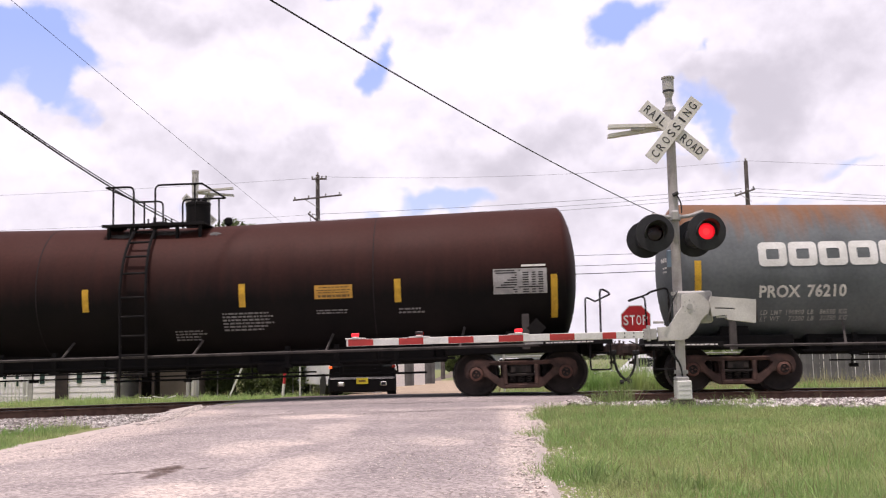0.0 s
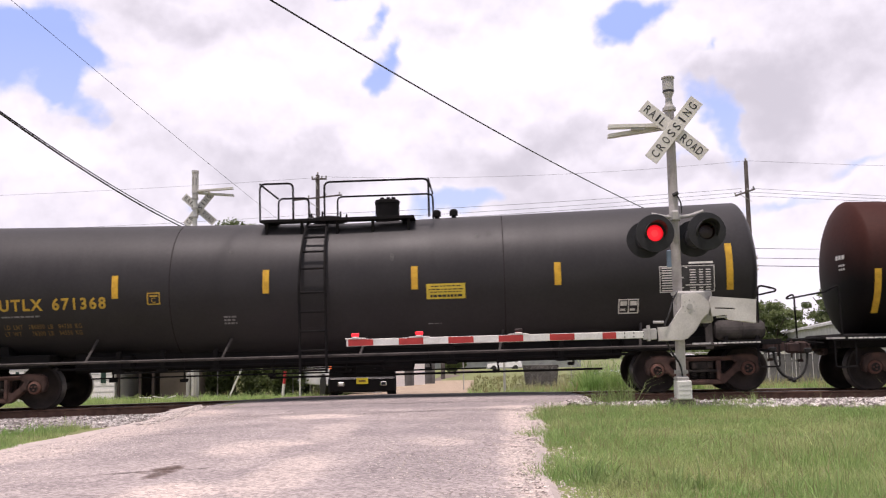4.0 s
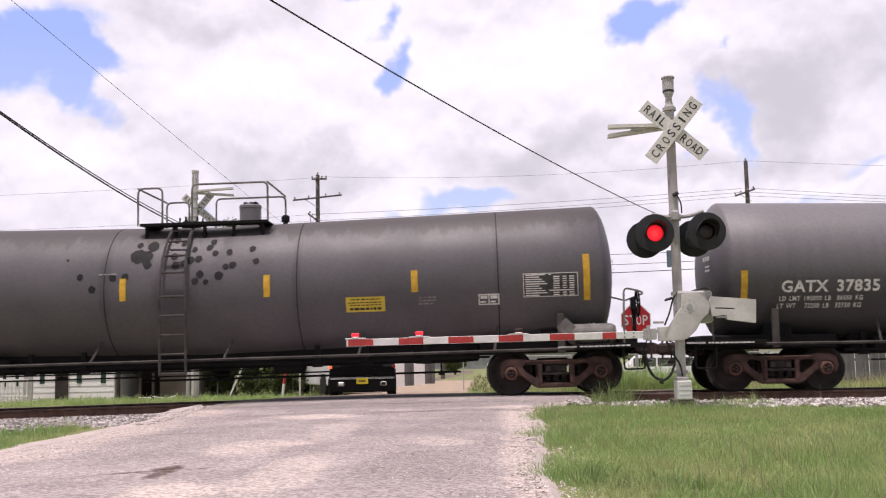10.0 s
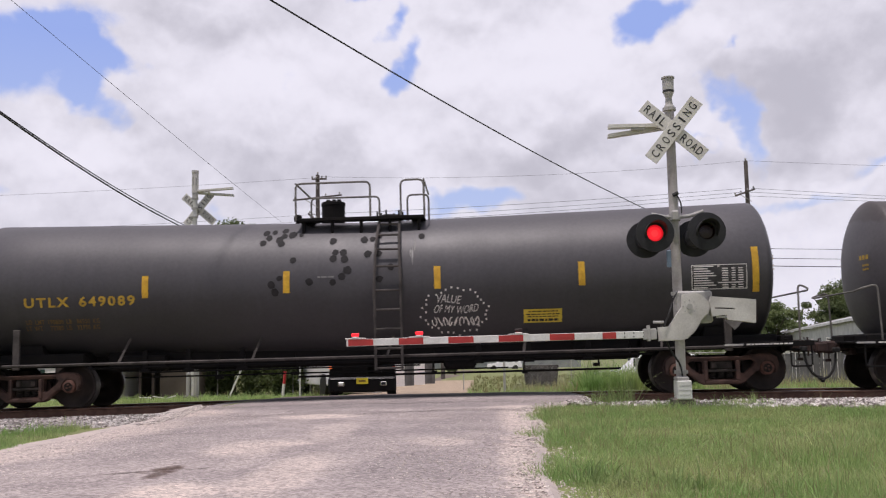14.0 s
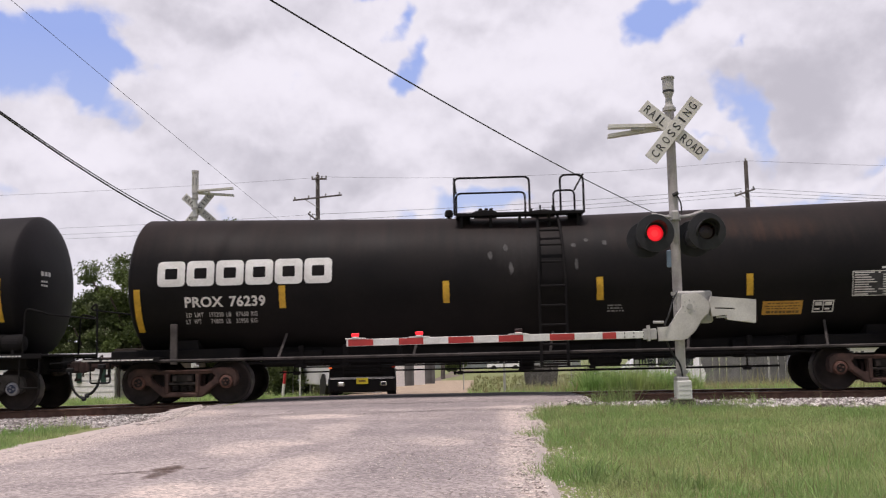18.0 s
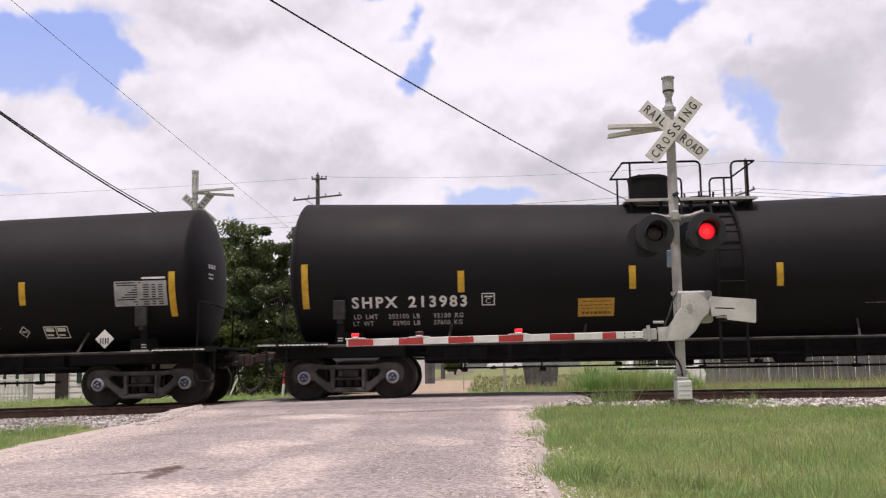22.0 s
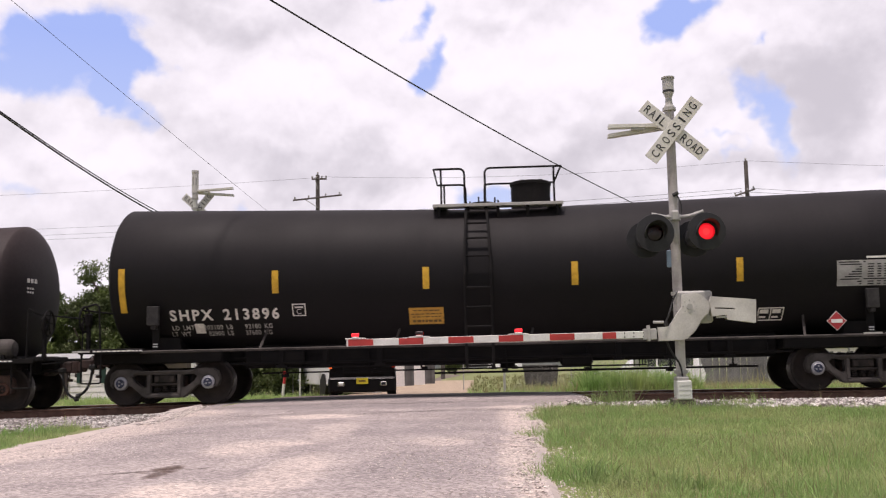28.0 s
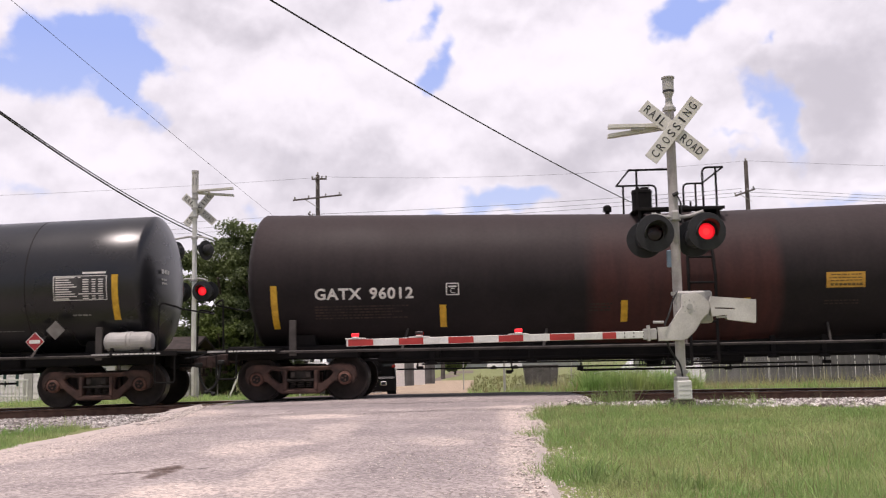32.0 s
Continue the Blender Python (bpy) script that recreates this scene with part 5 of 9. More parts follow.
    for i, (z, w) in enumerate(((sh.axis(sh.half) + 0.16, 0.34), (sh.axis(sh.half) + 0.02, 0.22), (sh.axis(sh.half) - 0.06, 0.22))):
        for sx in (-1, 1):
            a = sx * (sh.half - 0.10 - 0.05 * i)
            for k in range(3):
                q = [bm.verts.new((sx * (sh.straight + sh.head * math.sqrt(max(0.02, 1 - (((y * y) + (zz - sh.axis(sh.half)) ** 2) ** 0.5 / sh.r) ** 2)) ** 0.9 + 0.02), y, zz)) for y, zz in ((-0.75 + k * w * 0.4, z), (-0.75 + k * w * 0.4 + w * 0.3, z), (-0.75 + k * w * 0.4 + w * 0.3, z + (0.09 if i == 0 else 0.04)), (-0.75 + k * w * 0.4, z + (0.09 if i == 0 else 0.04)))]
                bm.faces.new(q)
    part("head_stencil", bm, lt, car)
    return car
PAINT = {
    "A": tank_paint("weathered_grey", (0.15, 0.165, 0.17), (0.10, 0.11, 0.115), (0.20, 0.10, 0.055), 3.0, 3.7, 0.55, 0.8),
    "B": tank_paint("rust_washed_black", (0.006, 0.0052, 0.0052), (0.012, 0.009, 0.0085), (0.054, 0.0175, 0.013), 2.05, 3.2, 0.6, 0.35, blots=[(-0.6, 2.95, 1.5, 0.4, 0.35, (0.03, 0.022, 0.02)), (-2.78, 2.6, 0.14, 1.2, 0.5, (0.004, 0.004, 0.004)), (4.03, 2.6, 0.1, 1.2, 0.4, (0.004, 0.004, 0.004))]),
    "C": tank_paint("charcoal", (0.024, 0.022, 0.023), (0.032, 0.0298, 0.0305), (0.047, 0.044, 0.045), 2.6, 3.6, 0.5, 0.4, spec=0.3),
    # D: base darkened and crown lightened, light from above put into the paint
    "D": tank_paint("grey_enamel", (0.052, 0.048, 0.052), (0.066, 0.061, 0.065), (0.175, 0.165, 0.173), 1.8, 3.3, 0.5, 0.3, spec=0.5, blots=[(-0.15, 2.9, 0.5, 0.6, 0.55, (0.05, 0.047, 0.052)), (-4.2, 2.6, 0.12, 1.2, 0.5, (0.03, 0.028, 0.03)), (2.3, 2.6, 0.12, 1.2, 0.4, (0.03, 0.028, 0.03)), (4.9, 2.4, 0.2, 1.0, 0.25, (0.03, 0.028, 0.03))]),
    "E": tank_paint("stained_grey", (0.105, 0.097, 0.104), (0.08, 0.074, 0.08), (0.07, 0.06, 0.06), 3.34, 3.46, 0.52, 0.45, spec=0.5, blots=[(1.89, 2.6, 0.14, 1.3, 0.5, (0.04, 0.037, 0.04)), (-2.0, 2.6, 0.16, 1.3, 0.6, (0.04, 0.037, 0.04)), (5.9, 2.6, 0.12, 1.3, 0.4, (0.04, 0.037, 0.04)), (-0.95, 2.3, 0.12, 0.5, 0.5, (0.03, 0.028, 0.03))]),
    # F: the same painted top light, pale crown over a dark lower shell
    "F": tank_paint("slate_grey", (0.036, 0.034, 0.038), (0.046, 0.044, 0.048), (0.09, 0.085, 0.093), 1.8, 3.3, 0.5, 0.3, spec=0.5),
    "G": tank_paint("faded_black", (0.008, 0.0073, 0.0075), (0.014, 0.012, 0.0115), (0.026, 0.018, 0.016), 2.9, 3.9, 0.55, 0.8, blots=[(4.9, 3.3, 1.2, 0.35, 0.6, (0.075, 0.036, 0.022)), (2.6, 3.05, 0.9, 0.3, 0.4, (0.05, 0.03, 0.022)), (-0.2, 2.9, 0.6, 0.5, 0.3, (0.06, 0.055, 0.052))]),
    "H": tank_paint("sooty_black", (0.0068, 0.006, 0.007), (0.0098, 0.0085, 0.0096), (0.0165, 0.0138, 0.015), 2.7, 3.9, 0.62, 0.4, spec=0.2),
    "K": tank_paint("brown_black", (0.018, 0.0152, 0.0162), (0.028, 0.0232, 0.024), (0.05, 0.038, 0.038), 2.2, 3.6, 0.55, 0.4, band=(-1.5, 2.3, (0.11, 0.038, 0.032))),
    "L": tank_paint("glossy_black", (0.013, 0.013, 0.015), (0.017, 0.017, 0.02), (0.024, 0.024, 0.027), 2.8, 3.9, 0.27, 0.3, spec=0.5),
}
# touched-up spots: along the car, height, radius
SPOTS_E = [(-1.1, 3.25, 0.12), (-1.38, 3.28, 0.07), (-1.37, 3.04, 0.16), (-1.2, 3.02, 0.14), (-1.15, 2.85, 0.09), (-0.64, 3.37, 0.07), (-0.48, 3.29, 0.06), (-0.62, 3.01, 0.08), (-0.57, 2.82, 0.09), (-0.42, 2.86, 0.07), (-0.23, 3.15, 0.06), (-0.28, 2.92, 0.08), (-0.12, 2.94, 0.08),
           (0.13, 3.3, 0.07), (0.07, 3.18, 0.07), (0.21, 3.05, 0.07), (0.5, 3.06, 0.07), (0.96, 3.12, 0.07), (1.06, 2.85, 0.07), (0.45, 2.76, 0.07), (0.59, 2.79, 0.08), (0.32, 2.58, 0.09), (-0.06, 2.62, 0.08), (-0.16, 2.48, 0.08), (0.06, 2.46, 0.06), (-1.58, 2.61, 0.08), (-1.83, 2.6, 0.08), (-2.5, 2.64, 0.07), (-2.24, 2.38, 0.08), (-2.8, 3.0, 0.03)]
SPOTS_F = [(-2.08, 3.47, 0.07), (-1.91, 3.48, 0.06), (-1.7, 3.51, 0.07), (-2.0, 3.35, 0.07), (-1.7, 3.38, 0.07), (-1.53, 3.41, 0.09), (-2.11, 3.24, 0.07), (-1.78, 3.3, 0.08), (-1.73, 3.21, 0.07), (-1.35, 3.4, 0.05), (-0.68, 3.24, 0.08), (-0.04, 3.25, 0.08), (0.12, 3.26, 0.06), (-0.61, 2.99, 0.07), (-0.45, 2.98, 0.08),
           (-0.65, 2.86, 0.08), (-0.42, 2.84, 0.08), (0.04, 2.94, 0.08), (-1.46, 2.85, 0.07), (-0.36, 2.61, 0.09), (-0.47, 2.49, 0.08), (-1.12, 2.4, 0.08), (-0.65, 2.38, 0.07), (-1.88, 2.36, 0.08), (-1.81, 2.21, 0.08), (-1.72, 2.49, 0.06), (0.27, 3.32, 0.05), (0.26, 2.94, 0.07), (0.28, 2.42, 0.07), (0.51, 2.65, 0.07), (1.12, 3.29, 0.07)]
BASE = dict(drop=0.17, r=1.43, top=3.74, slope=0.02, end=8.8, air_mat=M["truck_grey"])
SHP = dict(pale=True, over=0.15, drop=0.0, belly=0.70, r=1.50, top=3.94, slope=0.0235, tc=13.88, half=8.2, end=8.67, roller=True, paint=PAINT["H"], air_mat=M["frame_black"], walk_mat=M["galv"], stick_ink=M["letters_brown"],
           weights=("LD LMT   203100 LB    92100 KG", "LT WT      82900 LB    37600 KG"))
CARS = [
    dict(BASE, label="weathered grey tank car with a rusty crown and white emblem", mid=12.0, tc=13.9, half=8.2, paint=PAINT["A"], mk=[(-7.73, 1.99, 2.58)], tx=[("PROX 76210", -6.54, -4.86, 1.97, 0.27)], ld=[(-6.48, -4.81, 1.56), (-6.46, -4.78, 1.44)], logo=(-6.54, -3.03, 2.44, 2.92),
         lad=0.5, plat=(-1.4, 1.2), dome=(-1.0, -0.5, 4.2), man=(0.1, 0.7), hoopL=(-1.4, 0.1, 4.5), hoopR=(0.75, 1.2, 4.5), valve=[-1.6], air_mat=M["galv"]),
    dict(BASE, label="black tank car with a rust-brown top half", mid=-6.12, gap=0.2, pale=True, over=0.15, drop=0.08, seams=(-2.78, 4.03), tc=13.8, half=8.12, paint=PAINT["B"], mk=[(-7.74, 1.52, 2.37), (-4.63, 1.95, 2.37), (-1.77, 1.93, 2.38), (1.4, 1.93, 2.39), (4.51, 1.93, 2.39), (7.61, 1.54, 2.38)],
         tx=[("TILX 251374", -6.71, -4.77, 2.12, 0.27)], ld=[(-6.73, -5.0, 1.85), (-6.75, -5.02, 1.71)], weights=("LD LMT  188400 LB  85450 KG", "LT WT    74600 LB  33850 KG"), plate=[(-4.46, -4.2, 2.03, 2.27)], panel=[(6.41, 7.47, 2.02, 2.51)], stick=[(2.85, 3.61, 2.04, 2.31)],
         bars=[(0.98, 2.01, 1.46, 1.84), (2.87, 3.61, 1.74, 1.84), (-0.02, 0.62, 1.3, 1.52), (4.52, 5.07, 1.7, 1.83)], plac=[(7.22, 1.33)], placards=["black"], lad=-0.75, plat=(-1.63, 0.52), dome=(-0.16, 0.38, 4.32), man=(-0.97, -0.49), hoopL=(-1.55, -0.97, 4.53), hoopR=(-0.52, 0.46, 4.55), valve=[0.77], smudge=[(-1.3, 3.52, 0.3, 0.07, "chalk"), (-0.35, 3.54, 0.35, 0.05, "chalk"), (0.7, 3.5, 0.12, 0.05, "chalk")], air=False),
    dict(BASE, label="charcoal tank car with yellow lettering", mid=-24.4, drop=0.15, seams=(-3.4, 3.3), tc=14.3, half=8.45, end=8.72, paint=PAINT["C"], smudge=[(1.07, 2.85, 0.05, 0.09, "chalk"), (2.78, 3.25, 0.06, 0.05, "chalk"), (3.02, 3.3, 0.06, 0.04, "chalk"), (-2.2, 3.1, 0.05, 0.06, "chalk")], mk=[(-7.97, 1.98, 2.86), (-4.5, 2.19, 2.65), (-1.45, 2.2, 2.67), (1.52, 2.19, 2.65), (4.35, 2.19, 2.64), (7.71, 2.0, 2.91)],
         tx=[("UTLX 671368", -6.87, -4.69, 2.13, 0.27)], ld=[(-6.84, -5.24, 1.69), (-6.86, -5.26, 1.56)], weights=("LD LMT  186800 LB  84750 KG", "LT WT    76200 LB  34550 KG"), plate=[(-3.85, -3.59, 2.05, 2.29)], panel=[(6.34, 7.41, 1.98, 2.49)], stick=[(1.75, 2.52, 1.99, 2.29)],
         bars=[(-6.85, -5.8, 1.86, 1.92), (-2.33, -2.04, 1.61, 1.8), (1.76, 2.1, 1.5, 1.54)], box2=[(5.53, 5.93, 1.6, 1.88)], plac=[(7.16, 1.45)], placards=["black"], lad=-0.5, plat=(-1.67, 1.51), dome=(0.61, 1.15, 4.24), man=(-0.77, -0.0), hoopL=(-1.67, -0.98, 4.5), hoopR=(-0.33, 1.82, 4.5), valve=[1.94, 2.3],
         letters=M["letters_yellow"], letters2=M["letters_brown"], stick_mat=M["sticker_yellow"], stick_ink=M["panel_ink"]),
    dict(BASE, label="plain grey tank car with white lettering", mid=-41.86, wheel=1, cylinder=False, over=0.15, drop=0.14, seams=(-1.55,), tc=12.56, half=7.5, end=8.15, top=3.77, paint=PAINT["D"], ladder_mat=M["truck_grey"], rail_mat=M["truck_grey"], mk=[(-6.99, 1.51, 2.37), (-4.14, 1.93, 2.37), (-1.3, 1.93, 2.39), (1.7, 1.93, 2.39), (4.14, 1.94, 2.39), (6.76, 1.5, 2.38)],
         tx=[("GATX 37835", -6.27, -4.38, 2.06, 0.26), ("FRA AIP", 4.38, 4.93, 1.98, 0.11)], ld=[(-6.3, -4.69, 1.82), (-6.33, -4.71, 1.68)], panel=[(5.01, 6.11, 1.64, 2.12)], heading=False, bars=[(-2.95, -2.26, 1.76, 1.85), (1.06, 1.87, 1.5, 1.88), (2.7, 3.42, 1.78, 1.86), (2.57, 3.49, 1.53, 1.64)], plac=[(6.57, 1.37)], placards=["grey"],
         lad=0.66, plat=(-0.53, 1.26), dome=(-0.37, 0.05, 4.31), man=(0.43, 0.94), hoopL=(-0.65, 0.31, 4.53), hoopR=(0.94, 1.38, 4.54), valve=[-0.91], air_mat=M["old_galv"], dome_mat=PAINT["D"], letters2=M["letters"]),
    dict(BASE, label="light grey tank car with dark stains along its crown", mid=-59.53, wheel=1, tc=13.97, half=8.25, end=8.84, paint=PAINT["E"], seams=(1.89, 5.9, -2.0), ladder_mat=M["truck_grey"], rail_mat=M["old_galv"], mk=[(-7.88, 1.91, 2.76), (-4.66, 2.15, 2.57), (-1.62, 2.13, 2.58), (1.29, 2.12, 2.56), (4.24, 2.12, 2.55), (7.64, 1.86, 2.76)],
         tx=[("UTLX 642851", -6.85, -4.78, 2.14, 0.23)], ld=[(-6.87, -5.37, 1.79), (-6.89, -5.39, 1.67)], panel=[(6.39, 7.47, 1.95, 2.41)], stick=[(2.86, 3.64, 1.77, 2.06)], bars=[(-2.12, -1.7, 2.65, 2.71), (4.31, 4.7, 1.86, 2.04)], box2=[(5.5, 5.91, 1.83, 2.04)], plac=[(7.19, 1.33)], placards=["grey"],
         lad=-0.57, plat=(-1.44, 1.22), dome=(0.4, 0.88, 4.23), man=(-0.89, -0.41), hoopL=(-1.49, -0.98, 4.49), hoopR=(-0.36, 1.22, 4.54), valve=[1.4], air_mat=M["old_galv"], spots=SPOTS_E, letters=M["letters_yellow"], letters2=M["letters_brown"], stick_mat=M["sticker_yellow"], stick_ink=M["panel_ink"], dome_mat=PAINT["D"], heading=False),
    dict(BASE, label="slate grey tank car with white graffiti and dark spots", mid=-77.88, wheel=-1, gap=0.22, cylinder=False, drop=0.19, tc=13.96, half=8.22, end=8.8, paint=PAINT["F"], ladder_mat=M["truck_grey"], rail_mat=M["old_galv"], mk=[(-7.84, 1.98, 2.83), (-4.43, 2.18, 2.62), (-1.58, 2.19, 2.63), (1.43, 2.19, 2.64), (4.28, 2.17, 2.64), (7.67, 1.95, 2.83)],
         tx=[("UTLX 649089", -6.9, -4.64, 2.16, 0.23)], ld=[(-6.91, -5.4, 1.77), (-6.93, -5.42, 1.65)], panel=[(6.42, 7.5, 2.02, 2.5)], smudge=[(0.98, 3.08, 0.022, 0.17, "print_dim"), (0.94, 2.86, 0.02, 0.2, "print_dim"), (0.9, 2.95, 0.012, 0.12, "print_dim")], stick=[(3.12, 3.88, 1.48, 1.74)], bars=[(-0.96, -0.57, 2.46, 2.52)], plac=[(7.18, 1.4)], placards=["grey"],
         lad=0.45, plat=(-1.44, 1.18), dome=(-1.09, -0.57, 4.23), man=(0.11, 0.67), hoopL=(-1.47, 0.07, 4.48), hoopR=(0.7, 1.18, 4.49), valve=[-1.6], spots=SPOTS_F, letters=M["letters_yellow"], letters2=M["letters_brown"], stick_mat=M["sticker_yellow"], stick_ink=M["panel_ink"], heading=False),
    dict(BASE, label="faded black tank car with a bold white emblem", mid=-96.29, gap=0.14, drop=0.19, tc=13.95, half=8.22, end=8.88, paint=PAINT["G"], smudge=[(-0.72, 2.83, 0.05, 0.10, "chalk"), (-0.41, 2.98, 0.06, 0.09, "chalk"), (-0.31, 2.55, 0.05, 0.14, "chalk"), (0.95, 3.0, 0.06, 0.05, "chalk"), (1.56, 3.03, 0.06, 0.06, "chalk"), (1.2, 3.1, 0.05, 0.04, "chalk"), (0.98, 2.6, 0.04, 0.14, "chalk"), (3.2, 3.05, 0.05, 0.07, "chalk")], mk=[(-7.81, 1.48, 2.32), (-4.88, 1.89, 2.33), (-1.61, 1.91, 2.34), (1.42, 1.89, 2.34), (4.34, 1.91, 2.33), (7.7, 1.46, 2.31)],
         tx=[("PROX 76239", -6.85, -5.22, 2.06, 0.24)], ld=[(-6.84, -5.4, 1.8), (-6.86, -5.42, 1.67)], weights=("LD LMT  193200 LB  87650 KG", "LT WT    74800 LB  33950 KG"), panel=[(6.32, 7.39, 1.85, 2.33)], stick=[(4.6, 5.38, 1.53, 1.79)], bars=[(1.56, 1.92, 1.65, 1.81)], box2=[(5.58, 5.99, 1.56, 1.79)], logo=(-7.39, -3.84, 2.36, 2.87), plac=[(7.12, 1.35)], placards=["black"],
         lad=0.48, plat=(-1.4, 1.22), dome=(-1.04, -0.53, 3.93), man=(0.15, 0.71), hoopL=(-1.42, 0.12, 4.48), hoopR=(0.75, 1.22, 4.49), valve=[-1.56]),
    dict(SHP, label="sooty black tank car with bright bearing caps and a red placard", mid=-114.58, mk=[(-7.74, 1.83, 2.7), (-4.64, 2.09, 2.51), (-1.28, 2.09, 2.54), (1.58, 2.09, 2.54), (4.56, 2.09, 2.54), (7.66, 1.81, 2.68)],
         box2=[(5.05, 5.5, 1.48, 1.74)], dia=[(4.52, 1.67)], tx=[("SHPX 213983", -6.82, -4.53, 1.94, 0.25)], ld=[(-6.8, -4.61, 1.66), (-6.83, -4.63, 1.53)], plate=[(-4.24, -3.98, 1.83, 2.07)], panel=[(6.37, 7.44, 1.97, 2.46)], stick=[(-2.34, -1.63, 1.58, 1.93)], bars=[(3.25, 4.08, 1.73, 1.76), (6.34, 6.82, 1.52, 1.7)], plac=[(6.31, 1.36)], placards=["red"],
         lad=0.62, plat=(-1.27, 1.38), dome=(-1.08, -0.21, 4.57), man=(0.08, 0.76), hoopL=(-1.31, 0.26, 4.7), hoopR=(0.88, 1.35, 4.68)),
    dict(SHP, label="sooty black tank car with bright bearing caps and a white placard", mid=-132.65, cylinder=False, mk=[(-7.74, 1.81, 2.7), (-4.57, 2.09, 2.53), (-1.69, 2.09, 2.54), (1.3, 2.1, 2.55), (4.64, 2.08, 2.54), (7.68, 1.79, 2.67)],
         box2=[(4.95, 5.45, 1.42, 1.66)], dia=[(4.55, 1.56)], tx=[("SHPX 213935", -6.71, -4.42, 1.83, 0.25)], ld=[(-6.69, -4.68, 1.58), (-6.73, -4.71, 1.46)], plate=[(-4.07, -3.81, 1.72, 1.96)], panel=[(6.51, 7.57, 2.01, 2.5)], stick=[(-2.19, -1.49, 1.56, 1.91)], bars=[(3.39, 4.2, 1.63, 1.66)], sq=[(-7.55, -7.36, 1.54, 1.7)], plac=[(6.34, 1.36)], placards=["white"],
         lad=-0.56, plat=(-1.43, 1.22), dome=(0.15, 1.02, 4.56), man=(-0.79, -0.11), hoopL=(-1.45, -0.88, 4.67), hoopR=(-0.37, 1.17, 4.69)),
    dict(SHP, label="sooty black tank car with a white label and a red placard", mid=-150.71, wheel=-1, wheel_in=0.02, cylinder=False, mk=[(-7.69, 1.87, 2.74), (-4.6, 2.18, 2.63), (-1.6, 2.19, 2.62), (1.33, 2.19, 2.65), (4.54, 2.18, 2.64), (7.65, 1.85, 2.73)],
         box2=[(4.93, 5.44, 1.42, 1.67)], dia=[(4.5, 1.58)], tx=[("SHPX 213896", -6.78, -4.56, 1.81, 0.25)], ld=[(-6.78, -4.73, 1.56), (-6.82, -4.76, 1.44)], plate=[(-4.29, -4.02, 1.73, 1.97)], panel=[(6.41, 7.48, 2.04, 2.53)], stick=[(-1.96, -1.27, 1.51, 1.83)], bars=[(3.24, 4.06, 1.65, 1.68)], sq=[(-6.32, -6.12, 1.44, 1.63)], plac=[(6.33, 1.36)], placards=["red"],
         lad=-0.57, plat=(-1.46, 1.21), dome=(0.16, 1.04, 4.53), man=(-0.8, -0.08), hoopL=(-1.43, -0.8, 4.68), hoopR=(-0.38, 1.18, 4.68)),
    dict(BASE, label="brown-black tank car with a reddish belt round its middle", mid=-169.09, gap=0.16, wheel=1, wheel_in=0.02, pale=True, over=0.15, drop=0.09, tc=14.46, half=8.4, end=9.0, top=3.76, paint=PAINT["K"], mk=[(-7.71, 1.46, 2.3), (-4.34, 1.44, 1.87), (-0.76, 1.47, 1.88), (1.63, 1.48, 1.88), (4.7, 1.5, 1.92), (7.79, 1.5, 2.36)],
         tx=[("GATX 96012", -6.89, -4.92, 2.13, 0.26)], ld=[], plate=[(-4.27, -4.01, 2.05, 2.29)], panel=[(6.61, 7.68, 2.03, 2.52)], stick=[(3.16, 3.91, 2.04, 2.34)], bars=[(-6.9, -5.0, 1.62, 1.9), (3.13, 3.86, 1.71, 1.82), (-1.45, -0.94, 1.67, 1.85)], box2=[(6.35, 6.81, 1.55, 1.82)], plac=[(7.45, 1.36)], placards=["red"],
         lad=0.72, plat=(-0.43, 1.39), dome=(-0.33, 0.11, 4.3), man=(0.47, 0.94), hoopL=(-0.51, 0.37, 4.55), hoopR=(0.97, 1.39, 4.57), valve=[-0.85], print_mat=M["rust_smear"]),
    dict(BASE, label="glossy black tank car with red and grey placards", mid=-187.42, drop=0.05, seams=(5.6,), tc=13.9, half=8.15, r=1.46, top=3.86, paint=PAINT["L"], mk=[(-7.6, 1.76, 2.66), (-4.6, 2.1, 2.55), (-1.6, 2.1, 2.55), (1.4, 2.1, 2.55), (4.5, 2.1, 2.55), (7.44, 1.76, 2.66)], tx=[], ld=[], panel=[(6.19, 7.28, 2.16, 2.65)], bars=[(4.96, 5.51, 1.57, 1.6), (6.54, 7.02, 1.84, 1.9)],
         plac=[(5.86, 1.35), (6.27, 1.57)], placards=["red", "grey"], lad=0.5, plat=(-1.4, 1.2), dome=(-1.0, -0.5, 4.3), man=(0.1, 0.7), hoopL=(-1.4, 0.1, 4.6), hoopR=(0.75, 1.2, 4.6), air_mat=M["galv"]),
]


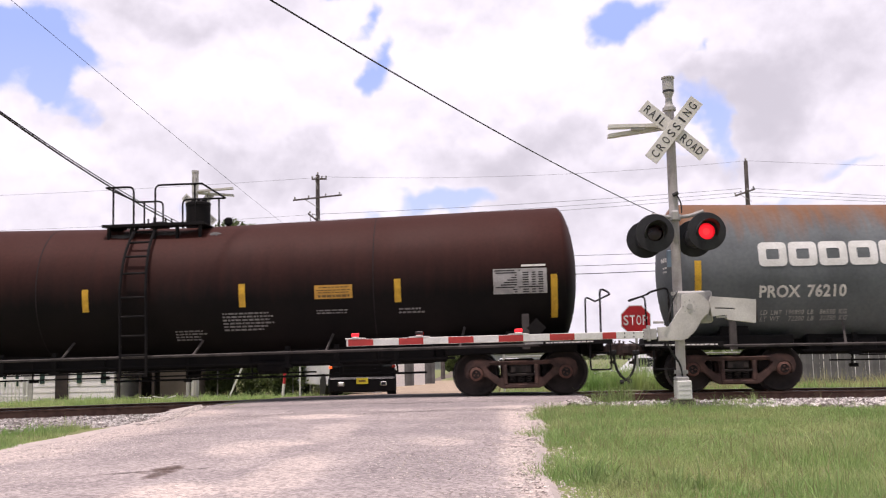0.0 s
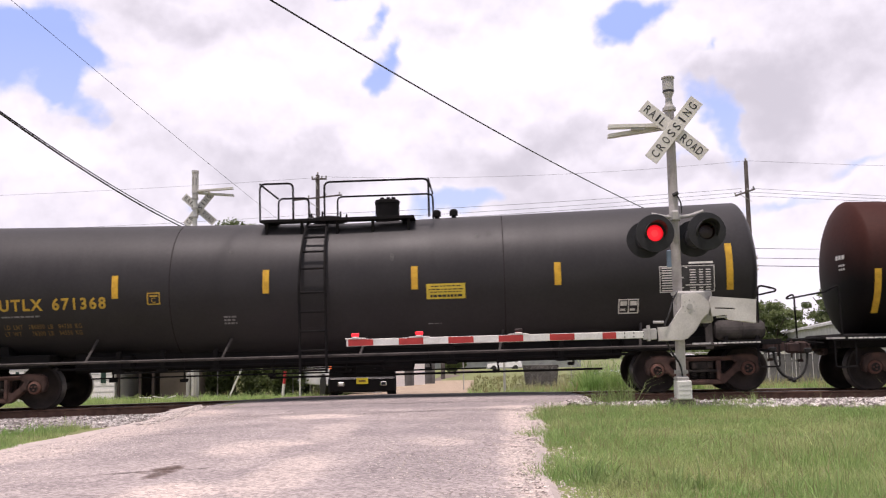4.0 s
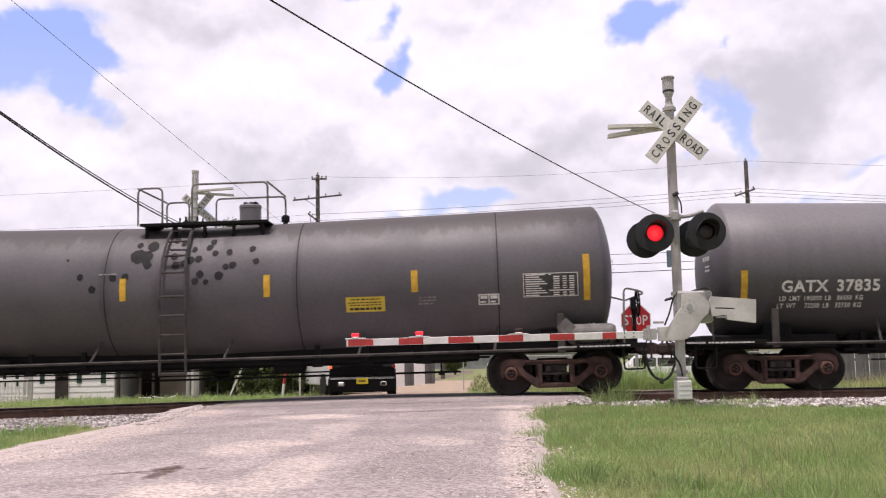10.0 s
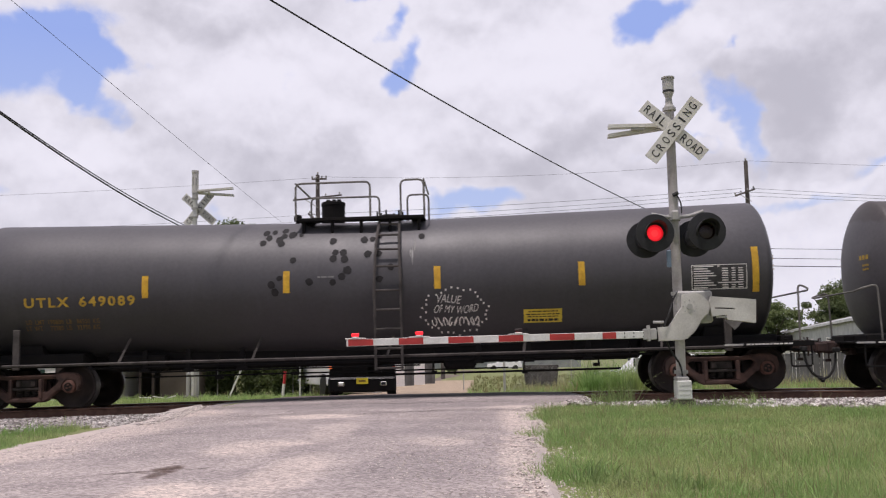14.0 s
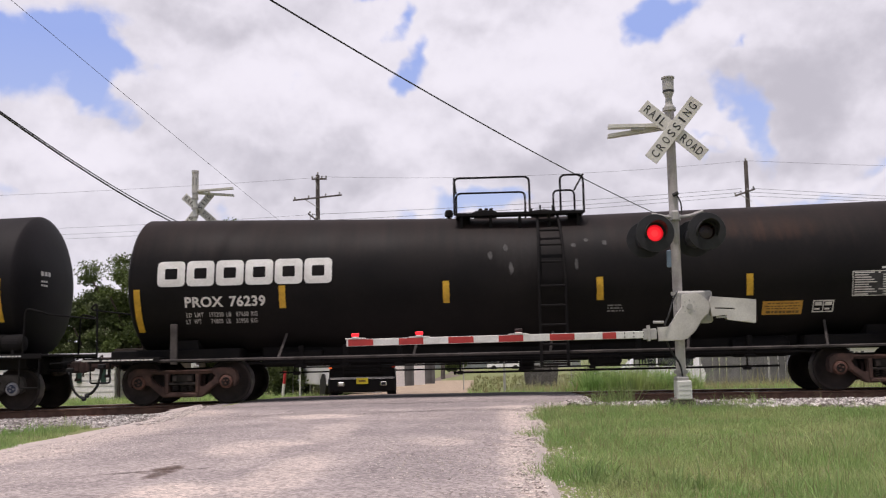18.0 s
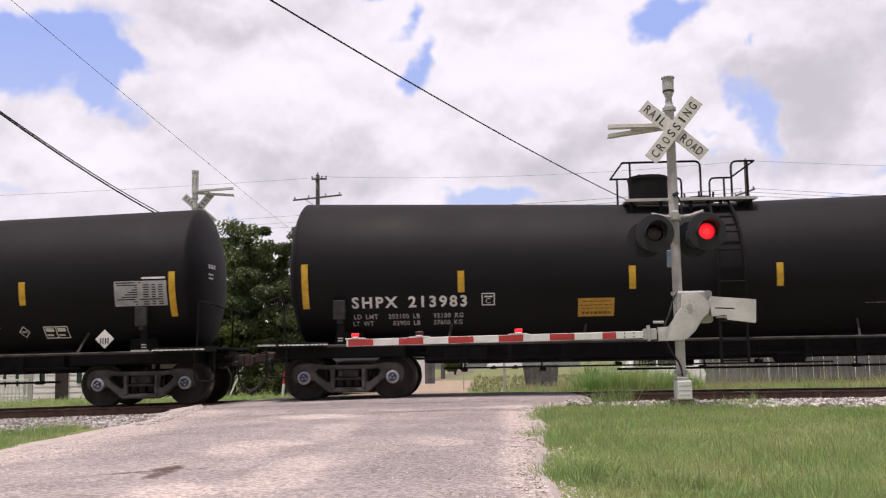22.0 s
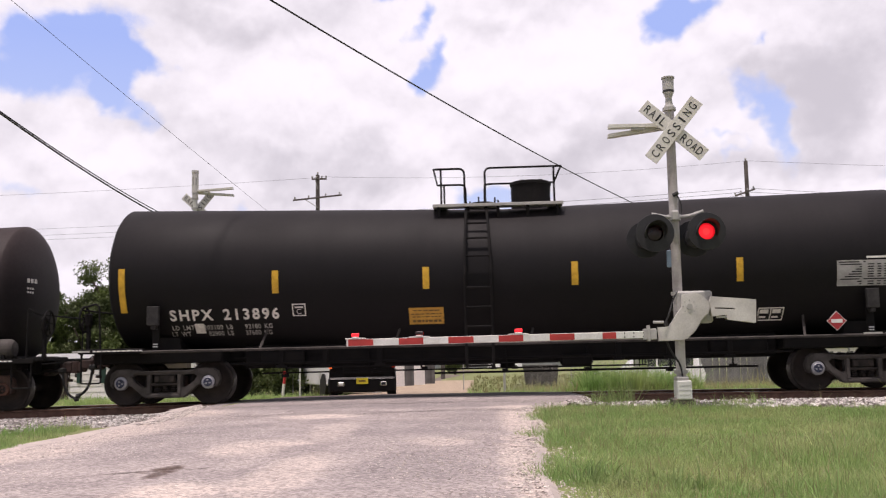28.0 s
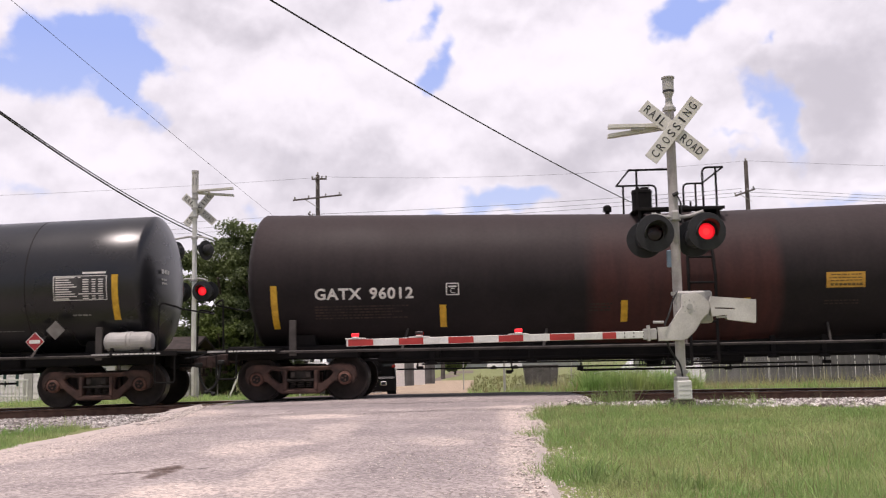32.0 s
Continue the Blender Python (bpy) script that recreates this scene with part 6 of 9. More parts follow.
def graffiti(car, sh, rng):
    """Sprayed white hand lettering inside a ring of dots."""
    for words, x, z, h, w in (("VALUE", 1.38, 1.90, 0.16, 0.48), ("OF MY WORD", 1.33, 1.71, 0.15, 0.88)):
        bm = text_bm(words, h, w, 0.0)
        for v in bm.verts:
            v.co.x += v.co.z * 0.25
            v.co.z += 0.02 * math.sin(v.co.x * 9)
        part("graffiti_word", sh.wrap(bm, x, z), M["letters"], car, "sprayed white lettering")
    # a signature that stays a scrawl of loops
    x = 1.30
    for i in range(9):
        bm = bmesh.new()
        w = rng.uniform(0.07, 0.09)
        n = 15
        pts = [(x + w * (0.5 + 0.5 * math.sin(0.7 * i + 5.2 * k / n)), 1.47 + 0.16 * (0.5 + 0.5 * math.cos(1.9 * i + 5.6 * k / n))) for k in range(n)]
        for (xa, za), (xb, zb) in zip(pts, pts[1:]):
            d = math.hypot(xb - xa, zb - za) + 1e-6
            ox, oz = -(zb - za) / d * 0.012, (xb - xa) / d * 0.012
            bm.faces.new([bm.verts.new(sh.at(p, q, 0.011)) for p, q in ((xa - ox, za - oz), (xb - ox, zb - oz), (xb + ox, zb + oz), (xa + ox, za + oz))])
        part("graffiti_scrawl", bm, M["letters"], car, "sprayed white scrawl")
        x += w + 0.025
    for k in range(34):
        a = 2 * math.pi * k / 34
        r = rng.uniform(0.9, 1.12)
        dx, dz = 0.64 * r * math.cos(a), 0.43 * r * math.sin(a)
        bm = bmesh.new()
        sh.sheet(bm, 1.77 + dx - 0.017, 1.77 + dx + 0.017, 1.74 + dz - 0.02, 1.74 + dz + 0.02, 0.011)
        part("graffiti_dot", bm, M["letters"], car)


build_shared()
CAR_RNG = random.Random(11)
for spec in CARS:
    spec["object"] = tank_car(spec["label"], spec, CAR_RNG)
    if "graffiti" in spec["label"]:
        graffiti(spec["object"], Shell(spec["half"], spec["r"], spec["top"], spec["slope"]), CAR_RNG)
# ---- crossing signals ----
def flash_rows(lit_first, place):
    """The pose of a lamp's two-faced disc through the clip: it flips every 0.62 s, its lit face outwards or inwards."""
    half, lit = 0.621, not lit_first          # at 0 s the second lamp burns
    rows = [(0.0, place @ pose(0, 0, 0, 0, 0, 0 if lit else 178))]
    k = 0
    while -0.01 + k * half < 31.85:
        t = max(0.034, -0.01 + k * half - (0.034 if k == 37 else 0.0))      # one beat comes a little early
        for i in (0, 1, 2):
            rows.append((t + i / 30, place @ pose(0, 0, 0, 0, 0, 89 * i if lit else 178 - 89 * i)))
        lit = not lit
        k += 1
    rows.append((32.0, place @ pose(0, 0, 0, 0, 0, 0 if lit else 178)))
    return rows


FLASHERS = []      # (object, lit first, place on its thing)


def lamp_disc_mesh(r, lit):
    bm = bmesh.new()
    lathe(bm, [(r * 0.98, 0.0), (r, -0.004), (r * 0.72, -0.022), (r * 0.36, -0.028), (r * 0.1, -0.03)], 24, "y")
    for f in bm.faces:
        f.material_index = 0
        f.smooth = True
    lathe(bm, [(r * 0.98, 0.002), (r, 0.006), (r * 0.7, 0.024), (r * 0.2, 0.032)], 24, "y")
    for f in bm.faces:
        c = f.calc_center_median()
        if c.y > 0.0015:
            f.material_index = 1
        else:
            q = math.hypot(c.x, c.z) / r
            f.material_index = 3 if q > 0.8 else 2 if q < 0.3 else 0
    return mesh_of("lens", bm, [lit, M["lamp_dark"], M["lamp_core"], M["lamp_rim"]])


def gate_lens_mesh():
    """A flat little lantern: lit glass on one face, dark on the other."""
    bm = bmesh.new()
    box(bm, -0.06, 0.06, -0.03, -0.002, -0.025, 0.027, 0.008)
    k = len(bm.faces)
    box(bm, -0.06, 0.06, 0.002, 0.03, -0.025, 0.027, 0.008)
    for f in bm.faces:
        f.material_index = 1 if f.calc_center_median().y > 0 else 0
    return mesh_of("gate_lens", bm, [M["gate_lamp"], M["lamp_dark"]])


LENS, SMALL_LENS = lamp_disc_mesh(0.152, M["lamp_red"]), gate_lens_mesh()


def lamp_head(sig, x, y, z, face, lit_first, turn=0.0):
    """A flashing lamp: round black background, hood, drum; face -1 looks at the camera."""
    m = pose(x, y, z, 0, 0, (0 if face < 0 else 180) + turn)
    bm = bmesh.new()
    lathe(bm, [(0.130, -0.02), (0.295, -0.012), (0.30, 0.0), (0.295, 0.012), (0.130, 0.015)], 36, "y")
    bmesh.ops.delete(bm, geom=[f for f in bm.faces if len(f.verts) > 8], context="FACES")
    back = part("background", bm, M["lamp_black"], sig, "round black background plate", m)
    bm = bmesh.new()
    lathe(bm, [(0.155, 0.0), (0.165, 0.03), (0.165, 0.17), (0.10, 0.23), (0.03, 0.24)], 24, "y")
    bmesh.ops.delete(bm, geom=[f for f in bm.faces if len(f.verts) > 8 and f.calc_center_median().y < 0.1], context="FACES")
    part("drum", bm, M["lamp_black"], sig, "", m)
    bm = bmesh.new()
    rings = []
    n = 22
    for k in range(n + 1):
        a = radians(-25 + 230 * k / n)
        deep = 0.30 * (0.35 + 0.65 * max(0.0, math.sin(a)) ** 0.6) if math.sin(a) > 0 else 0.30 * 0.35 * (1 + math.sin(a))
        c, s = math.cos(a), math.sin(a)
        rings.append([bm.verts.new((r * c, yy, r * s)) for r, yy in ((0.163, -0.012), (0.163, -deep), (0.171, -deep), (0.171, -0.012))])
    for p0, p1 in zip(rings, rings[1:]):
        for k in range(4):
            bm.faces.new((p0[k], p0[(k + 1) % 4], p1[(k + 1) % 4], p1[k]))
    part("hood", bm, M["lamp_black"], sig, "", m, smooth=False)
    if lit_first is not None:
        place = m @ pose(0, 0.06, 0)
        lens = piece("lens", LENS, sig, place, "red lens, lit on one face")
        FLASHERS.append((lens, lit_first, place))


def crossbuck(sig, x, y, z, face, words=True):
    """Two crossed white boards."""
    for words_, tilt, length, dy in (("CROSSING", 50.8, 1.22, -0.03), ("RAIL   ROAD", -41.5, 1.25, 0.0)):
        m = pose(x, y + (dy if face < 0 else -dy), z, 0, -tilt if face < 0 else tilt, 0 if face < 0 else 180)
        bm = bmesh.new()
        box(bm, -length / 2, length / 2, -0.006, 0.006, -0.115, 0.115, 0.003)
        board = part("blade", bm, M["sign_white"], sig, "white reflective board with black capitals", m)
        # each word letter by letter
        adv = 1.09 / (len(words_) - 0.2) if words_ == "CROSSING" else 1.13 / (len(words_) - 0.2)
        for i, ch in enumerate(words_):
            if ch == " ":
                continue
            w = 0.03 if ch == "I" else 0.085
            tb = text_bm(ch, 0.135, w, 0.003)
            cx = (i - (len(words_) - 1) / 2) * adv
            for v in tb.verts:
                v.co += Vector((cx - w / 2, -0.009, -0.0675))
            part("letter", tb, M["ink"], board)


def mast_collar(sig, x, y, z, r, mat):
    bm = bmesh.new()
    lathe(bm, [(r, z - 0.03), (r + 0.03, z - 0.025), (r + 0.03, z + 0.025), (r, z + 0.03)], 20, "z", (x, y, 0))
    part("collar", bm, mat, sig)


NX, NY = 3.10, -5.2
signal = thing("crossing_signal", "grey railroad crossing signal mast with crossbuck, flashing lamps and lowered gate", "crossing signal", group="railroad crossing signals")
bm = bmesh.new()
lathe(bm, [(0.075, 0.10), (0.075, 4.72), (0.07, 4.75)], 24, "z", (NX, NY, 0))
part("mast", bm, M["mast"], signal, smooth=False)
bm = bmesh.new()
lathe(bm, [(0.085, 4.66), (0.085, 4.72), (0.06, 4.76), (0.05, 4.86), (0.075, 4.93), (0.09, 4.96), (0.09, 5.18), (0.105, 5.185), (0.105, 5.21), (0.03, 5.225)], 24, "z", (NX, NY, 0))
part("bell", bm, M["galv"], signal, "cylindrical grey warning bell")
bm = bmesh.new()
lathe(bm, [(0.087, 4.955), (0.093, 4.96), (0.093, 4.99), (0.087, 4.995)], 24, "z", (NX, NY, 0))
part("bell_gap", bm, M["black"], signal)
for z in (4.68, 4.42, 4.22, 2.95, 2.90, 1.72, 0.5):
    mast_collar(signal, NX, NY, z, 0.076, M["galv"])
crossbuck(signal, NX + 0.03, NY - 0.12, 4.31, -1)
# a second pair of boards seen almost edge-on
for zz, dx0, dz, yy in ((4.425, -0.15, 0.005, 0.04), (4.42, -0.12, -0.13, 0.12)):
    bm = bmesh.new()
    box(bm, NX - 0.98, NX - 0.05, NY - 0.07 + yy, NY + 0.07 + yy, zz - 0.03, zz + 0.03, 0.003)
    for v in bm.verts:
        v.co.z += (NX - v.co.x) * dz
    part("side_blade", bm, M["sign_white"], signal, "weathered white board seen edge-on")
bm = bmesh.new()
box(bm, NX - 0.62, NX - 0.40, NY - 0.02, NY + 0.06, 4.355, 4.41, 0.01)
part("blade_bracket", bm, M["galv"], signal)
# lamp bar and lamps
bm = bmesh.new()
pipe(bm, rounded([(NX - 0.36, NY - 0.05, 2.98), (NX - 0.15, NY - 0.05, 2.93), (NX + 0.2, NY - 0.05, 2.93), (NX + 0.45, NY - 0.05, 3.01)], 0.1), 0.03, 8)
part("lamp_bar", bm, M["galv"], signal)
for dx in (-0.30, 0.46):
    bm = bmesh.new()
    rod(bm, (NX + dx, NY - 0.05, 2.68), (NX + dx, NY - 0.05, 2.97), 0.03, 8)
    part("lamp_hanger", bm, M["galv"], signal)
lamp_head(signal, NX - 0.35, NY - 0.22, 2.66, -1, True)
lamp_head(signal, NX + 0.45, NY - 0.22, 2.67, -1, False)
lamp_head(signal, NX - 0.42, NY + 0.30, 2.62, 1, None)
lamp_head(signal, NX + 0.36, NY + 0.30, 2.62, 1, None)
bm = bmesh.new()
box(bm, NX - 0.07, NX + 0.05, NY - 0.16, NY - 0.06, 2.86, 3.02, 0.02)
part("junction_box", bm, M["galv"], signal)
bm = bmesh.new()
pipe(bm, rounded([(NX + 0.02, NY - 0.09, 3.30), (NX + 0.10, NY - 0.11, 3.15), (NX + 0.10, NY - 0.1, 2.98)], 0.08), 0.012, 5)
rod(bm, (NX - 0.02, NY - 0.09, 3.27), (NX + 0.06, NY - 0.09, 3.31), 0.03, 8)
part("lamp_cable", bm, M["hose"], signal)
bm = bmesh.new()
box(bm, NX - 0.16, NX - 0.09, NY - 0.10, NY - 0.06, 2.13, 2.40, 0.01)
part("tag_plate", bm, material("blue_tag", (0.22, 0.30, 0.40), rough=0.5, bump=0.02), signal, "small blue tag")
# gate mechanism, counterweight and arm
bm = bmesh.new()
prism(bm, [(3.11, 1.69), (3.31, 1.72), (3.41, 1.68), (3.51, 1.58), (3.56, 1.52), (3.50, 1.38), (3.40, 1.29), (3.30, 1.13), (3.17, 1.01), (3.07, 0.98), (2.73, 0.98), (2.72, 1.19), (2.89, 1.20), (2.99, 1.34), (3.10, 1.50)], [], -5.47, -5.39)
es = [e for e in bm.edges if len(e.link_faces) == 2 and e.calc_face_angle(0) > 1.0]
bmesh.ops.bevel(bm, geom=es, offset=0.012, segments=2, affect="EDGES")
part("gate_bracket", bm, M["silver"], signal, "S-shaped silver gate casting")
bm = bmesh.new()
prism(bm, [(3.52, 1.57), (3.55, 1.65), (4.23, 1.59), (4.21, 1.23), (3.78, 1.29), (3.77, 1.36), (3.55, 1.34)], [[(3.60, 1.46), (3.60, 1.48), (3.90, 1.465), (3.90, 1.445)]], -5.50, -5.38)
part("counterweight", bm, M["silver"], signal, "flat silver counterweight arm")
bm = bmesh.new()
box(bm, 3.62, 3.86, -5.485, -5.42, 1.315, 1.345, 0.005)
part("counterweight_slot", bm, M["galv"], signal)
bm = bmesh.new()
box(bm, 4.222, 4.235, -5.50, -5.38, 1.26, 1.58, 0.002)
part("counterweight_edge", bm, M["coupler"], signal, "rusty end of the counterweight")
bm = bmesh.new()
rod(bm, (3.22, -5.485, 1.50), (3.22, -5.1, 1.50), 0.045, 14)
part("pivot_shaft", bm, M["galv"], signal)
for k in range(8):
    a = 2 * math.pi * k / 8
    bm = bmesh.new()
    rod(bm, (3.22 + 0.10 * math.cos(a), -5.476, 1.50 + 0.10 * math.sin(a)), (3.22 + 0.10 * math.cos(a), -5.46, 1.50 + 0.10 * math.sin(a)), 0.012, 6)
    part("pivot_bolt", bm, M["galv"], signal)
bm = bmesh.new()
box(bm, NX - 0.05, NX + 0.5, NY - 0.17, NY + 0.18, 1.25, 1.75, 0.03)
part("gate_machine", bm, M["galv"], signal)
for k, (x, z) in enumerate(((2.72, 1.27), (2.62, 1.13))):
    bm = bmesh.new()
    rod(bm, (x - 0.06, -5.43, z), (x + 0.1, -5.43, z), 0.02, 6)
    part("arm_clamp", bm, M["galv"], signal)
arm_a, arm_b = Vector((2.66, -5.43, 1.085)), Vector((-2.10, -5.43, 1.045))
arm_tilt = math.degrees(math.atan2(arm_a.z - arm_b.z, arm_a.x - arm_b.x))
arm_m = Matrix.Translation(arm_b) @ pose(0, 0, 0, 0, -arm_tilt, 0)
arm_len = (arm_a - arm_b).length
bm = bmesh.new()
box(bm, 0.0, arm_len, -0.03, 0.03, -0.055, 0.055, 0.006)
arm = part("gate_arm", bm, M["white"], signal, "lowered gate arm with red and white bands", arm_m)
for x0, x1 in ((0.03, 0.42), (0.82, 1.20), (1.59, 1.98), (2.37, 2.75), (3.16, 3.54), (3.97, 4.18)):
    bm = bmesh.new()
    box(bm, x0, x1, -0.035, -0.031, -0.05, 0.05)
    part("red_band", bm, M["red"], arm)
for x in (4.31, 4.45, 4.60):
    for z in (-0.03, 0.03):
        bm = bmesh.new()
        rod(bm, (x, -0.034, z), (x, -0.028, z), 0.012, 6)
        part("arm_bolt", bm, M["black"], arm)
bm = bmesh.new()
box(bm, 4.60, 4.80, -0.05, 0.05, -0.08, 0.09, 0.01)
box(bm, 4.66, 4.70, -0.06, 0.06, -0.10, 0.14, 0.004)
part("arm_hinge", bm, M["galv"], arm)
for x, lit in ((0.14, "steady"), (1.14, True), (2.68, False)):
    bm = bmesh.new()
    box(bm, x - 0.16, x + 0.16, -0.035, 0.035, 0.055, 0.072, 0.004)
    box(bm, x - 0.055, x + 0.055, -0.045, 0.045, 0.07, 0.09, 0.006)
    part("gate_lamp", bm, M["white"], arm)
    place = arm_m @ pose(x, -0.01, 0.12)
    lens = piece("gate_lens", SMALL_LENS, signal, place, "small red gate lamp")
    lens.matrix_basis = place
    if lit != "steady":
        FLASHERS.append((lens, lit, place))
    bm = bmesh.new()
    rod(bm, (x, 0.0, 0.07), (x, 0.04, 0.09), 0.02, 6)
    part("lamp_foot", bm, M["galv"], arm)
bm = bmesh.new()
pipe(bm, rounded([(NX - 0.02, NY - 0.12, 1.75), (2.98, -5.40, 1.62), (2.90, -5.50, 1.40), (2.82, -5.5, 1.22)], 0.08), 0.014, 5)
pipe(bm, rounded([(2.86, -5.36, 1.0), (2.92, -5.3, 0.85), (NX - 0.02, NY - 0.1, 0.6), (NX, NY - 0.09, 0.42)], 0.1), 0.016, 5)
part("gate_cable", bm, M["hose"], signal)
bm = bmesh.new()
box(bm, NX - 0.105, NX + 0.115, NY - 0.20, NY + 0.12, 0.08, 0.37, 0.015)
part("base_box", bm, M["white"], signal, "white junction box on the mast foot")
bm = bmesh.new()
box(bm, NX - 0.11, NX + 0.09, NY - 0.16, NY + 0.08, 0.365, 0.43, 0.02)
part("base_clamp", bm, M["galv"], signal)
for k in range(3):
    bm = bmesh.new()
    box(bm, NX - 0.085, NX + 0.095, NY - 0.204, NY - 0.201, 0.15 + 0.07 * k, 0.155 + 0.07 * k)
    part("box_seam", bm, M["galv"], signal)
bm = bmesh.new()
box(bm, NX - 0.21, NX + 0.21, NY - 0.24, NY + 0.24, -0.30, -0.01, 0.03)
box(bm, NX - 0.17, NX + 0.17, NY - 0.17, NY + 0.17, -0.015, 0.10, 0.02)
part("foundation", bm, M["dirty_base"], signal)

# the signal across the track
FX, FY = -8.49, 7.9
far_sig = thing("crossing_signal", "white railroad crossing signal mast across the track, seen from behind", "crossing signal", group="railroad crossing signals")
bm = bmesh.new()
lathe(bm, [(0.07, -0.4), (0.07, 5.75), (0.065, 5.78)], 20, "z", (FX, FY, 0))
part("mast", bm, M["white"], far_sig)
bm = bmesh.new()
lathe(bm, [(0.085, 5.72), (0.085, 5.8), (0.10, 5.85), (0.10, 6.45), (0.108, 6.46), (0.108, 6.53), (0.04, 6.55)], 20, "z", (FX, FY, 0))
part("bell", bm, M["silver"], far_sig, "cylindrical white warning bell")
for x, z in ((FX - 0.04, 6.2), (FX + 0.05, 6.2)):
    bm = bmesh.new()
    box(bm, x - 0.02, x + 0.02, FY - 0.108, FY - 0.08, z - 0.12, z + 0.12, 0.004)
    part("bell_slot", bm, M["galv"], far_sig)
crossbuck(far_sig, FX + 0.09, FY + 0.12, 5.37, -1)
for z in (5.68, 5.38, 5.12, 4.48, 3.22):
    mast_collar(far_sig, FX, FY, z, 0.072, M["galv"])
for zz, dz, yy in ((6.0, 0.06, 0.0), (5.97, -0.09, 0.1)):
    bm = bmesh.new()
    box(bm, FX + 0.05, FX + 1.15, FY - 0.07 + yy, FY + 0.07 + yy, zz - 0.03, zz + 0.03, 0.003)
    for v in bm.verts:
        v.co.z += (v.co.x - FX) * dz - 0.10
    part("side_blade", bm, M["sign_white"], far_sig, "weathered white board seen edge-on")
for z0, xl, xr in ((4.48, -0.62, 0.42), (3.22, -0.55, 0.40)):
    bm = bmesh.new()
    pipe(bm, rounded([(FX + xl, FY, z0 - 0.02), (FX - 0.2, FY, z0 + 0.05), (FX + 0.2, FY, z0 + 0.05), (FX + xr, FY, z0 - 0.02)], 0.1), 0.03, 8)
    part("lamp_bar", bm, M["galv"], far_sig)
lamp_head(far_sig, FX - 0.55, FY + 0.05, 4.10, 1, None, 62)
lamp_head(far_sig, FX + 0.33, FY + 0.05, 4.12, 1, None, 62)
lamp_head(far_sig, FX - 0.50, FY - 0.2, 2.88, -1, True)
lamp_head(far_sig, FX + 0.30, FY - 0.2, 2.88, -1, False)
lamp_head(far_sig, FX - 0.46, FY + 0.3, 2.9, 1, None)
lamp_head(far_sig, FX + 0.36, FY + 0.3, 2.9, 1, None)
for k in (-0.12, 0.10):
    bm = bmesh.new()
    box(bm, FX + k - 0.05, FX + k + 0.05, FY - 0.16, FY + 0.1, -0.18, 0.62 + k, 0.02)
    part("gate_machine", bm, M["galv"], far_sig, "pale grey gate housing")
bm = bmesh.new()
box(bm, FX - 0.24, FX + 0.24, FY - 0.22, FY + 0.2, -0.28, -0.17, 0.02)
part("base_box", bm, M["old_galv"], far_sig)
bm = bmesh.new()
box(bm, FX - 0.27, FX + 0.27, FY - 0.3, FY + 0.3, -0.75, -0.27, 0.03)
part("foundation", bm, M["dirty_base"], far_sig)
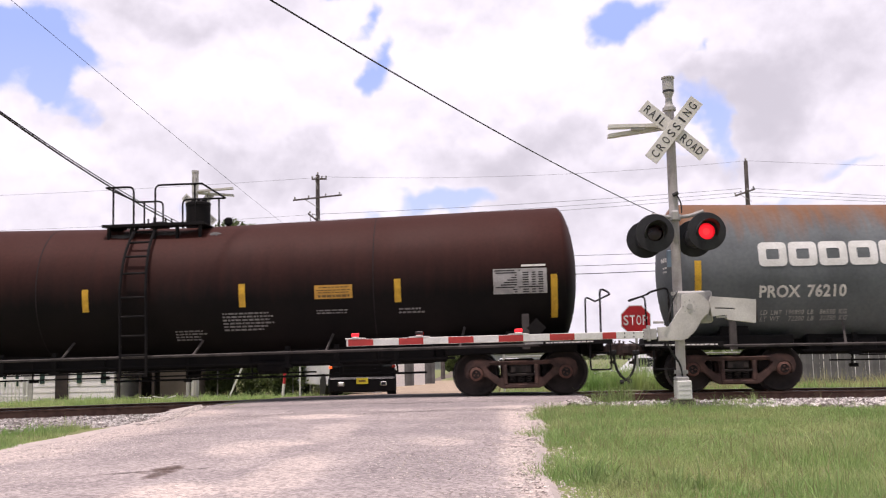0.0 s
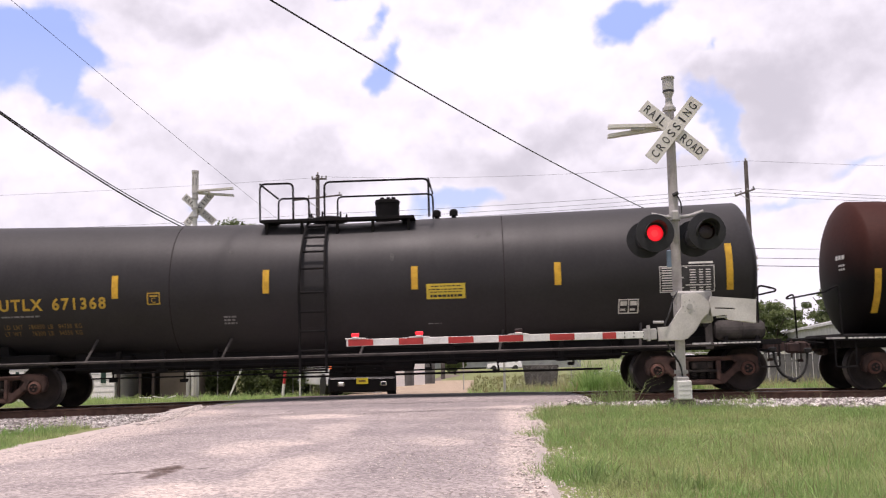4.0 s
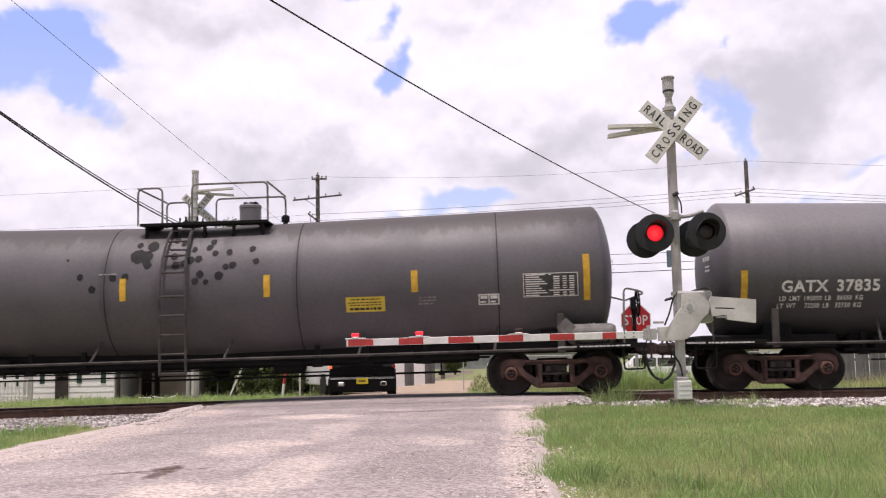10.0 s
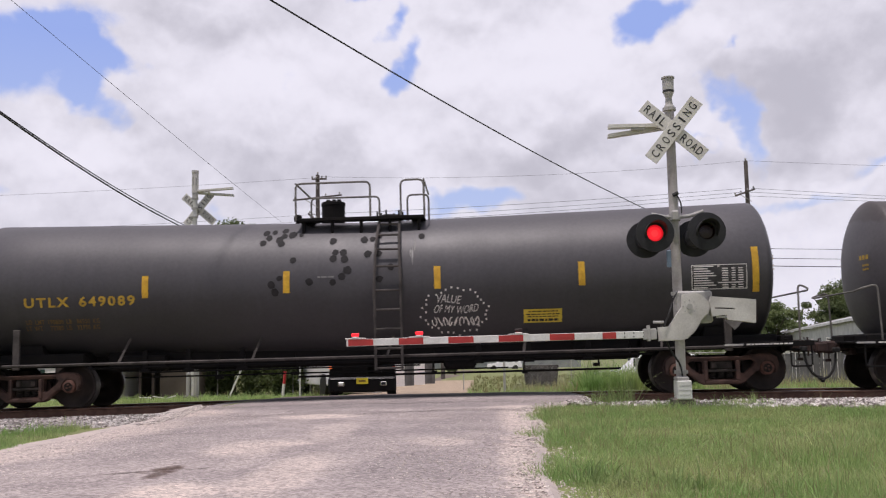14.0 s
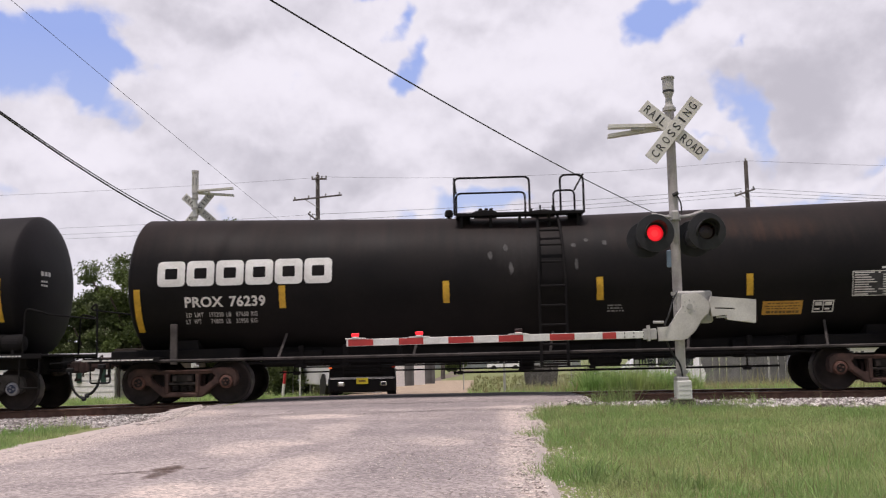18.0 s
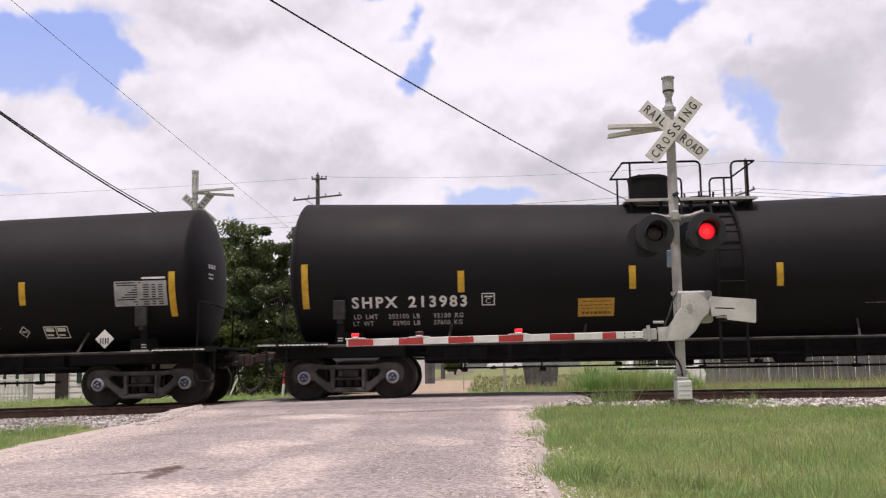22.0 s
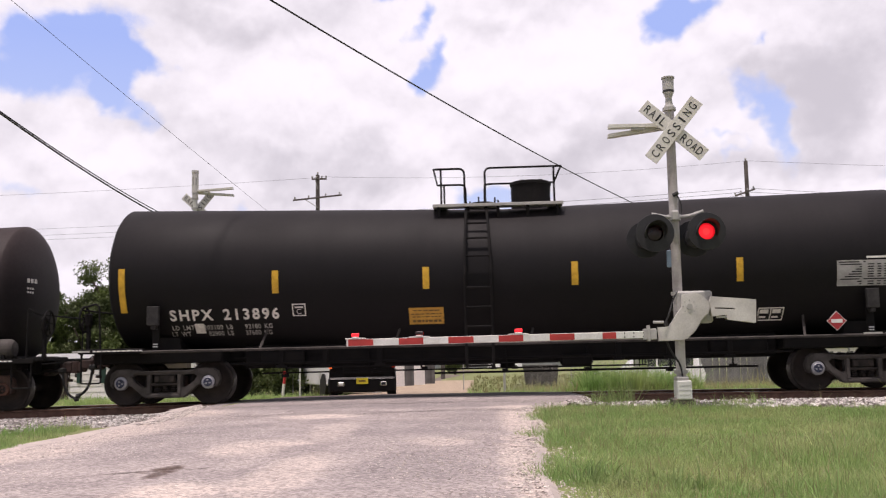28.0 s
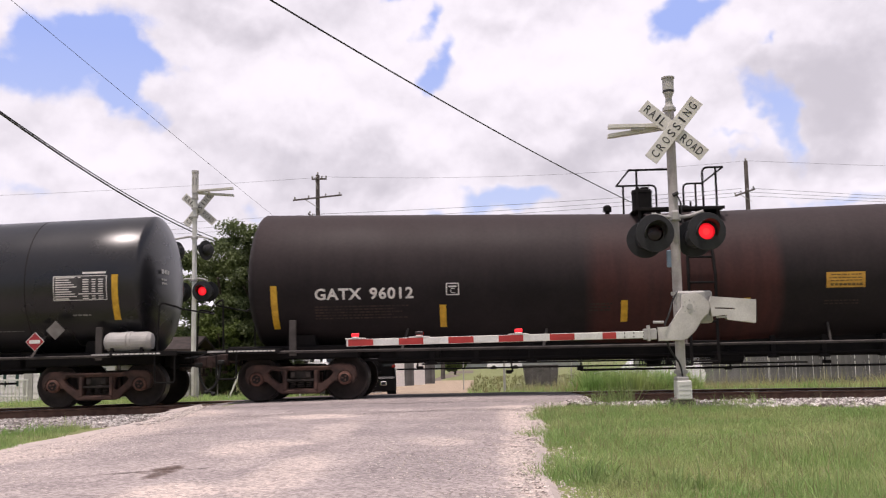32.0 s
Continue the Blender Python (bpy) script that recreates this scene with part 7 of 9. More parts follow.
# ---- sky: a shell of drifting cloud far beyond the trees ----
def cloud_material():
    """Glowing cloud cover with blue breaks. Places on the shell: angle from +y and slope above the horizon."""
    m = bpy.data.materials.new("cloudy_sky")
    m.use_nodes = True
    n, l = m.node_tree.nodes, m.node_tree.links
    n.remove(n["Principled BSDF"])
    em = n.new("ShaderNodeEmission")
    l.new(em.outputs[0], n["Material Output"].inputs["Surface"])
    tc = n.new("ShaderNodeTexCoord")
    sep = n.new("ShaderNodeSeparateXYZ")
    l.new(tc.outputs["Object"], sep.inputs[0])

    def math_node(op, a, b=None, clamp=False):
        k = n.new("ShaderNodeMath")
        k.operation, k.use_clamp = op, clamp
        for i, v in enumerate((a, b)):
            if v is None:
                continue
            if isinstance(v, (int, float)):
                k.inputs[i].default_value = v
            else:
                l.new(v, k.inputs[i])
        return k.outputs[0]

    th = math_node("ARCTAN2", sep.outputs["X"], sep.outputs["Y"])
    e = math_node("DIVIDE", sep.outputs["Z"], SKY_R)
    comb = n.new("ShaderNodeCombineXYZ")
    l.new(th, comb.inputs[0])
    l.new(e, comb.inputs[1])
    vec = comb.outputs[0]

    def fbm(scale, detail, shift=(0, 0, 0), rough=0.55):
        mp = n.new("ShaderNodeMapping")
        mp.inputs["Location"].default_value = shift
        l.new(vec, mp.inputs["Vector"])
        t = n.new("ShaderNodeTexNoise")
        t.inputs["Scale"].default_value, t.inputs["Detail"].default_value, t.inputs["Roughness"].default_value = scale, detail, rough
        l.new(mp.outputs[0], t.inputs["Vector"])
        return t.outputs["Fac"]

    wob_x, wob_y = fbm(9, 4, (3, 1, 0)), fbm(9, 4, (7, 5, 2))

    def blob(x, y, rx, ry):
        dx = math_node("DIVIDE", math_node("SUBTRACT", math_node("ADD", th, math_node("MULTIPLY", math_node("SUBTRACT", wob_x, 0.5), 0.16)), x), rx)
        dy = math_node("DIVIDE", math_node("SUBTRACT", math_node("ADD", e, math_node("MULTIPLY", math_node("SUBTRACT", wob_y, 0.5), 0.12)), y), ry)
        r2 = math_node("ADD", math_node("MULTIPLY", dx, dx), math_node("MULTIPLY", dy, dy))
        return math_node("SUBTRACT", 1.0, math_node("POWER", r2, 0.7), True)

    cover = math_node("ADD", math_node("MULTIPLY", math_node("SUBTRACT", fbm(6, 5, (0, 0, 0), 0.55), 0.5), 0.9), 1.02)
    cover = math_node("ADD", cover, math_node("MULTIPLY", math_node("SUBTRACT", fbm(22, 9, (2, 6, 1), 0.58), 0.5), 1.7))
    for x, y, rx, ry, w in SKY_BREAKS:
        cover = math_node("SUBTRACT", cover, math_node("MULTIPLY", blob(x, y, rx, ry), w))
    mask = n.new("ShaderNodeMapRange")
    mask.interpolation_type = "SMOOTHSTEP"
    mask.inputs["From Min"].default_value, mask.inputs["From Max"].default_value = -0.25, 0.8
    l.new(cover, mask.inputs["Value"])
    # cloud body: bright crowns, soft grey undersides
    puff = math_node("MULTIPLY", math_node("SUBTRACT", fbm(11, 7, (1, 2, 0), 0.5), fbm(11, 7, (1, 2.012, 0), 0.5)), 1.2)
    lit = math_node("ADD", puff, fbm(5, 5, (4, 4, 4)))
    for x, y, rx, ry, w in SKY_SHADES:
        lit = math_node("SUBTRACT", lit, math_node("MULTIPLY", blob(x, y, rx, ry), w))
    for x, y, rx, ry, w in SKY_CROWNS:
        lit = math_node("ADD", lit, math_node("MULTIPLY", blob(x, y, rx, ry), w))
    sh = n.new("ShaderNodeMapRange")
    sh.interpolation_type = "SMOOTHSTEP"
    sh.inputs["From Min"].default_value, sh.inputs["From Max"].default_value = 0.02, 0.78
    l.new(lit, sh.inputs["Value"])
    body = n.new("ShaderNodeMix")
    body.data_type = "RGBA"
    body.inputs["A"].default_value, body.inputs["B"].default_value = lin(0.62, 0.63, 0.68), lin(1.0, 1.015, 1.065)
    l.new(sh.outputs[0], body.inputs["Factor"])
    # the blue pales to the horizon
    pale = n.new("ShaderNodeMapRange")
    pale.inputs["From Min"].default_value, pale.inputs["From Max"].default_value = 0.05, 0.33
    l.new(e, pale.inputs["Value"])
    blue = n.new("ShaderNodeMix")
    blue.data_type = "RGBA"
    blue.inputs["A"].default_value, blue.inputs["B"].default_value = lin(0.66, 0.79, 0.98), lin(0.38, 0.53, 0.96)
    l.new(pale.outputs[0], blue.inputs["Factor"])
    sky = n.new("ShaderNodeMix")
    sky.data_type = "RGBA"
    l.new(mask.outputs[0], sky.inputs["Factor"])
    l.new(blue.outputs["Result"], sky.inputs["A"])
    l.new(body.outputs["Result"], sky.inputs["B"])
    l.new(sky.outputs["Result"], em.inputs["Color"])
    em.inputs["Strength"].default_value = 1.0
    return m


SKY_R = 2400.0
# blue breaks, grey undersides and bright crowns: angle, slope, half sizes, strength
SKY_BREAKS = [(-0.45, 0.292, 0.085, 0.058, 2.0), (-0.372, 0.300, 0.052, 0.028, 1.6), (-0.43, 0.335, 0.085, 0.035, 0.95), (-0.368, 0.246, 0.03, 0.026, 1.0), (-0.56, 0.30, 0.08, 0.07, 1.3), (-0.40, 0.262, 0.04, 0.022, 1.0), (-0.095, 0.350, 0.017, 0.03, 1.15), (-0.134, 0.376, 0.028, 0.018, 1.3),
              (-0.062, 0.309, 0.024, 0.032, 1.3), (0.178, 0.362, 0.052, 0.032, 2.0), (0.265, 0.225, 0.028, 0.05, 1.45), (0.288, 0.300, 0.012, 0.02, 0.8), (0.222, 0.212, 0.008, 0.03, 0.6), (0.0, 0.165, 0.062, 0.022, 1.6), (-0.092, 0.152, 0.022, 0.012, 0.9), (0.33, 0.156, 0.07, 0.012, 1.0), (0.41, 0.18, 0.03, 0.014, 0.8), (-0.259, 0.155, 0.03, 0.01, 0.6), (-0.48, 0.16, 0.05, 0.012, 0.6)]
SKY_SHADES = [(-0.15, 0.200, 0.13, 0.03, 0.34), (0.06, 0.205, 0.10, 0.03, 0.28), (0.32, 0.235, 0.07, 0.06, 0.42), (0.13, 0.235, 0.06, 0.03, 0.22), (0.40, 0.30, 0.06, 0.05, 0.18), (-0.02, 0.350, 0.05, 0.02, 0.2), (-0.27, 0.345, 0.07, 0.02, 0.2), (0.22, 0.19, 0.09, 0.02, 0.25)]
SKY_CROWNS = [(-0.24, 0.280, 0.10, 0.04, 0.22), (-0.13, 0.260, 0.06, 0.03, 0.2), (0.06, 0.30, 0.10, 0.05, 0.25), (0.24, 0.32, 0.06, 0.03, 0.2), (-0.40, 0.21, 0.08, 0.025, 0.2), (0.36, 0.165, 0.05, 0.012, 0.25)]
bm = bmesh.new()
cols = []
for k in range(-36, 37):
    a = radians(k * 2.5)
    col = []
    for j in range(13):
        el_ = j / 12 * 0.62
        col.append(bm.verts.new((SKY_R * math.sin(a), SKY_R * math.cos(a), SKY_R * (el_ - 0.02))))
    cols.append(col)
for a, b in zip(cols, cols[1:]):
    for j in range(12):
        bm.faces.new((a[j], a[j + 1], b[j + 1], b[j]))
clouds = single("backdrop", bm, cloud_material(), "bright broken clouds with blue gaps", "sky", pose(0, -20.5, 0), kind="structure")


# ---- poles and wires ----
def utility_pole(x, y, top, base, label, arms, transformer=False):
    p = thing("utility_pole", label, "utility pole", pose(x, y, base), group="roadside utility poles")
    h = top - base
    bm = bmesh.new()
    lathe(bm, [(0.17, -0.5), (0.145, h * 0.4), (0.10, h - 0.02), (0.08, h)], 14, "z")
    part("shaft", bm, M["wood_pole"], p)
    for z, half, off, turn in arms:
        bm = bmesh.new()
        box(bm, -half + off, half + off, -0.15, -0.07, -0.042, 0.042, 0.01)
        arm_ = part("crossarm", bm, M["wood_pole"], p, "", pose(0, 0, z - base, 0, turn, 0))
        for k in (-0.92, -0.35, 0.35, 0.92):
            bm = bmesh.new()
            lathe(bm, [(0.02, 0.05), (0.045, 0.08), (0.05, 0.14), (0.03, 0.17)], 8, "z", (k * half + off, -0.12, 0))
            part("insulator", bm, M["galv"], arm_)
        bm = bmesh.new()
        rod(bm, (-half * 0.5 + off, -0.12, -0.04), (0, -0.12, -0.55), 0.02, 5)
        part("brace", bm, M["galv"], arm_)
    bm = bmesh.new()
    lathe(bm, [(0.03, h), (0.05, h + 0.06), (0.05, h + 0.12), (0.02, h + 0.16)], 8, "z")
    part("top_insulator", bm, M["galv"], p)
    if transformer:
        bm = bmesh.new()
        lathe(bm, [(0.18, h - 4.2), (0.24, h - 4.15), (0.24, h - 3.3), (0.2, h - 3.2), (0.05, h - 3.15)], 16, "z", (-0.42, -0.1, 0))
        part("transformer", bm, M["galv"], p)
        for k in (-0.1, 0.1):
            bm = bmesh.new()
            rod(bm, (-0.42 + k, -0.1, h - 3.2), (-0.42 + k, -0.1, h - 2.9), 0.03, 6)
            part("bushing", bm, M["galv"], p)
    return p


def cable(a, b, sag, r, label):
    """A hanging wire."""
    a, b = Vector(a), Vector(b)
    pts = []
    for k in range(25):
        t = k / 24
        q = a.lerp(b, t)
        q.z -= 4 * sag * t * (1 - t)
        pts.append(q)
    bm = bmesh.new()
    pipe(bm, pts, r, 5)
    single("overhead_cable", bm, M["wire"], label, "cable", group="overhead cables", smooth=True)


utility_pole(-8.5, 30, 10.6, -0.95, "dark weathered utility pole with crossarms beyond the track", [(9.35, 1.3, 0.0, -5), (8.1, 0.35, -0.3, 40), (10.35, 0.4, 0.1, 0)])
utility_pole(14.05, 30, 10.75, -0.95, "dark utility pole with a transformer beyond the track", [(9.1, 0.55, -0.15, -18)], True)
utility_pole(-7.25, 20, 5.8, -0.7, "short dark pole among the trees", [])
utility_pole(-2.9, 52, 7.2, -1.05, "distant street pole beside the field", [(6.6, 0.8, -0.9, 0)])
cable((-60, 31, 10.4), (-8.5, 30, 10.45), 0.5, 0.006, "thin power line in the sky")
cable((-8.5, 30, 10.5), (14.05, 30, 10.75), 0.36, 0.006, "thin power line between two poles")
cable((14.05, 30, 10.75), (60, 31, 9.0), 0.3, 0.006, "thin power line in the sky")
for k, (za, zb, yy) in enumerate(((8.45, 9.25, 29.8), (8.15, 9.1, 30.1), (7.95, 8.95, 30.4))):
    cable((-8.7, yy, za), (13.7, yy, zb), 0.12, 0.009, "power line between two poles")
    cable((14.2, yy, zb), (62, yy + 1, 6.4 + 0.2 * k), 0.3, 0.009, "power line in the sky")
    cable((-8.5, yy, za), (-60, yy, za + 0.5), 0.7, 0.006, "power line in the sky")
for k, (za, zb, r) in enumerate(((6.15, 6.1, 0.013), (5.55, 5.6, 0.014), (5.1, 5.2, 0.02))):
    cable((-8.5, 29.7, za), (14.0, 29.7, zb), 0.2, r, "slack communication line between two poles")
    cable((14.0, 29.7, zb), (60, 30, zb + 0.2), 0.5, r, "slack communication line beyond the pole")
# lines that cross above the track
cable((-4.84, -0.55, 8.83), (10.4, 31.45, 7.87), 0.30, 0.022, "heavy black cable slanting across the sky")
cable((-26, -45, 13.5), (-4.84, -0.55, 8.83), 0.4, 0.022, "heavy black cable slanting over the road")
cable((-10.73, -0.55, 6.56), (-11.66, 23.45, 6.15), 0.36, 0.024, "heavy black cable over the track")
cable((-10.73, -0.55, 6.60), (-11.67, 23.45, 6.31), 0.36, 0.016, "black cable over the track")
cable((-9.5, -30, 8.2), (-10.73, -0.55, 6.58), 0.3, 0.024, "heavy black cable over the road")
cable((-10.97, 0.45, 9.46), (-9.97, 29.45, 7.73), 0.06, 0.007, "hair-thin wire across the sky")
cable((-12, -30, 11.5), (-10.97, 0.45, 9.46), 0.1, 0.007, "hair-thin wire over the road")


# ---- vehicles ----
def wheel_at(car, x, y, z, r, side):
    bm = bmesh.new()
    lathe(bm, [(r * 0.62, -0.11), (r * 0.92, -0.115), (r, -0.08), (r, 0.08), (r * 0.92, 0.115), (r * 0.62, 0.11)], 26, "y", (0, 0, 0))
    wh = part("wheel", bm, M["tyre"], car, "", pose(x, y, z))
    bm = bmesh.new()
    lathe(bm, [(r * 0.6, 0.06), (r * 0.62, -0.10), (r * 0.5, -0.07), (r * 0.2, -0.09), (r * 0.1, -0.11)], 22, "y")
    part("rim", bm, M["chrome"], wh, "", pose(0, 0, 0, 0, 0, 0 if side < 0 else 180))


def body_from(profile, half, mat, name, car, tuck=0.08):
    """A car body: a side outline in x-z, widened to both sides with the upper edges drawn in."""
    bm = bmesh.new()
    prism(bm, profile, [], -half, half)
    top = max(z for _, z in profile)
    for v in bm.verts:
        if v.co.z > top - 0.62:
            v.co.y *= 1 - tuck * (v.co.z - top + 0.62) / 0.62 * 2
    es = [e for e in bm.edges if len(e.link_faces) == 2 and e.calc_face_angle(0) > 0.7]
    bmesh.ops.bevel(bm, geom=es, offset=0.04, segments=2, affect="EDGES")
    return part(name, bm, mat, car)


def pickup(label, m, paint, plate):
    """A full-size pickup facing -x in its own space."""
    car = thing("pickup_truck", label, "pickup truck", m, group="pickup trucks beyond the crossing")
    body_from([(-2.85, 0.50), (-2.85, 1.14), (-2.72, 1.25), (-1.35, 1.32), (2.85, 1.28), (2.88, 0.55), (2.2, 0.45), (-2.2, 0.45)], 0.98, paint, "body", car, 0.03)
    body_from([(-1.45, 1.26), (-0.75, 1.84), (-0.5, 1.90), (0.85, 1.90), (1.1, 1.82), (1.2, 1.26)], 0.92, paint, "cab", car, 0.10)
    bm = bmesh.new()
    vs = [bm.verts.new(q) for q in ((-1.42, -0.80, 1.31), (-1.42, 0.80, 1.31), (-0.80, 0.68, 1.82), (-0.80, -0.68, 1.82))]
    bm.faces.new(vs)
    bmesh.ops.solidify(bm, geom=bm.faces[:], thickness=0.02)
    for v in bm.verts:
        v.co += Vector((-0.035, 0, 0.03))
    part("windscreen", bm, M["glass"], car)
    for sy in (-1, 1):
        for x0, x1 in ((-1.15, -0.1), (0.0, 0.95)):
            bm = bmesh.new()
            box(bm, x0, x1, sy * 0.885 - 0.02, sy * 0.885 + 0.02, 1.33, 1.72, 0.02)
            part("side_window", bm, M["glass"], car)
        bm = bmesh.new()
        box(bm, -1.35, -1.15, sy * 1.13 - 0.12, sy * 1.13 + 0.10, 1.22, 1.42, 0.03)
        part("mirror", bm, paint, car)
        bm = bmesh.new()
        box(bm, -2.90, -2.80, sy * 0.78 - 0.17, sy * 0.78 + 0.17, 0.94, 1.15, 0.02)
        part("headlight", bm, M["glass"], car)
        bm = bmesh.new()
        box(bm, -2.915, -2.84, sy * 0.93 - 0.05, sy * 0.93 + 0.05, 0.92, 1.0, 0.01)
        part("turn_signal", bm, (M["turn_lit"] if sy > 0 else M["tail_red"]) if plate else paint, car)
        bm = bmesh.new()
        box(bm, -3.02, -2.96, sy * 0.62 - 0.10, sy * 0.62 + 0.10, 0.40, 0.53, 0.02)
        lamp = part("fog_lamp", bm, M["chrome"], car)
        bm = bmesh.new()
        box(bm, -3.03, -3.0, sy * 0.62 - 0.06, sy * 0.62 + 0.06, 0.43, 0.50, 0.01)
        part("fog_lens", bm, M["glass"] if sy < 0 else M["white"], lamp)
        bm = bmesh.new()
        box(bm, 2.86, 2.91, sy * 0.88 - 0.08, sy * 0.88 + 0.08, 0.80, 1.15, 0.02)
        part("tail_light", bm, M["tail_red"], car)
        for x in (-1.85, 1.75):
            wheel_at(car, x, sy * 0.86, 0.39, 0.39, sy)
            bm = bmesh.new()
            lathe(bm, [(0.40, -0.02), (0.47, -0.02), (0.47, 0.02), (0.40, 0.02)], 24, "y", (x, sy * 0.985, 0.42))
            part("wheel_arch", bm, M["black"], car)
    bm = bmesh.new()
    box(bm, -2.93, -2.84, -0.56, 0.56, 0.72, 1.16, 0.02)
    grille = part("grille", bm, M["frame_black"] if plate else paint, car)
    for k in range(3 if plate else 0):
        bm = bmesh.new()
        box(bm, -2.95, -2.93, -0.55, 0.55, 0.78 + k * 0.1, 0.80 + k * 0.1)
        part("grille_bar", bm, paint, grille)
    bm = bmesh.new()
    box(bm, -3.0, -2.82, -1.0, 1.0, 0.22, 0.66, 0.05)
    bumper = part("front_bumper", bm, paint, car)
    bm = bmesh.new()
    box(bm, -3.01, -2.98, -0.9, 0.9, 0.60, 0.625)
    part("bumper_trim", bm, M["chrome"] if plate else paint, bumper)
    bm = bmesh.new()
    box(bm, 2.82, 2.98, -0.95, 0.95, 0.45, 0.66, 0.04)
    part("rear_bumper", bm, paint, car)
    if plate:
        bm = bmesh.new()
        box(bm, -3.025, -3.005, -0.17, 0.17, 0.46, 0.64)
        pl = part("number_plate", bm, M["plate_yellow"], car, "yellow plate with a dark bar")
        bm = bmesh.new()
        box(bm, -3.03, -3.026, -0.10, 0.10, 0.53, 0.57)
        part("plate_bar", bm, M["letters_brown"], pl)
    return car


pickup("black pickup truck waiting at the crossing with a yellow plate", pose(-3.83, 11.0, -0.39, 0, 0, 96), M["car_black"], True)
pickup("white pickup truck parked beside the road", pose(-5.8, 18.0, -0.66, 3, 0, 113), M["car_white"], False)


def suv(label, m):
    car = thing("sport_utility_vehicle", label, "car", m)
    body_from([(-2.3, 0.42), (-2.35, 0.75), (-2.2, 0.92), (-1.1, 1.02), (2.25, 1.05), (2.35, 0.8), (2.3, 0.42)], 0.93, M["car_white"], "body", car, 0.03)
    body_from([(-1.15, 1.0), (-0.45, 1.60), (-0.2, 1.68), (1.7, 1.68), (2.1, 1.55), (2.25, 1.02)], 0.86, M["car_white"], "cabin", car, 0.10)
    for sy in (-1, 1):
        for x0, x1 in ((-0.72, 0.25), (0.32, 1.15), (1.22, 1.85)):
            bm = bmesh.new()
            box(bm, x0, x1, sy * 0.81 - 0.03, sy * 0.81 + 0.03, 1.10, 1.50, 0.03)
            part("side_window", bm, M["glass"], car)
        for x in (-1.45, 1.45):
            wheel_at(car, x, sy * 0.82, 0.36, 0.36, sy)
        bm = bmesh.new()
        box(bm, -0.4, 1.6, sy * 0.66 - 0.02, sy * 0.66 + 0.02, 1.70, 1.73, 0.01)
        part("roof_rail", bm, M["black"], car)
    bm = bmesh.new()
    box(bm, -2.38, -2.30, -0.75, 0.75, 0.70, 0.86, 0.02)
    part("headlights", bm, M["chrome"], car)
    return car


suv("white sport utility vehicle parked beyond the weeds", pose(7.3, 22.9, -0.88, 0, 0, 0))
suv("pale sport utility vehicle parked far across the field", pose(3.0, 112.0, -1.05, 0, 0, 4))


# ---- fences, signs and buildings ----
stop = thing("stop_sign", "red octagonal stop sign on a steel post", "stop sign", pose(4.03, 4.9, -0.31))
bm = bmesh.new()
oct_ = [(0.385 / math.cos(math.pi / 8) * math.cos(math.pi / 8 + k * math.pi / 4), 1.98 + 0.385 / math.cos(math.pi / 8) * math.sin(math.pi / 8 + k * math.pi / 4)) for k in range(8)]
prism(bm, oct_, [], -0.004, 0.004)
face = part("sign_plate", bm, M["white"], stop)
bm = bmesh.new()
prism(bm, [(x * 0.94, 1.98 + (z - 1.98) * 0.94) for x, z in oct_], [], -0.009, -0.006)
part("red_face", bm, M["stop_red"], face)
for i, ch in enumerate("STOP"):
    tb = text_bm(ch, 0.26, 0.13, 0.015)
    for v in tb.verts:
        v.co += Vector((-0.32 + i * 0.165, -0.013, 1.85))
    part("letter", tb, M["white"], face)
bm = bmesh.new()
box(bm, -0.03, 0.03, 0.006, 0.05, -1.0, 2.3, 0.004)
part("post", bm, M["galv"], stop)

mesh_fence = thing("chain_link_fence", "thin chain-link fence on pale steel posts", "fence")
rngf = random.Random(21)
for k, (x, y, h, r) in enumerate(((-13, 19, 1.7, 0.03), (-10.8, 19, 1.7, 0.03), (-7.6, 18.5, 1.6, 0.03), (-6.9, 18.5, 1.6, 0.03), (-0.75, 19, 1.5, 0.025), (0.9, 19, 1.9, 0.05), (3.6, 19, 1.6, 0.03), (6.2, 19, 1.6, 0.03), (8.8, 19.2, 1.6, 0.03), (11.6, 19.4, 1.6, 0.03))):
    bm = bmesh.new()
    rod(bm, (x, y, -1.2), (x, y, -0.75 + h), r, 8)
    part("fence_post", bm, M["galv"], mesh_fence)
for x0, x1, y in ((-13, -6.9, 18.8), (0.9, 11.6, 19.1)):
    for z in (0.85, -0.72):
        bm = bmesh.new()
        rod(bm, (x0, y, z - 0.06), (x1, y, z - 0.06), 0.02, 6)
        part("fence_rail", bm, M["galv"], mesh_fence)
    if x0 < 0:
        continue
    bm = bmesh.new()
    L = x1 - x0
    for k in range(int(L / 0.12) + 14):
        for s in (-1, 1):
            a, b = x0 + k * 0.12, x0 + k * 0.12 - s * 1.5
            pts = [(a, 0.78), (b, -0.74)]
            (xa, za), (xb, zb) = pts
            if min(xa, xb) < x0 or max(xa, xb) > x1:
                continue
            rod(bm, (xa, y, za), (xb, y, zb), 0.0025, 3, caps=False)
    tagged(part("wire_mesh", bm, M["galv"], mesh_fence), kind="stuff")

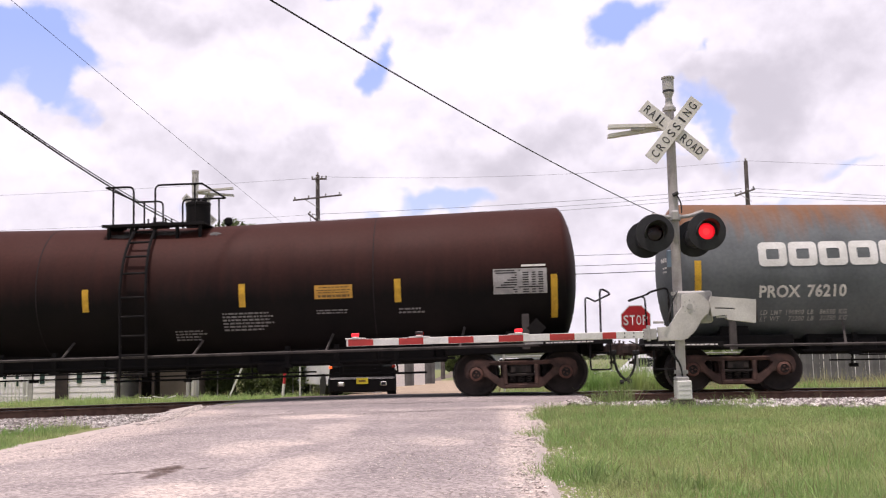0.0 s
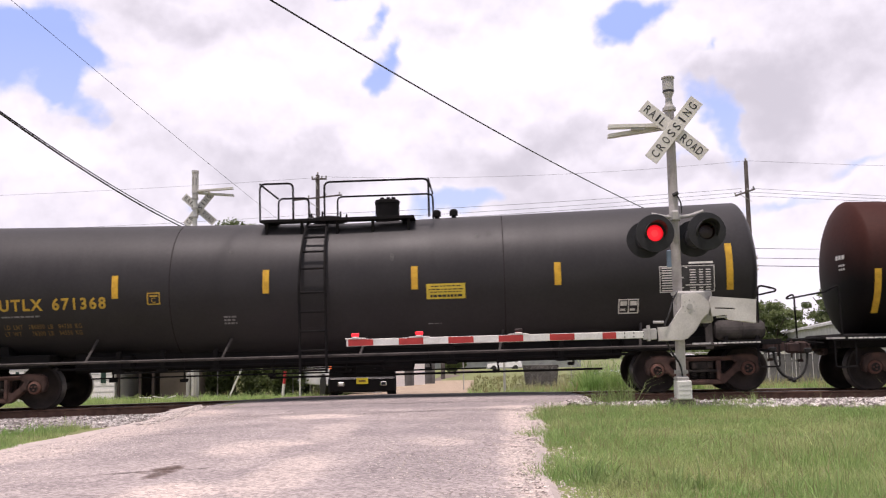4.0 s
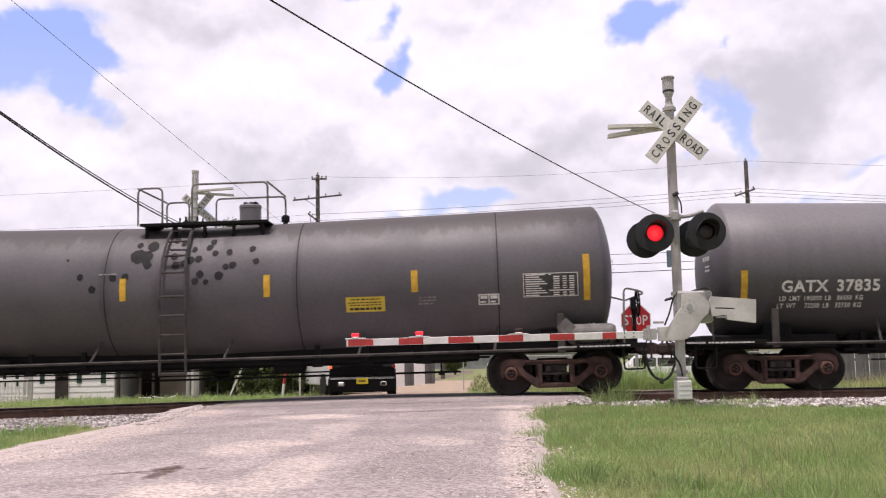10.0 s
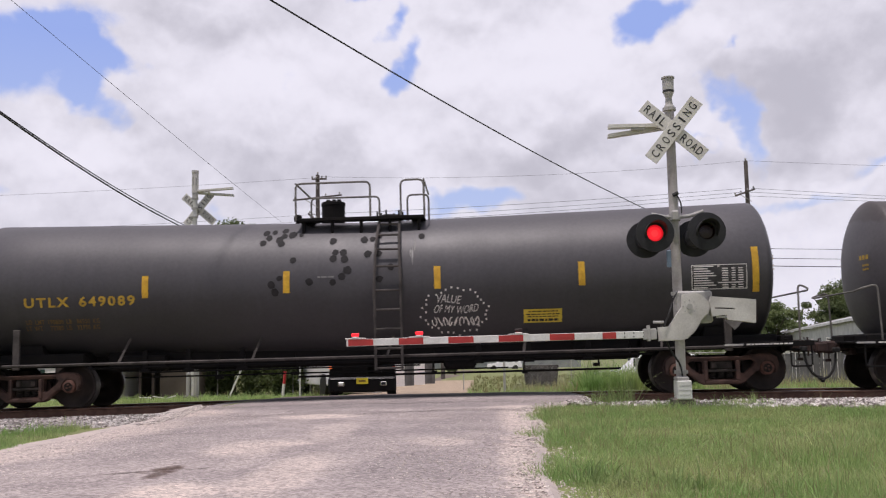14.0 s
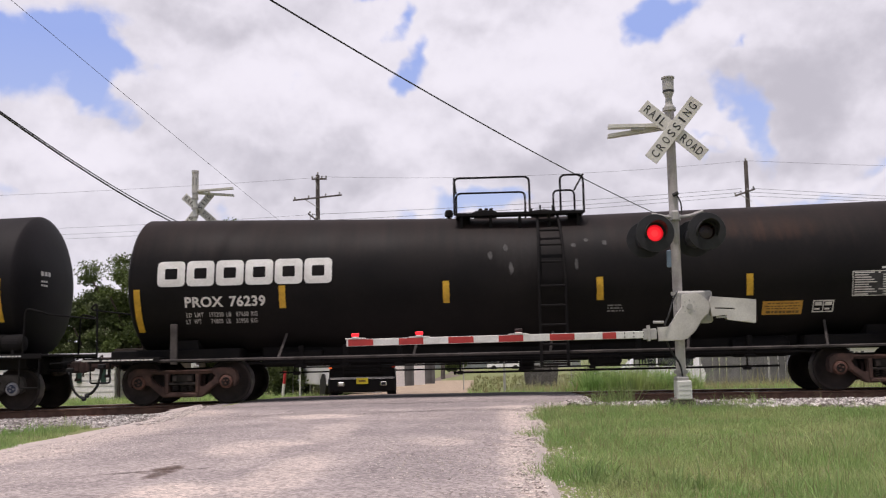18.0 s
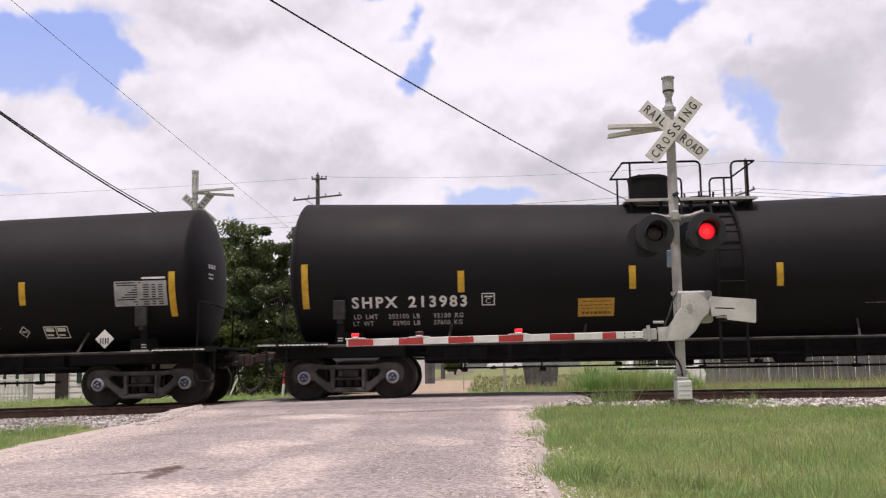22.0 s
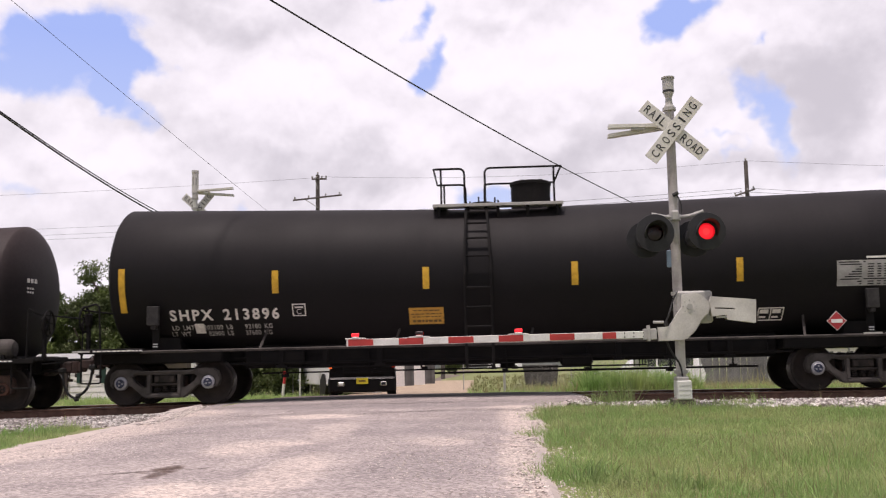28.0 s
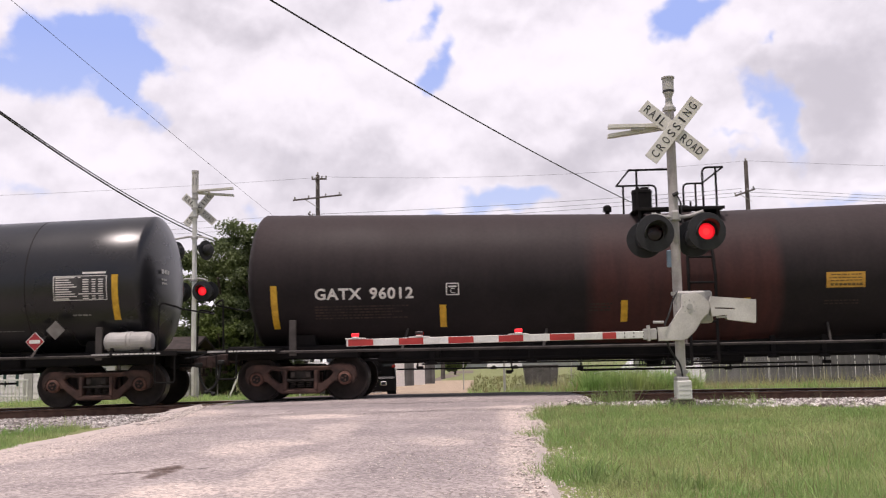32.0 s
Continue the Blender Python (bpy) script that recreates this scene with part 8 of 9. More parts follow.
marker = thing("marker_post", "red and white leaning marker post", "marker post", pose(-6.95, 13.2, -0.62, 0, 6, 0))
bm = bmesh.new()
rod(bm, (0, 0, 0), (0, 0, 0.62), 0.05, 10)
part("white_foot", bm, M["white"], marker)
bm = bmesh.new()
rod(bm, (0, 0, 0.62), (0, 0, 1.05), 0.05, 10)
part("red_top", bm, M["stop_red"], marker)
for x, y, lean, h in ((-8.1, 10.2, 24, 1.35), (-6.4, 13.6, 0, 1.1)):
    bm = bmesh.new()
    rod(bm, (0, 0, -0.1), (0, 0, h), 0.03, 8)
    single("guy_guard", bm, M["white"], "thin pale guard pipe in the grass", "post", pose(x, y, ground_z(x, y), 0, lean, 0))


def house(name, label, x0, x1, y0, y1, z0, eave, ridge, wall, roof, axis="x", windows=(), ov=0.35):
    h = thing(name, label, "building")
    bm = bmesh.new()
    box(bm, x0, x1, y0, y1, z0, eave)
    part("wall", bm, wall, h)
    bm = bmesh.new()
    ym = (y0 + y1) / 2
    for s, ya, yb in ((-1, y0 - ov, ym), (1, y1 + ov, ym)):
        vs = [bm.verts.new(q) for q in ((x0 - ov, ya, eave - 0.1), (x1 + ov, ya, eave - 0.1), (x1 + ov, yb, ridge), (x0 - ov, yb, ridge), (x0 - ov, ya, eave + 0.02), (x1 + ov, ya, eave + 0.02), (x1 + ov, yb, ridge + 0.12), (x0 - ov, yb, ridge + 0.12))]
        for f in ((0, 1, 2, 3), (4, 5, 6, 7), (0, 1, 5, 4), (2, 3, 7, 6), (0, 3, 7, 4), (1, 2, 6, 5)):
            bm.faces.new([vs[i] for i in f])
    part("roof", bm, roof, h)
    for xa, xb, za, zb in windows:
        bm = bmesh.new()
        box(bm, xa - 0.06, xb + 0.06, y0 - 0.03, y0 + 0.02, za - 0.06, zb + 0.06, 0.01)
        w = part("window", bm, M["white"], h)
        bm = bmesh.new()
        box(bm, xa, xb, y0 - 0.034, y0 - 0.031, za, zb)
        part("pane", bm, M["glass"], w)
    return h


lap = house("white_house", "low white clapboard house behind the track", -27, -13.9, 16, 24, -1.0, 0.85, 1.15, M["siding"], M["metal_roof"], windows=((-18.05, -17.78, 0.03, 0.56), (-15.1, -14.55, 0.28, 0.64), (-20, -19, 0.0, 0.56)), ov=0.08)
for xa, xb, za, zb in ((-18.2, -18.09, 0.02, 0.56), (-17.72, -17.6, 0.02, 0.56), (-16.78, -16.6, 0.1, 0.64), (-15.36, -15.17, 0.1, 0.64), (-14.43, -14.24, 0.08, 0.64)):
    bm = bmesh.new()
    box(bm, xa, xb, 15.93, 15.962, za, zb, 0.004)
    part("shutter", bm, M["shutter"], lap, "dark green window shutter")
# shade of a recess put into a flat dark panel on the wall
bm = bmesh.new()
box(bm, -16.15, -15.68, 15.85, 15.95, -0.95, 0.84, 0.01)
part("porch_door", bm, M["dark_wood"], lap, "dark brown panel standing in for a recess in the house front")
bm = bmesh.new()
box(bm, -17.4, -17.05, 15.92, 15.96, -0.85, 0.6, 0.01)
part("side_door", bm, M["galv"], lap, "pale grey panelled door")
for k in range(7):
    bm = bmesh.new()
    box(bm, -26.98, -13.92, 15.965, 15.998, -0.9 + k * 0.22, -0.69 + k * 0.22)
    for v in bm.verts:
        if v.co.z < -0.9 + k * 0.22 + 0.05 and v.co.y < 15.98:
            v.co.y -= 0.015
    part("clapboard", bm, M["siding"], lap)
porch = thing("porch_railing", "white porch railing with upright pickets", "railing")
for z in (-0.35, 0.25):
    bm = bmesh.new()
    box(bm, -18.6, -16.6, 14.6, 14.66, z, z + 0.06, 0.005)
    part("rail", bm, M["white"], porch)
for k in range(14):
    bm = bmesh.new()
    box(bm, -18.55 + k * 0.145, -18.51 + k * 0.145, 14.61, 14.65, -0.95, 0.26)
    part("picket", bm, M["white"], porch)
house("tan_shed", "tan shed wall behind the far signal", -12.35, -11.3, 16.5, 19, -1.0, 1.3, 1.7, M["tan"], M["dark_wood"])
# made-up carport: its dark boards stand in for the shade in this gap
lean = thing("carport", "dark timber carport standing in for the shaded gap between the house and the shed", "carport")
bm = bmesh.new()
box(bm, -13.85, -12.4, 18.6, 18.7, -1.0, 1.3, 0.01)
part("back_wall", bm, M["dark_wood"], lean)
bm = bmesh.new()
box(bm, -13.9, -12.36, 15.9, 18.8, 1.25, 1.37, 0.01)
part("roof", bm, M["dark_wood"], lean)
for x in (-13.78, -12.95, -12.45):
    bm = bmesh.new()
    box(bm, x - 0.05, x + 0.05, 16.0, 16.1, -1.0, 1.26, 0.008)
    part("post", bm, M["dark_wood"], lean)
for x, y, a in ((-11.6, 14.1, 20), (-11.1, 14.0, -25), (-11.9, 13.6, 8)):
    bm = bmesh.new()
    box(bm, -0.2, 0.2, -0.035, 0.035, 0, 0.03, 0.004)
    single("loose_plank", bm, M["siding"], "short pale plank lying in the grass", "plank", pose(x, y, ground_z(x, y) + 0.1, 0, a * 0.5, a), group="loose planks by the shed")

fence = thing("board_fence", "weathered grey board fence behind the far grass", "fence")
bm = bmesh.new()
box(bm, -0.075, 0.075, -0.012, 0.012, 0, 1.75, 0.004)
BOARD = mesh_of("board", bm, M["board"])
for k in range(78):
    x = 10.2 + k * 0.16
    piece("board", BOARD, fence, pose(x, 25.5 + rngf.uniform(-0.01, 0.01), -1.05 + rngf.uniform(-0.05, 0.05), 0, rngf.uniform(-1, 1), 0))
for z in (-0.6, 0.3):
    bm = bmesh.new()
    box(bm, 10.1, 22.7, 25.52, 25.58, z, z + 0.09, 0.005)
    part("fence_rail", bm, M["board"], fence)

shed = thing("metal_building", "long grey metal building with a pale roof", "building", Matrix.LocRotScale((30, 50, -1.0), Euler((0, 0, radians(79))), None))
bm = bmesh.new()
box(bm, 0, 85, -14, 0, 0, 4.4)
part("wall", bm, M["metal_wall"], shed)
bm = bmesh.new()
for ya, yb, za, zb in ((0.6, -7, 4.35, 6.0), (-14.6, -7, 4.35, 6.0)):
    vs = [bm.verts.new(q) for q in ((-0.5, ya, za), (85.5, ya, za), (85.5, yb, zb), (-0.5, yb, zb), (-0.5, ya, za + 0.25), (85.5, ya, za + 0.25), (85.5, yb, zb + 0.2), (-0.5, yb, zb + 0.2))]
    for f in ((0, 1, 2, 3), (4, 5, 6, 7), (0, 1, 5, 4), (2, 3, 7, 6), (0, 3, 7, 4), (1, 2, 6, 5)):
        bm.faces.new([vs[i] for i in f])
part("roof", bm, M["metal_roof"], shed)
for k in range(14):
    bm = bmesh.new()
    box(bm, 3 + k * 6, 5.2 + k * 6, 0.01, 0.05, 1.6, 3.2)
    part("wall_panel", bm, M["siding"] if k % 3 else M["glass"], shed)
low = thing("low_white_wall", "long low white building with a small sign", "building")
bm = bmesh.new()
box(bm, 17, 40, 33, 40, -1.1, 0.95)
part("wall", bm, M["siding"], low)
for k in range(9):
    bm = bmesh.new()
    box(bm, 17.4 + k * 2.4, 17.5 + k * 2.4, 32.95, 32.99, -1.05, 0.9)
    part("wall_rib", bm, M["metal_wall"], low)
bm = bmesh.new()
box(bm, 16.8, 40.2, 32.8, 40.2, 0.95, 1.1, 0.02)
part("roof", bm, M["metal_roof"], low)
far_b = thing("far_white_building", "distant pale building across the field", "building")
bm = bmesh.new()
box(bm, -14, 14, 118, 126, -1.2, 1.15)
part("wall", bm, M["metal_wall"], far_b)
bm = bmesh.new()
box(bm, -14.4, 14.4, 117.6, 126.4, 1.15, 1.6, 0.05)
part("roof", bm, M["metal_roof"], far_b)
drums = thing("dumpster", "dark steel bin standing in the field", "bin", pose(3.2, 33, -1.05))
bm = bmesh.new()
prism(bm, [(-0.8, 0.1), (0.8, 0.1), (0.95, 1.35), (-0.95, 1.35)], [], -0.6, 0.6)
part("box", bm, M["truck_grey"], drums)
for k in (-0.5, 0.5):
    bm = bmesh.new()
    box(bm, k - 0.05, k + 0.05, -0.66, 0.66, 0, 1.3, 0.01)
    part("rib", bm, M["truck_grey"], drums)
for x, y, w, mat in ((-4.52, 30.0, 0.50, "siding"), (-4.14, 31.5, 0.51, "board"), (-3.77, 33.5, 0.60, "siding"), (-3.35, 36.5, 0.60, "board")):
    bm = bmesh.new()
    box(bm, 0, w, -0.05, 0.05, -0.12, 1.85, 0.01)
    for k in range(int(w / 0.14)):
        box(bm, k * 0.14 + 0.01, k * 0.14 + 0.13, -0.065, -0.045, -0.1, 1.83)
    single("site_hoarding", bm, M[mat], "white board hoarding standing by the lane" if mat == "siding" else "weathered grey board hoarding standing by the lane", "hoarding", pose(x, y, -1.05, 0, 0, 4), group="hoardings by the lane")
bm = bmesh.new()
lane = []
for k in range(40):
    y = 17 + k * 2.2
    lane.append((bm.verts.new((-3.3 - 0.01 * k, y, ground_z(-2, y) + 0.02)), bm.verts.new((-0.65 - 0.01 * k, y, ground_z(0, y) + 0.02))))
for (a, b), (c, d) in zip(lane, lane[1:]):
    bm.faces.new((a, b, d, c))
single("sandy_lane", bm, M["sand"], "brown dirt lane running on beyond the crossing", "lane", kind="structure")
# ---- grass, stones and trees ----
def blades(name, count, region, height, width, mat, label, seed, bend=0.5, where=None, clump=0.0, tuft=0):
    """Many single blades as one sheet of stuff; region: x0, x1, y0, y1; tuft: blades that spring from one root."""
    r = np.random.RandomState(seed)
    x0, x1, y0, y1 = region
    x, y = r.uniform(x0, x1, count), r.uniform(y0, y1, count)
    grow = np.ones(count)
    if tuft:
        root = np.arange(count) // tuft
        x, y = x[root], y[root]
        grow = np.exp(r.normal(0, 0.32, count))[root]
    if clump:
        c = np.sin(x * 2.3 + 1.7 * np.sin(y * 1.3)) * np.sin(y * 2.9 + 1.3 * np.sin(x * 1.9))
        keep = r.uniform(-1.2, 1.0, count) < c * clump + (1 - clump)
        x, y, grow = x[keep], y[keep], grow[keep]
    if where is not None:
        keep = np.array([where(a, b) for a, b in zip(x, y)])
        x, y, grow = x[keep], y[keep], grow[keep]
    cx, cy = x, y
    if tuft:
        x, y = x + r.normal(0, 0.035, len(x)), y + r.normal(0, 0.035, len(y))
    n = len(x)
    z = np.array([ground_z(a, b) for a, b in zip(x, y)]) - 0.01
    patch = 0.75 + 0.35 * np.sin(x * 1.1 + 2 * np.sin(y * 0.7)) * np.sin(y * 1.4)
    h = height * r.uniform(0.45, 1.25, n) * patch * grow
    w = width * r.uniform(0.6, 1.3, n)
    a, lean = r.uniform(0, 2 * np.pi, n), r.uniform(0.05, bend, n)
    if tuft:
        a = np.arctan2(y - cy, x - cx) + r.normal(0, 0.5, n)
    dx, dy = np.cos(a), np.sin(a)
    f = r.uniform(0, 2 * np.pi, n)
    sx, sy = np.cos(f) * w / 2, np.sin(f) * w / 2
    v = np.zeros((n, 5, 3))
    for i, (t, side) in enumerate(((0, -1), (0, 1), (0.55, -0.8), (0.55, 0.8), (1, 0))):
        v[:, i, 0] = x + side * sx + dx * h * lean * t * t
        v[:, i, 1] = y + side * sy + dy * h * lean * t * t
        v[:, i, 2] = z + h * t * (1 - 0.35 * lean * t)
    base = (np.arange(n) * 5)[:, None]
    quads = np.concatenate([base + np.array([0, 1, 3, 2])], 1)
    tris = base + np.array([2, 3, 4])
    me = bpy.data.meshes.new(name)
    me.vertices.add(n * 5)
    me.vertices.foreach_set("co", v.ravel())
    loops = np.concatenate([quads, tris], 1).ravel()
    me.loops.add(len(loops))
    me.loops.foreach_set("vertex_index", loops.astype(np.int32))
    me.polygons.add(n * 2)
    starts = (np.arange(n) * 7)[:, None] + np.array([0, 4])
    me.polygons.foreach_set("loop_start", starts.ravel().astype(np.int32))
    me.update(calc_edges=True)
    me.materials.append(mat)
    return tagged(new(name, me), label, "grass", kind="stuff")


def off_road(x, y):
    l, r_ = road_edges(y)
    return x < l - 0.02 or x > r_ + 0.02


def verge(x, y):
    l, r_ = road_edges(y)
    e = r_ + 0.22 + 0.16 * math.sin(y * 2.1) + 0.1 * math.sin(y * 5.3)
    return x > e - 0.25 and y < -3.7 - 0.85 * smooth(1.5, 2.6, x) - 1.0 * smooth(2.6, 4.2, x) + 0.2 * math.sin(x * 1.7) + 0.12 * math.sin(x * 4.1)


def left_verge(x, y):
    l, r_ = road_edges(y)
    return x < -4.82 - 0.172 * (y + 10.9) - 0.06 * math.sin(y * 3) and y < -6.85 + 1.05 * (x + 5.49) + 0.08 * math.sin(x * 5)


NEAR = (0.3, 9.5, -17.0, -4.2)
blades("grass", 230000, NEAR, 0.115, 0.0055, M["grass"], "lush green roadside grass", 1, 1.0, verge, 0, 14)
blades("grass", 60000, NEAR, 0.09, 0.006, M["pale_grass"], "short yellowish grass near the road", 11, 1.1, lambda x, y: verge(x, y) and noise.noise((x * 0.9, y * 0.6, 3)) + 0.5 * noise.noise((x * 2.6, y * 2.0, 8)) + 0.42 - 0.2 * max(0, x - 1.4) > 0.05, 0, 10)
blades("grass", 36000, NEAR, 0.18, 0.0065, M["grass"], "taller tufts of green roadside grass", 2, 1.2, lambda x, y: verge(x, y) and noise.noise((x * 0.8, y * 0.8, 21)) > 0.05, 0.3, 18)
blades("grass", 22000, NEAR, 0.17, 0.005, M["dry_grass"], "straw-coloured blades among the grass", 3, 0.9, verge, 0.7, 5)
blades("grass", 60000, (-12, -4.6, -15.0, -4.8), 0.11, 0.009, M["grass"], "short green grass beside the gravel", 4, 0.8, left_verge, 0, 8)
blades("grass", 80000, (-26, 26, 3.3, 17.0), 0.2, 0.014, M["grass"], "green grass across the track", 5, 0.9, off_road, 0.4, 9)
blades("grass", 24000, (1.5, 26, 3.6, 20.0), 0.42, 0.014, M["dry_grass"], "tall dry grass across the track", 6, 0.8, off_road, 0.5, 7)
blades("grass", 50000, (-30, 45, 17, 60.0), 0.32, 0.03, M["field_grass"], "rough dull grass of the field", 7, 0.7, off_road, 0.3, 6)


def weeds(x, y, w, d, h, n, seed, mat, label, wide=0.022):
    """A clump of tall weeds."""
    blades("weed_clump", n, (x - w, x + w, y - d, y + d), h, wide, mat, label, seed, 1.1, lambda a, b: ((a - x) / w) ** 2 + ((b - y) / d) ** 2 < 1, 0, 12)


weeds(3.95, 4.6, 1.6, 0.9, 0.6, 8000, 31, M["grass"], "dense clump of tall green weeds behind the rail", 0.018)
weeds(3.8, 5.4, 1.3, 0.9, 0.58, 2600, 32, M["weed_green"], "dense clump of tall green weeds behind the rail", 0.018)
weeds(2.3, -3.3, 0.5, 0.4, 0.42, 380, 33, M["grass"], "tuft of weeds at the edge of the ballast", 0.012)
weeds(2.5, -3.2, 0.3, 0.3, 0.55, 40, 50, M["weed_green"], "tall thin stalks of weed by the ballast", 0.011)
weeds(4.3, -4.4, 0.5, 0.4, 0.24, 350, 34, M["grass"], "small tuft of weeds by the signal", 0.012)
weeds(5.3, -2.2, 0.5, 0.4, 0.34, 160, 35, M["dry_grass"], "dry weeds leaning over the ballast", 0.012)
weeds(6.6, -2.0, 0.4, 0.3, 0.34, 110, 36, M["dry_grass"], "dry weeds leaning over the ballast", 0.012)
weeds(7.9, -2.1, 0.4, 0.3, 0.3, 90, 37, M["dry_grass"], "dry weeds leaning over the ballast", 0.012)
weeds(0.82, -13.75, 0.28, 0.3, 0.2, 230, 38, M["grass"], "coarse weeds in the verge", 0.012)
weeds(1.22, -14.0, 0.25, 0.35, 0.19, 210, 39, M["grass"], "coarse weeds in the verge", 0.012)
weeds(0.80, -12.9, 0.2, 0.35, 0.16, 130, 40, M["grass"], "coarse weeds in the verge", 0.011)
weeds(2.85, -5.45, 0.35, 0.2, 0.17, 160, 46, M["grass"], "weeds round the signal's foot", 0.010)
weeds(3.5, -5.3, 0.35, 0.2, 0.14, 130, 47, M["grass"], "weeds round the signal's foot", 0.010)
weeds(2.6, -2.4, 0.5, 0.4, 0.34, 150, 48, M["weed_green"], "tall weeds at the edge of the ballast", 0.014)


def stones(name, count, inside, region, zf, size, label, seed, mat="stone", flat=1.0):
    r = np.random.RandomState(seed)
    x0, x1, y0, y1 = region
    verts, faces = [], []
    cube = [(-1, -1, -1), (1, -1, -1), (1, 1, -1), (-1, 1, -1), (-1, -1, 1), (1, -1, 1), (1, 1, 1), (-1, 1, 1)]
    quads = [(0, 3, 2, 1), (4, 5, 6, 7), (0, 1, 5, 4), (1, 2, 6, 5), (2, 3, 7, 6), (3, 0, 4, 7)]
    k = 0
    for _ in range(count):
        x, y = r.uniform(x0, x1), r.uniform(y0, y1)
        if not inside(x, y):
            continue
        s = size * r.uniform(0.5, 1.3)
        m = Euler(tuple(r.uniform(0, 6.28, 3))).to_matrix()
        o = Vector((x, y, zf(x, y) + s * 0.35 * flat))
        for q in cube:
            w = m @ Vector([c * s * r.uniform(0.45, 0.95) for c in q])
            w.z *= flat
            verts.append(o + w)
        faces += [tuple(k + i for i in q) for q in quads]
        k += 8
    me = bpy.data.meshes.new(name)
    me.from_pydata(verts, [], faces)
    me.materials.append(M[mat])
    return tagged(new(name, me), label, "gravel", kind="stuff")


stones("ballast_stones", 22000, lambda x, y: x > road_edges(y)[1] - 0.1 and not verge(x, y - 0.25) and abs(abs(y) - 0.75) > 0.09, (1.5, 14, -6.4, -0.95), lambda x, y: max(bed_z(x, y), ground_z(x, y) + 0.005), 0.034, "loose pale ballast stones beside the rail", 41)
stones("ballast_stones", 15000, lambda x, y: x < road_edges(y)[0] + 0.1 and abs(abs(y) - 0.75) > 0.09, (-16, -4.9, -3.6, -0.95), bed_z, 0.04, "loose pale ballast stones beside the rail", 42, "stone_dull")


def gravel_left(x, y):
    l, r_ = road_edges(y)
    return x < l + 0.12 and not left_verge(x, y) and (y > -6.9 or x < -4.9 - 0.172 * (y + 10.9))


stones("gravel", 14000, gravel_left, (-12, -4.6, -10.5, -3.4), lambda x, y: ground_z(x, y), 0.03, "pale gravel spread beside the road", 43)
def loose(x, y):
    l, r_ = road_edges(y)
    return road_z(y) + 0.002 if l < x < r_ else max(ground_z(x, y), road_z(y) - 0.06)


def near_edge(k, wide):
    """Thins out to both sides of the road's left or right edge."""
    rr = random.Random(60 + k)
    return lambda x, y: abs(x - road_edges(y)[k]) < wide * rr.random() ** 1.6


stones("gravel", 30000, near_edge(1, 0.38), (0.0, 2.3, -17, -2.6), loose, 0.0115, "fine pale gravel along the road's broken edge", 44, "pebble", 0.45)
stones("gravel", 12000, lambda x, y: road_edges(y)[0] + 0.2 < x < road_edges(y)[1] - 0.2, (-4.9, 0.4, -16, -4.5), lambda x, y: road_z(y) + 0.012, 0.0072, "loose grit scattered over the asphalt", 49, "pebble", 0.4)
stones("gravel", 30000, near_edge(0, 0.3), (-6.4, -4.0, -7.2, -2.4), loose, 0.017, "pale gravel spilling over the road's edge", 45, "pebble", 0.5)
def margin(k, inner, outer, label):
    """A ragged strip of sand along the road's left or right edge."""
    bm = bmesh.new()
    rows = []
    side = -1 if k == 0 else 1
    for i in range(150):
        y = -17 + i * 0.1
        e = road_edges(y)[k]
        out = outer * (0.75 + 0.5 * noise.noise((y * 1.3, 4 + k, 0)) + 0.25 * noise.noise((y * 5, 4, k)))
        zs = (road_z(y) - 0.02, road_z(y) + 0.012, road_z(y) - 0.012, road_z(y) - 0.05) if k == 0 else (road_z(y) - 0.02, road_z(y) + 0.006, road_z(y) - 0.03, road_z(y) - 0.09)
        fade = 1 - 0.9 * smooth(-6.0, -4.2, y) if k == 0 else 1.0
        rows.append([bm.verts.new((e + side * q, y, z)) for q, z in zip((-inner * fade, 0.0, out * 0.5, out), zs)])
    for a, b in zip(rows, rows[1:]):
        for j in range(3):
            bm.faces.new((a[j], a[j + 1], b[j + 1], b[j]))
    single("sandy_margin", bm, M["sand_edge"], label, "sand", kind="structure")


margin(1, 0.12, 0.18, "sandy margin between the asphalt and the grass")
margin(0, 0.3, 0.55, "sandy margin between the asphalt and the gravel")
gm = grid_mesh("gravel_apron", list(np.arange(-15, -4.7, 0.3)), list(np.arange(-11.0, -3.3, 0.3)), lambda x, y: ground_z(x, y) + 0.012 * (1 if gravel_left(x, y) else -4), M["patch"])
tagged(new("gravel_apron", gm), "pale gravel apron between the road and the rails", "gravel", kind="structure")


def leaf_mesh(name, centres, sizes, rs, mat):
    """Single leaves at those places, each a folded diamond turned at random."""
    n = len(centres)
    u = rs.normal(0, 1, (n, 3))
    u /= np.linalg.norm(u, axis=1)[:, None]
    w = np.cross(u, rs.normal(0, 1, (n, 3)))
    w /= np.linalg.norm(w, axis=1)[:, None] + 1e-6
    k = np.cross(u, w)
    s = sizes[:, None]
    v = np.stack([centres - u * s, centres - w * s * 0.5 + k * s * 0.15, centres + u * s, centres + w * s * 0.5 + k * s * 0.15], 1)
    me = bpy.data.meshes.new(name)
    me.vertices.add(n * 4)
    me.vertices.foreach_set("co", v.ravel())
    me.loops.add(n * 4)
    me.loops.foreach_set("vertex_index", np.arange(n * 4, dtype=np.int32))
    me.polygons.add(n)
    me.polygons.foreach_set("loop_start", np.arange(n, dtype=np.int32) * 4)
    me.update(calc_edges=True)
    me.materials.append(mat)
    return me


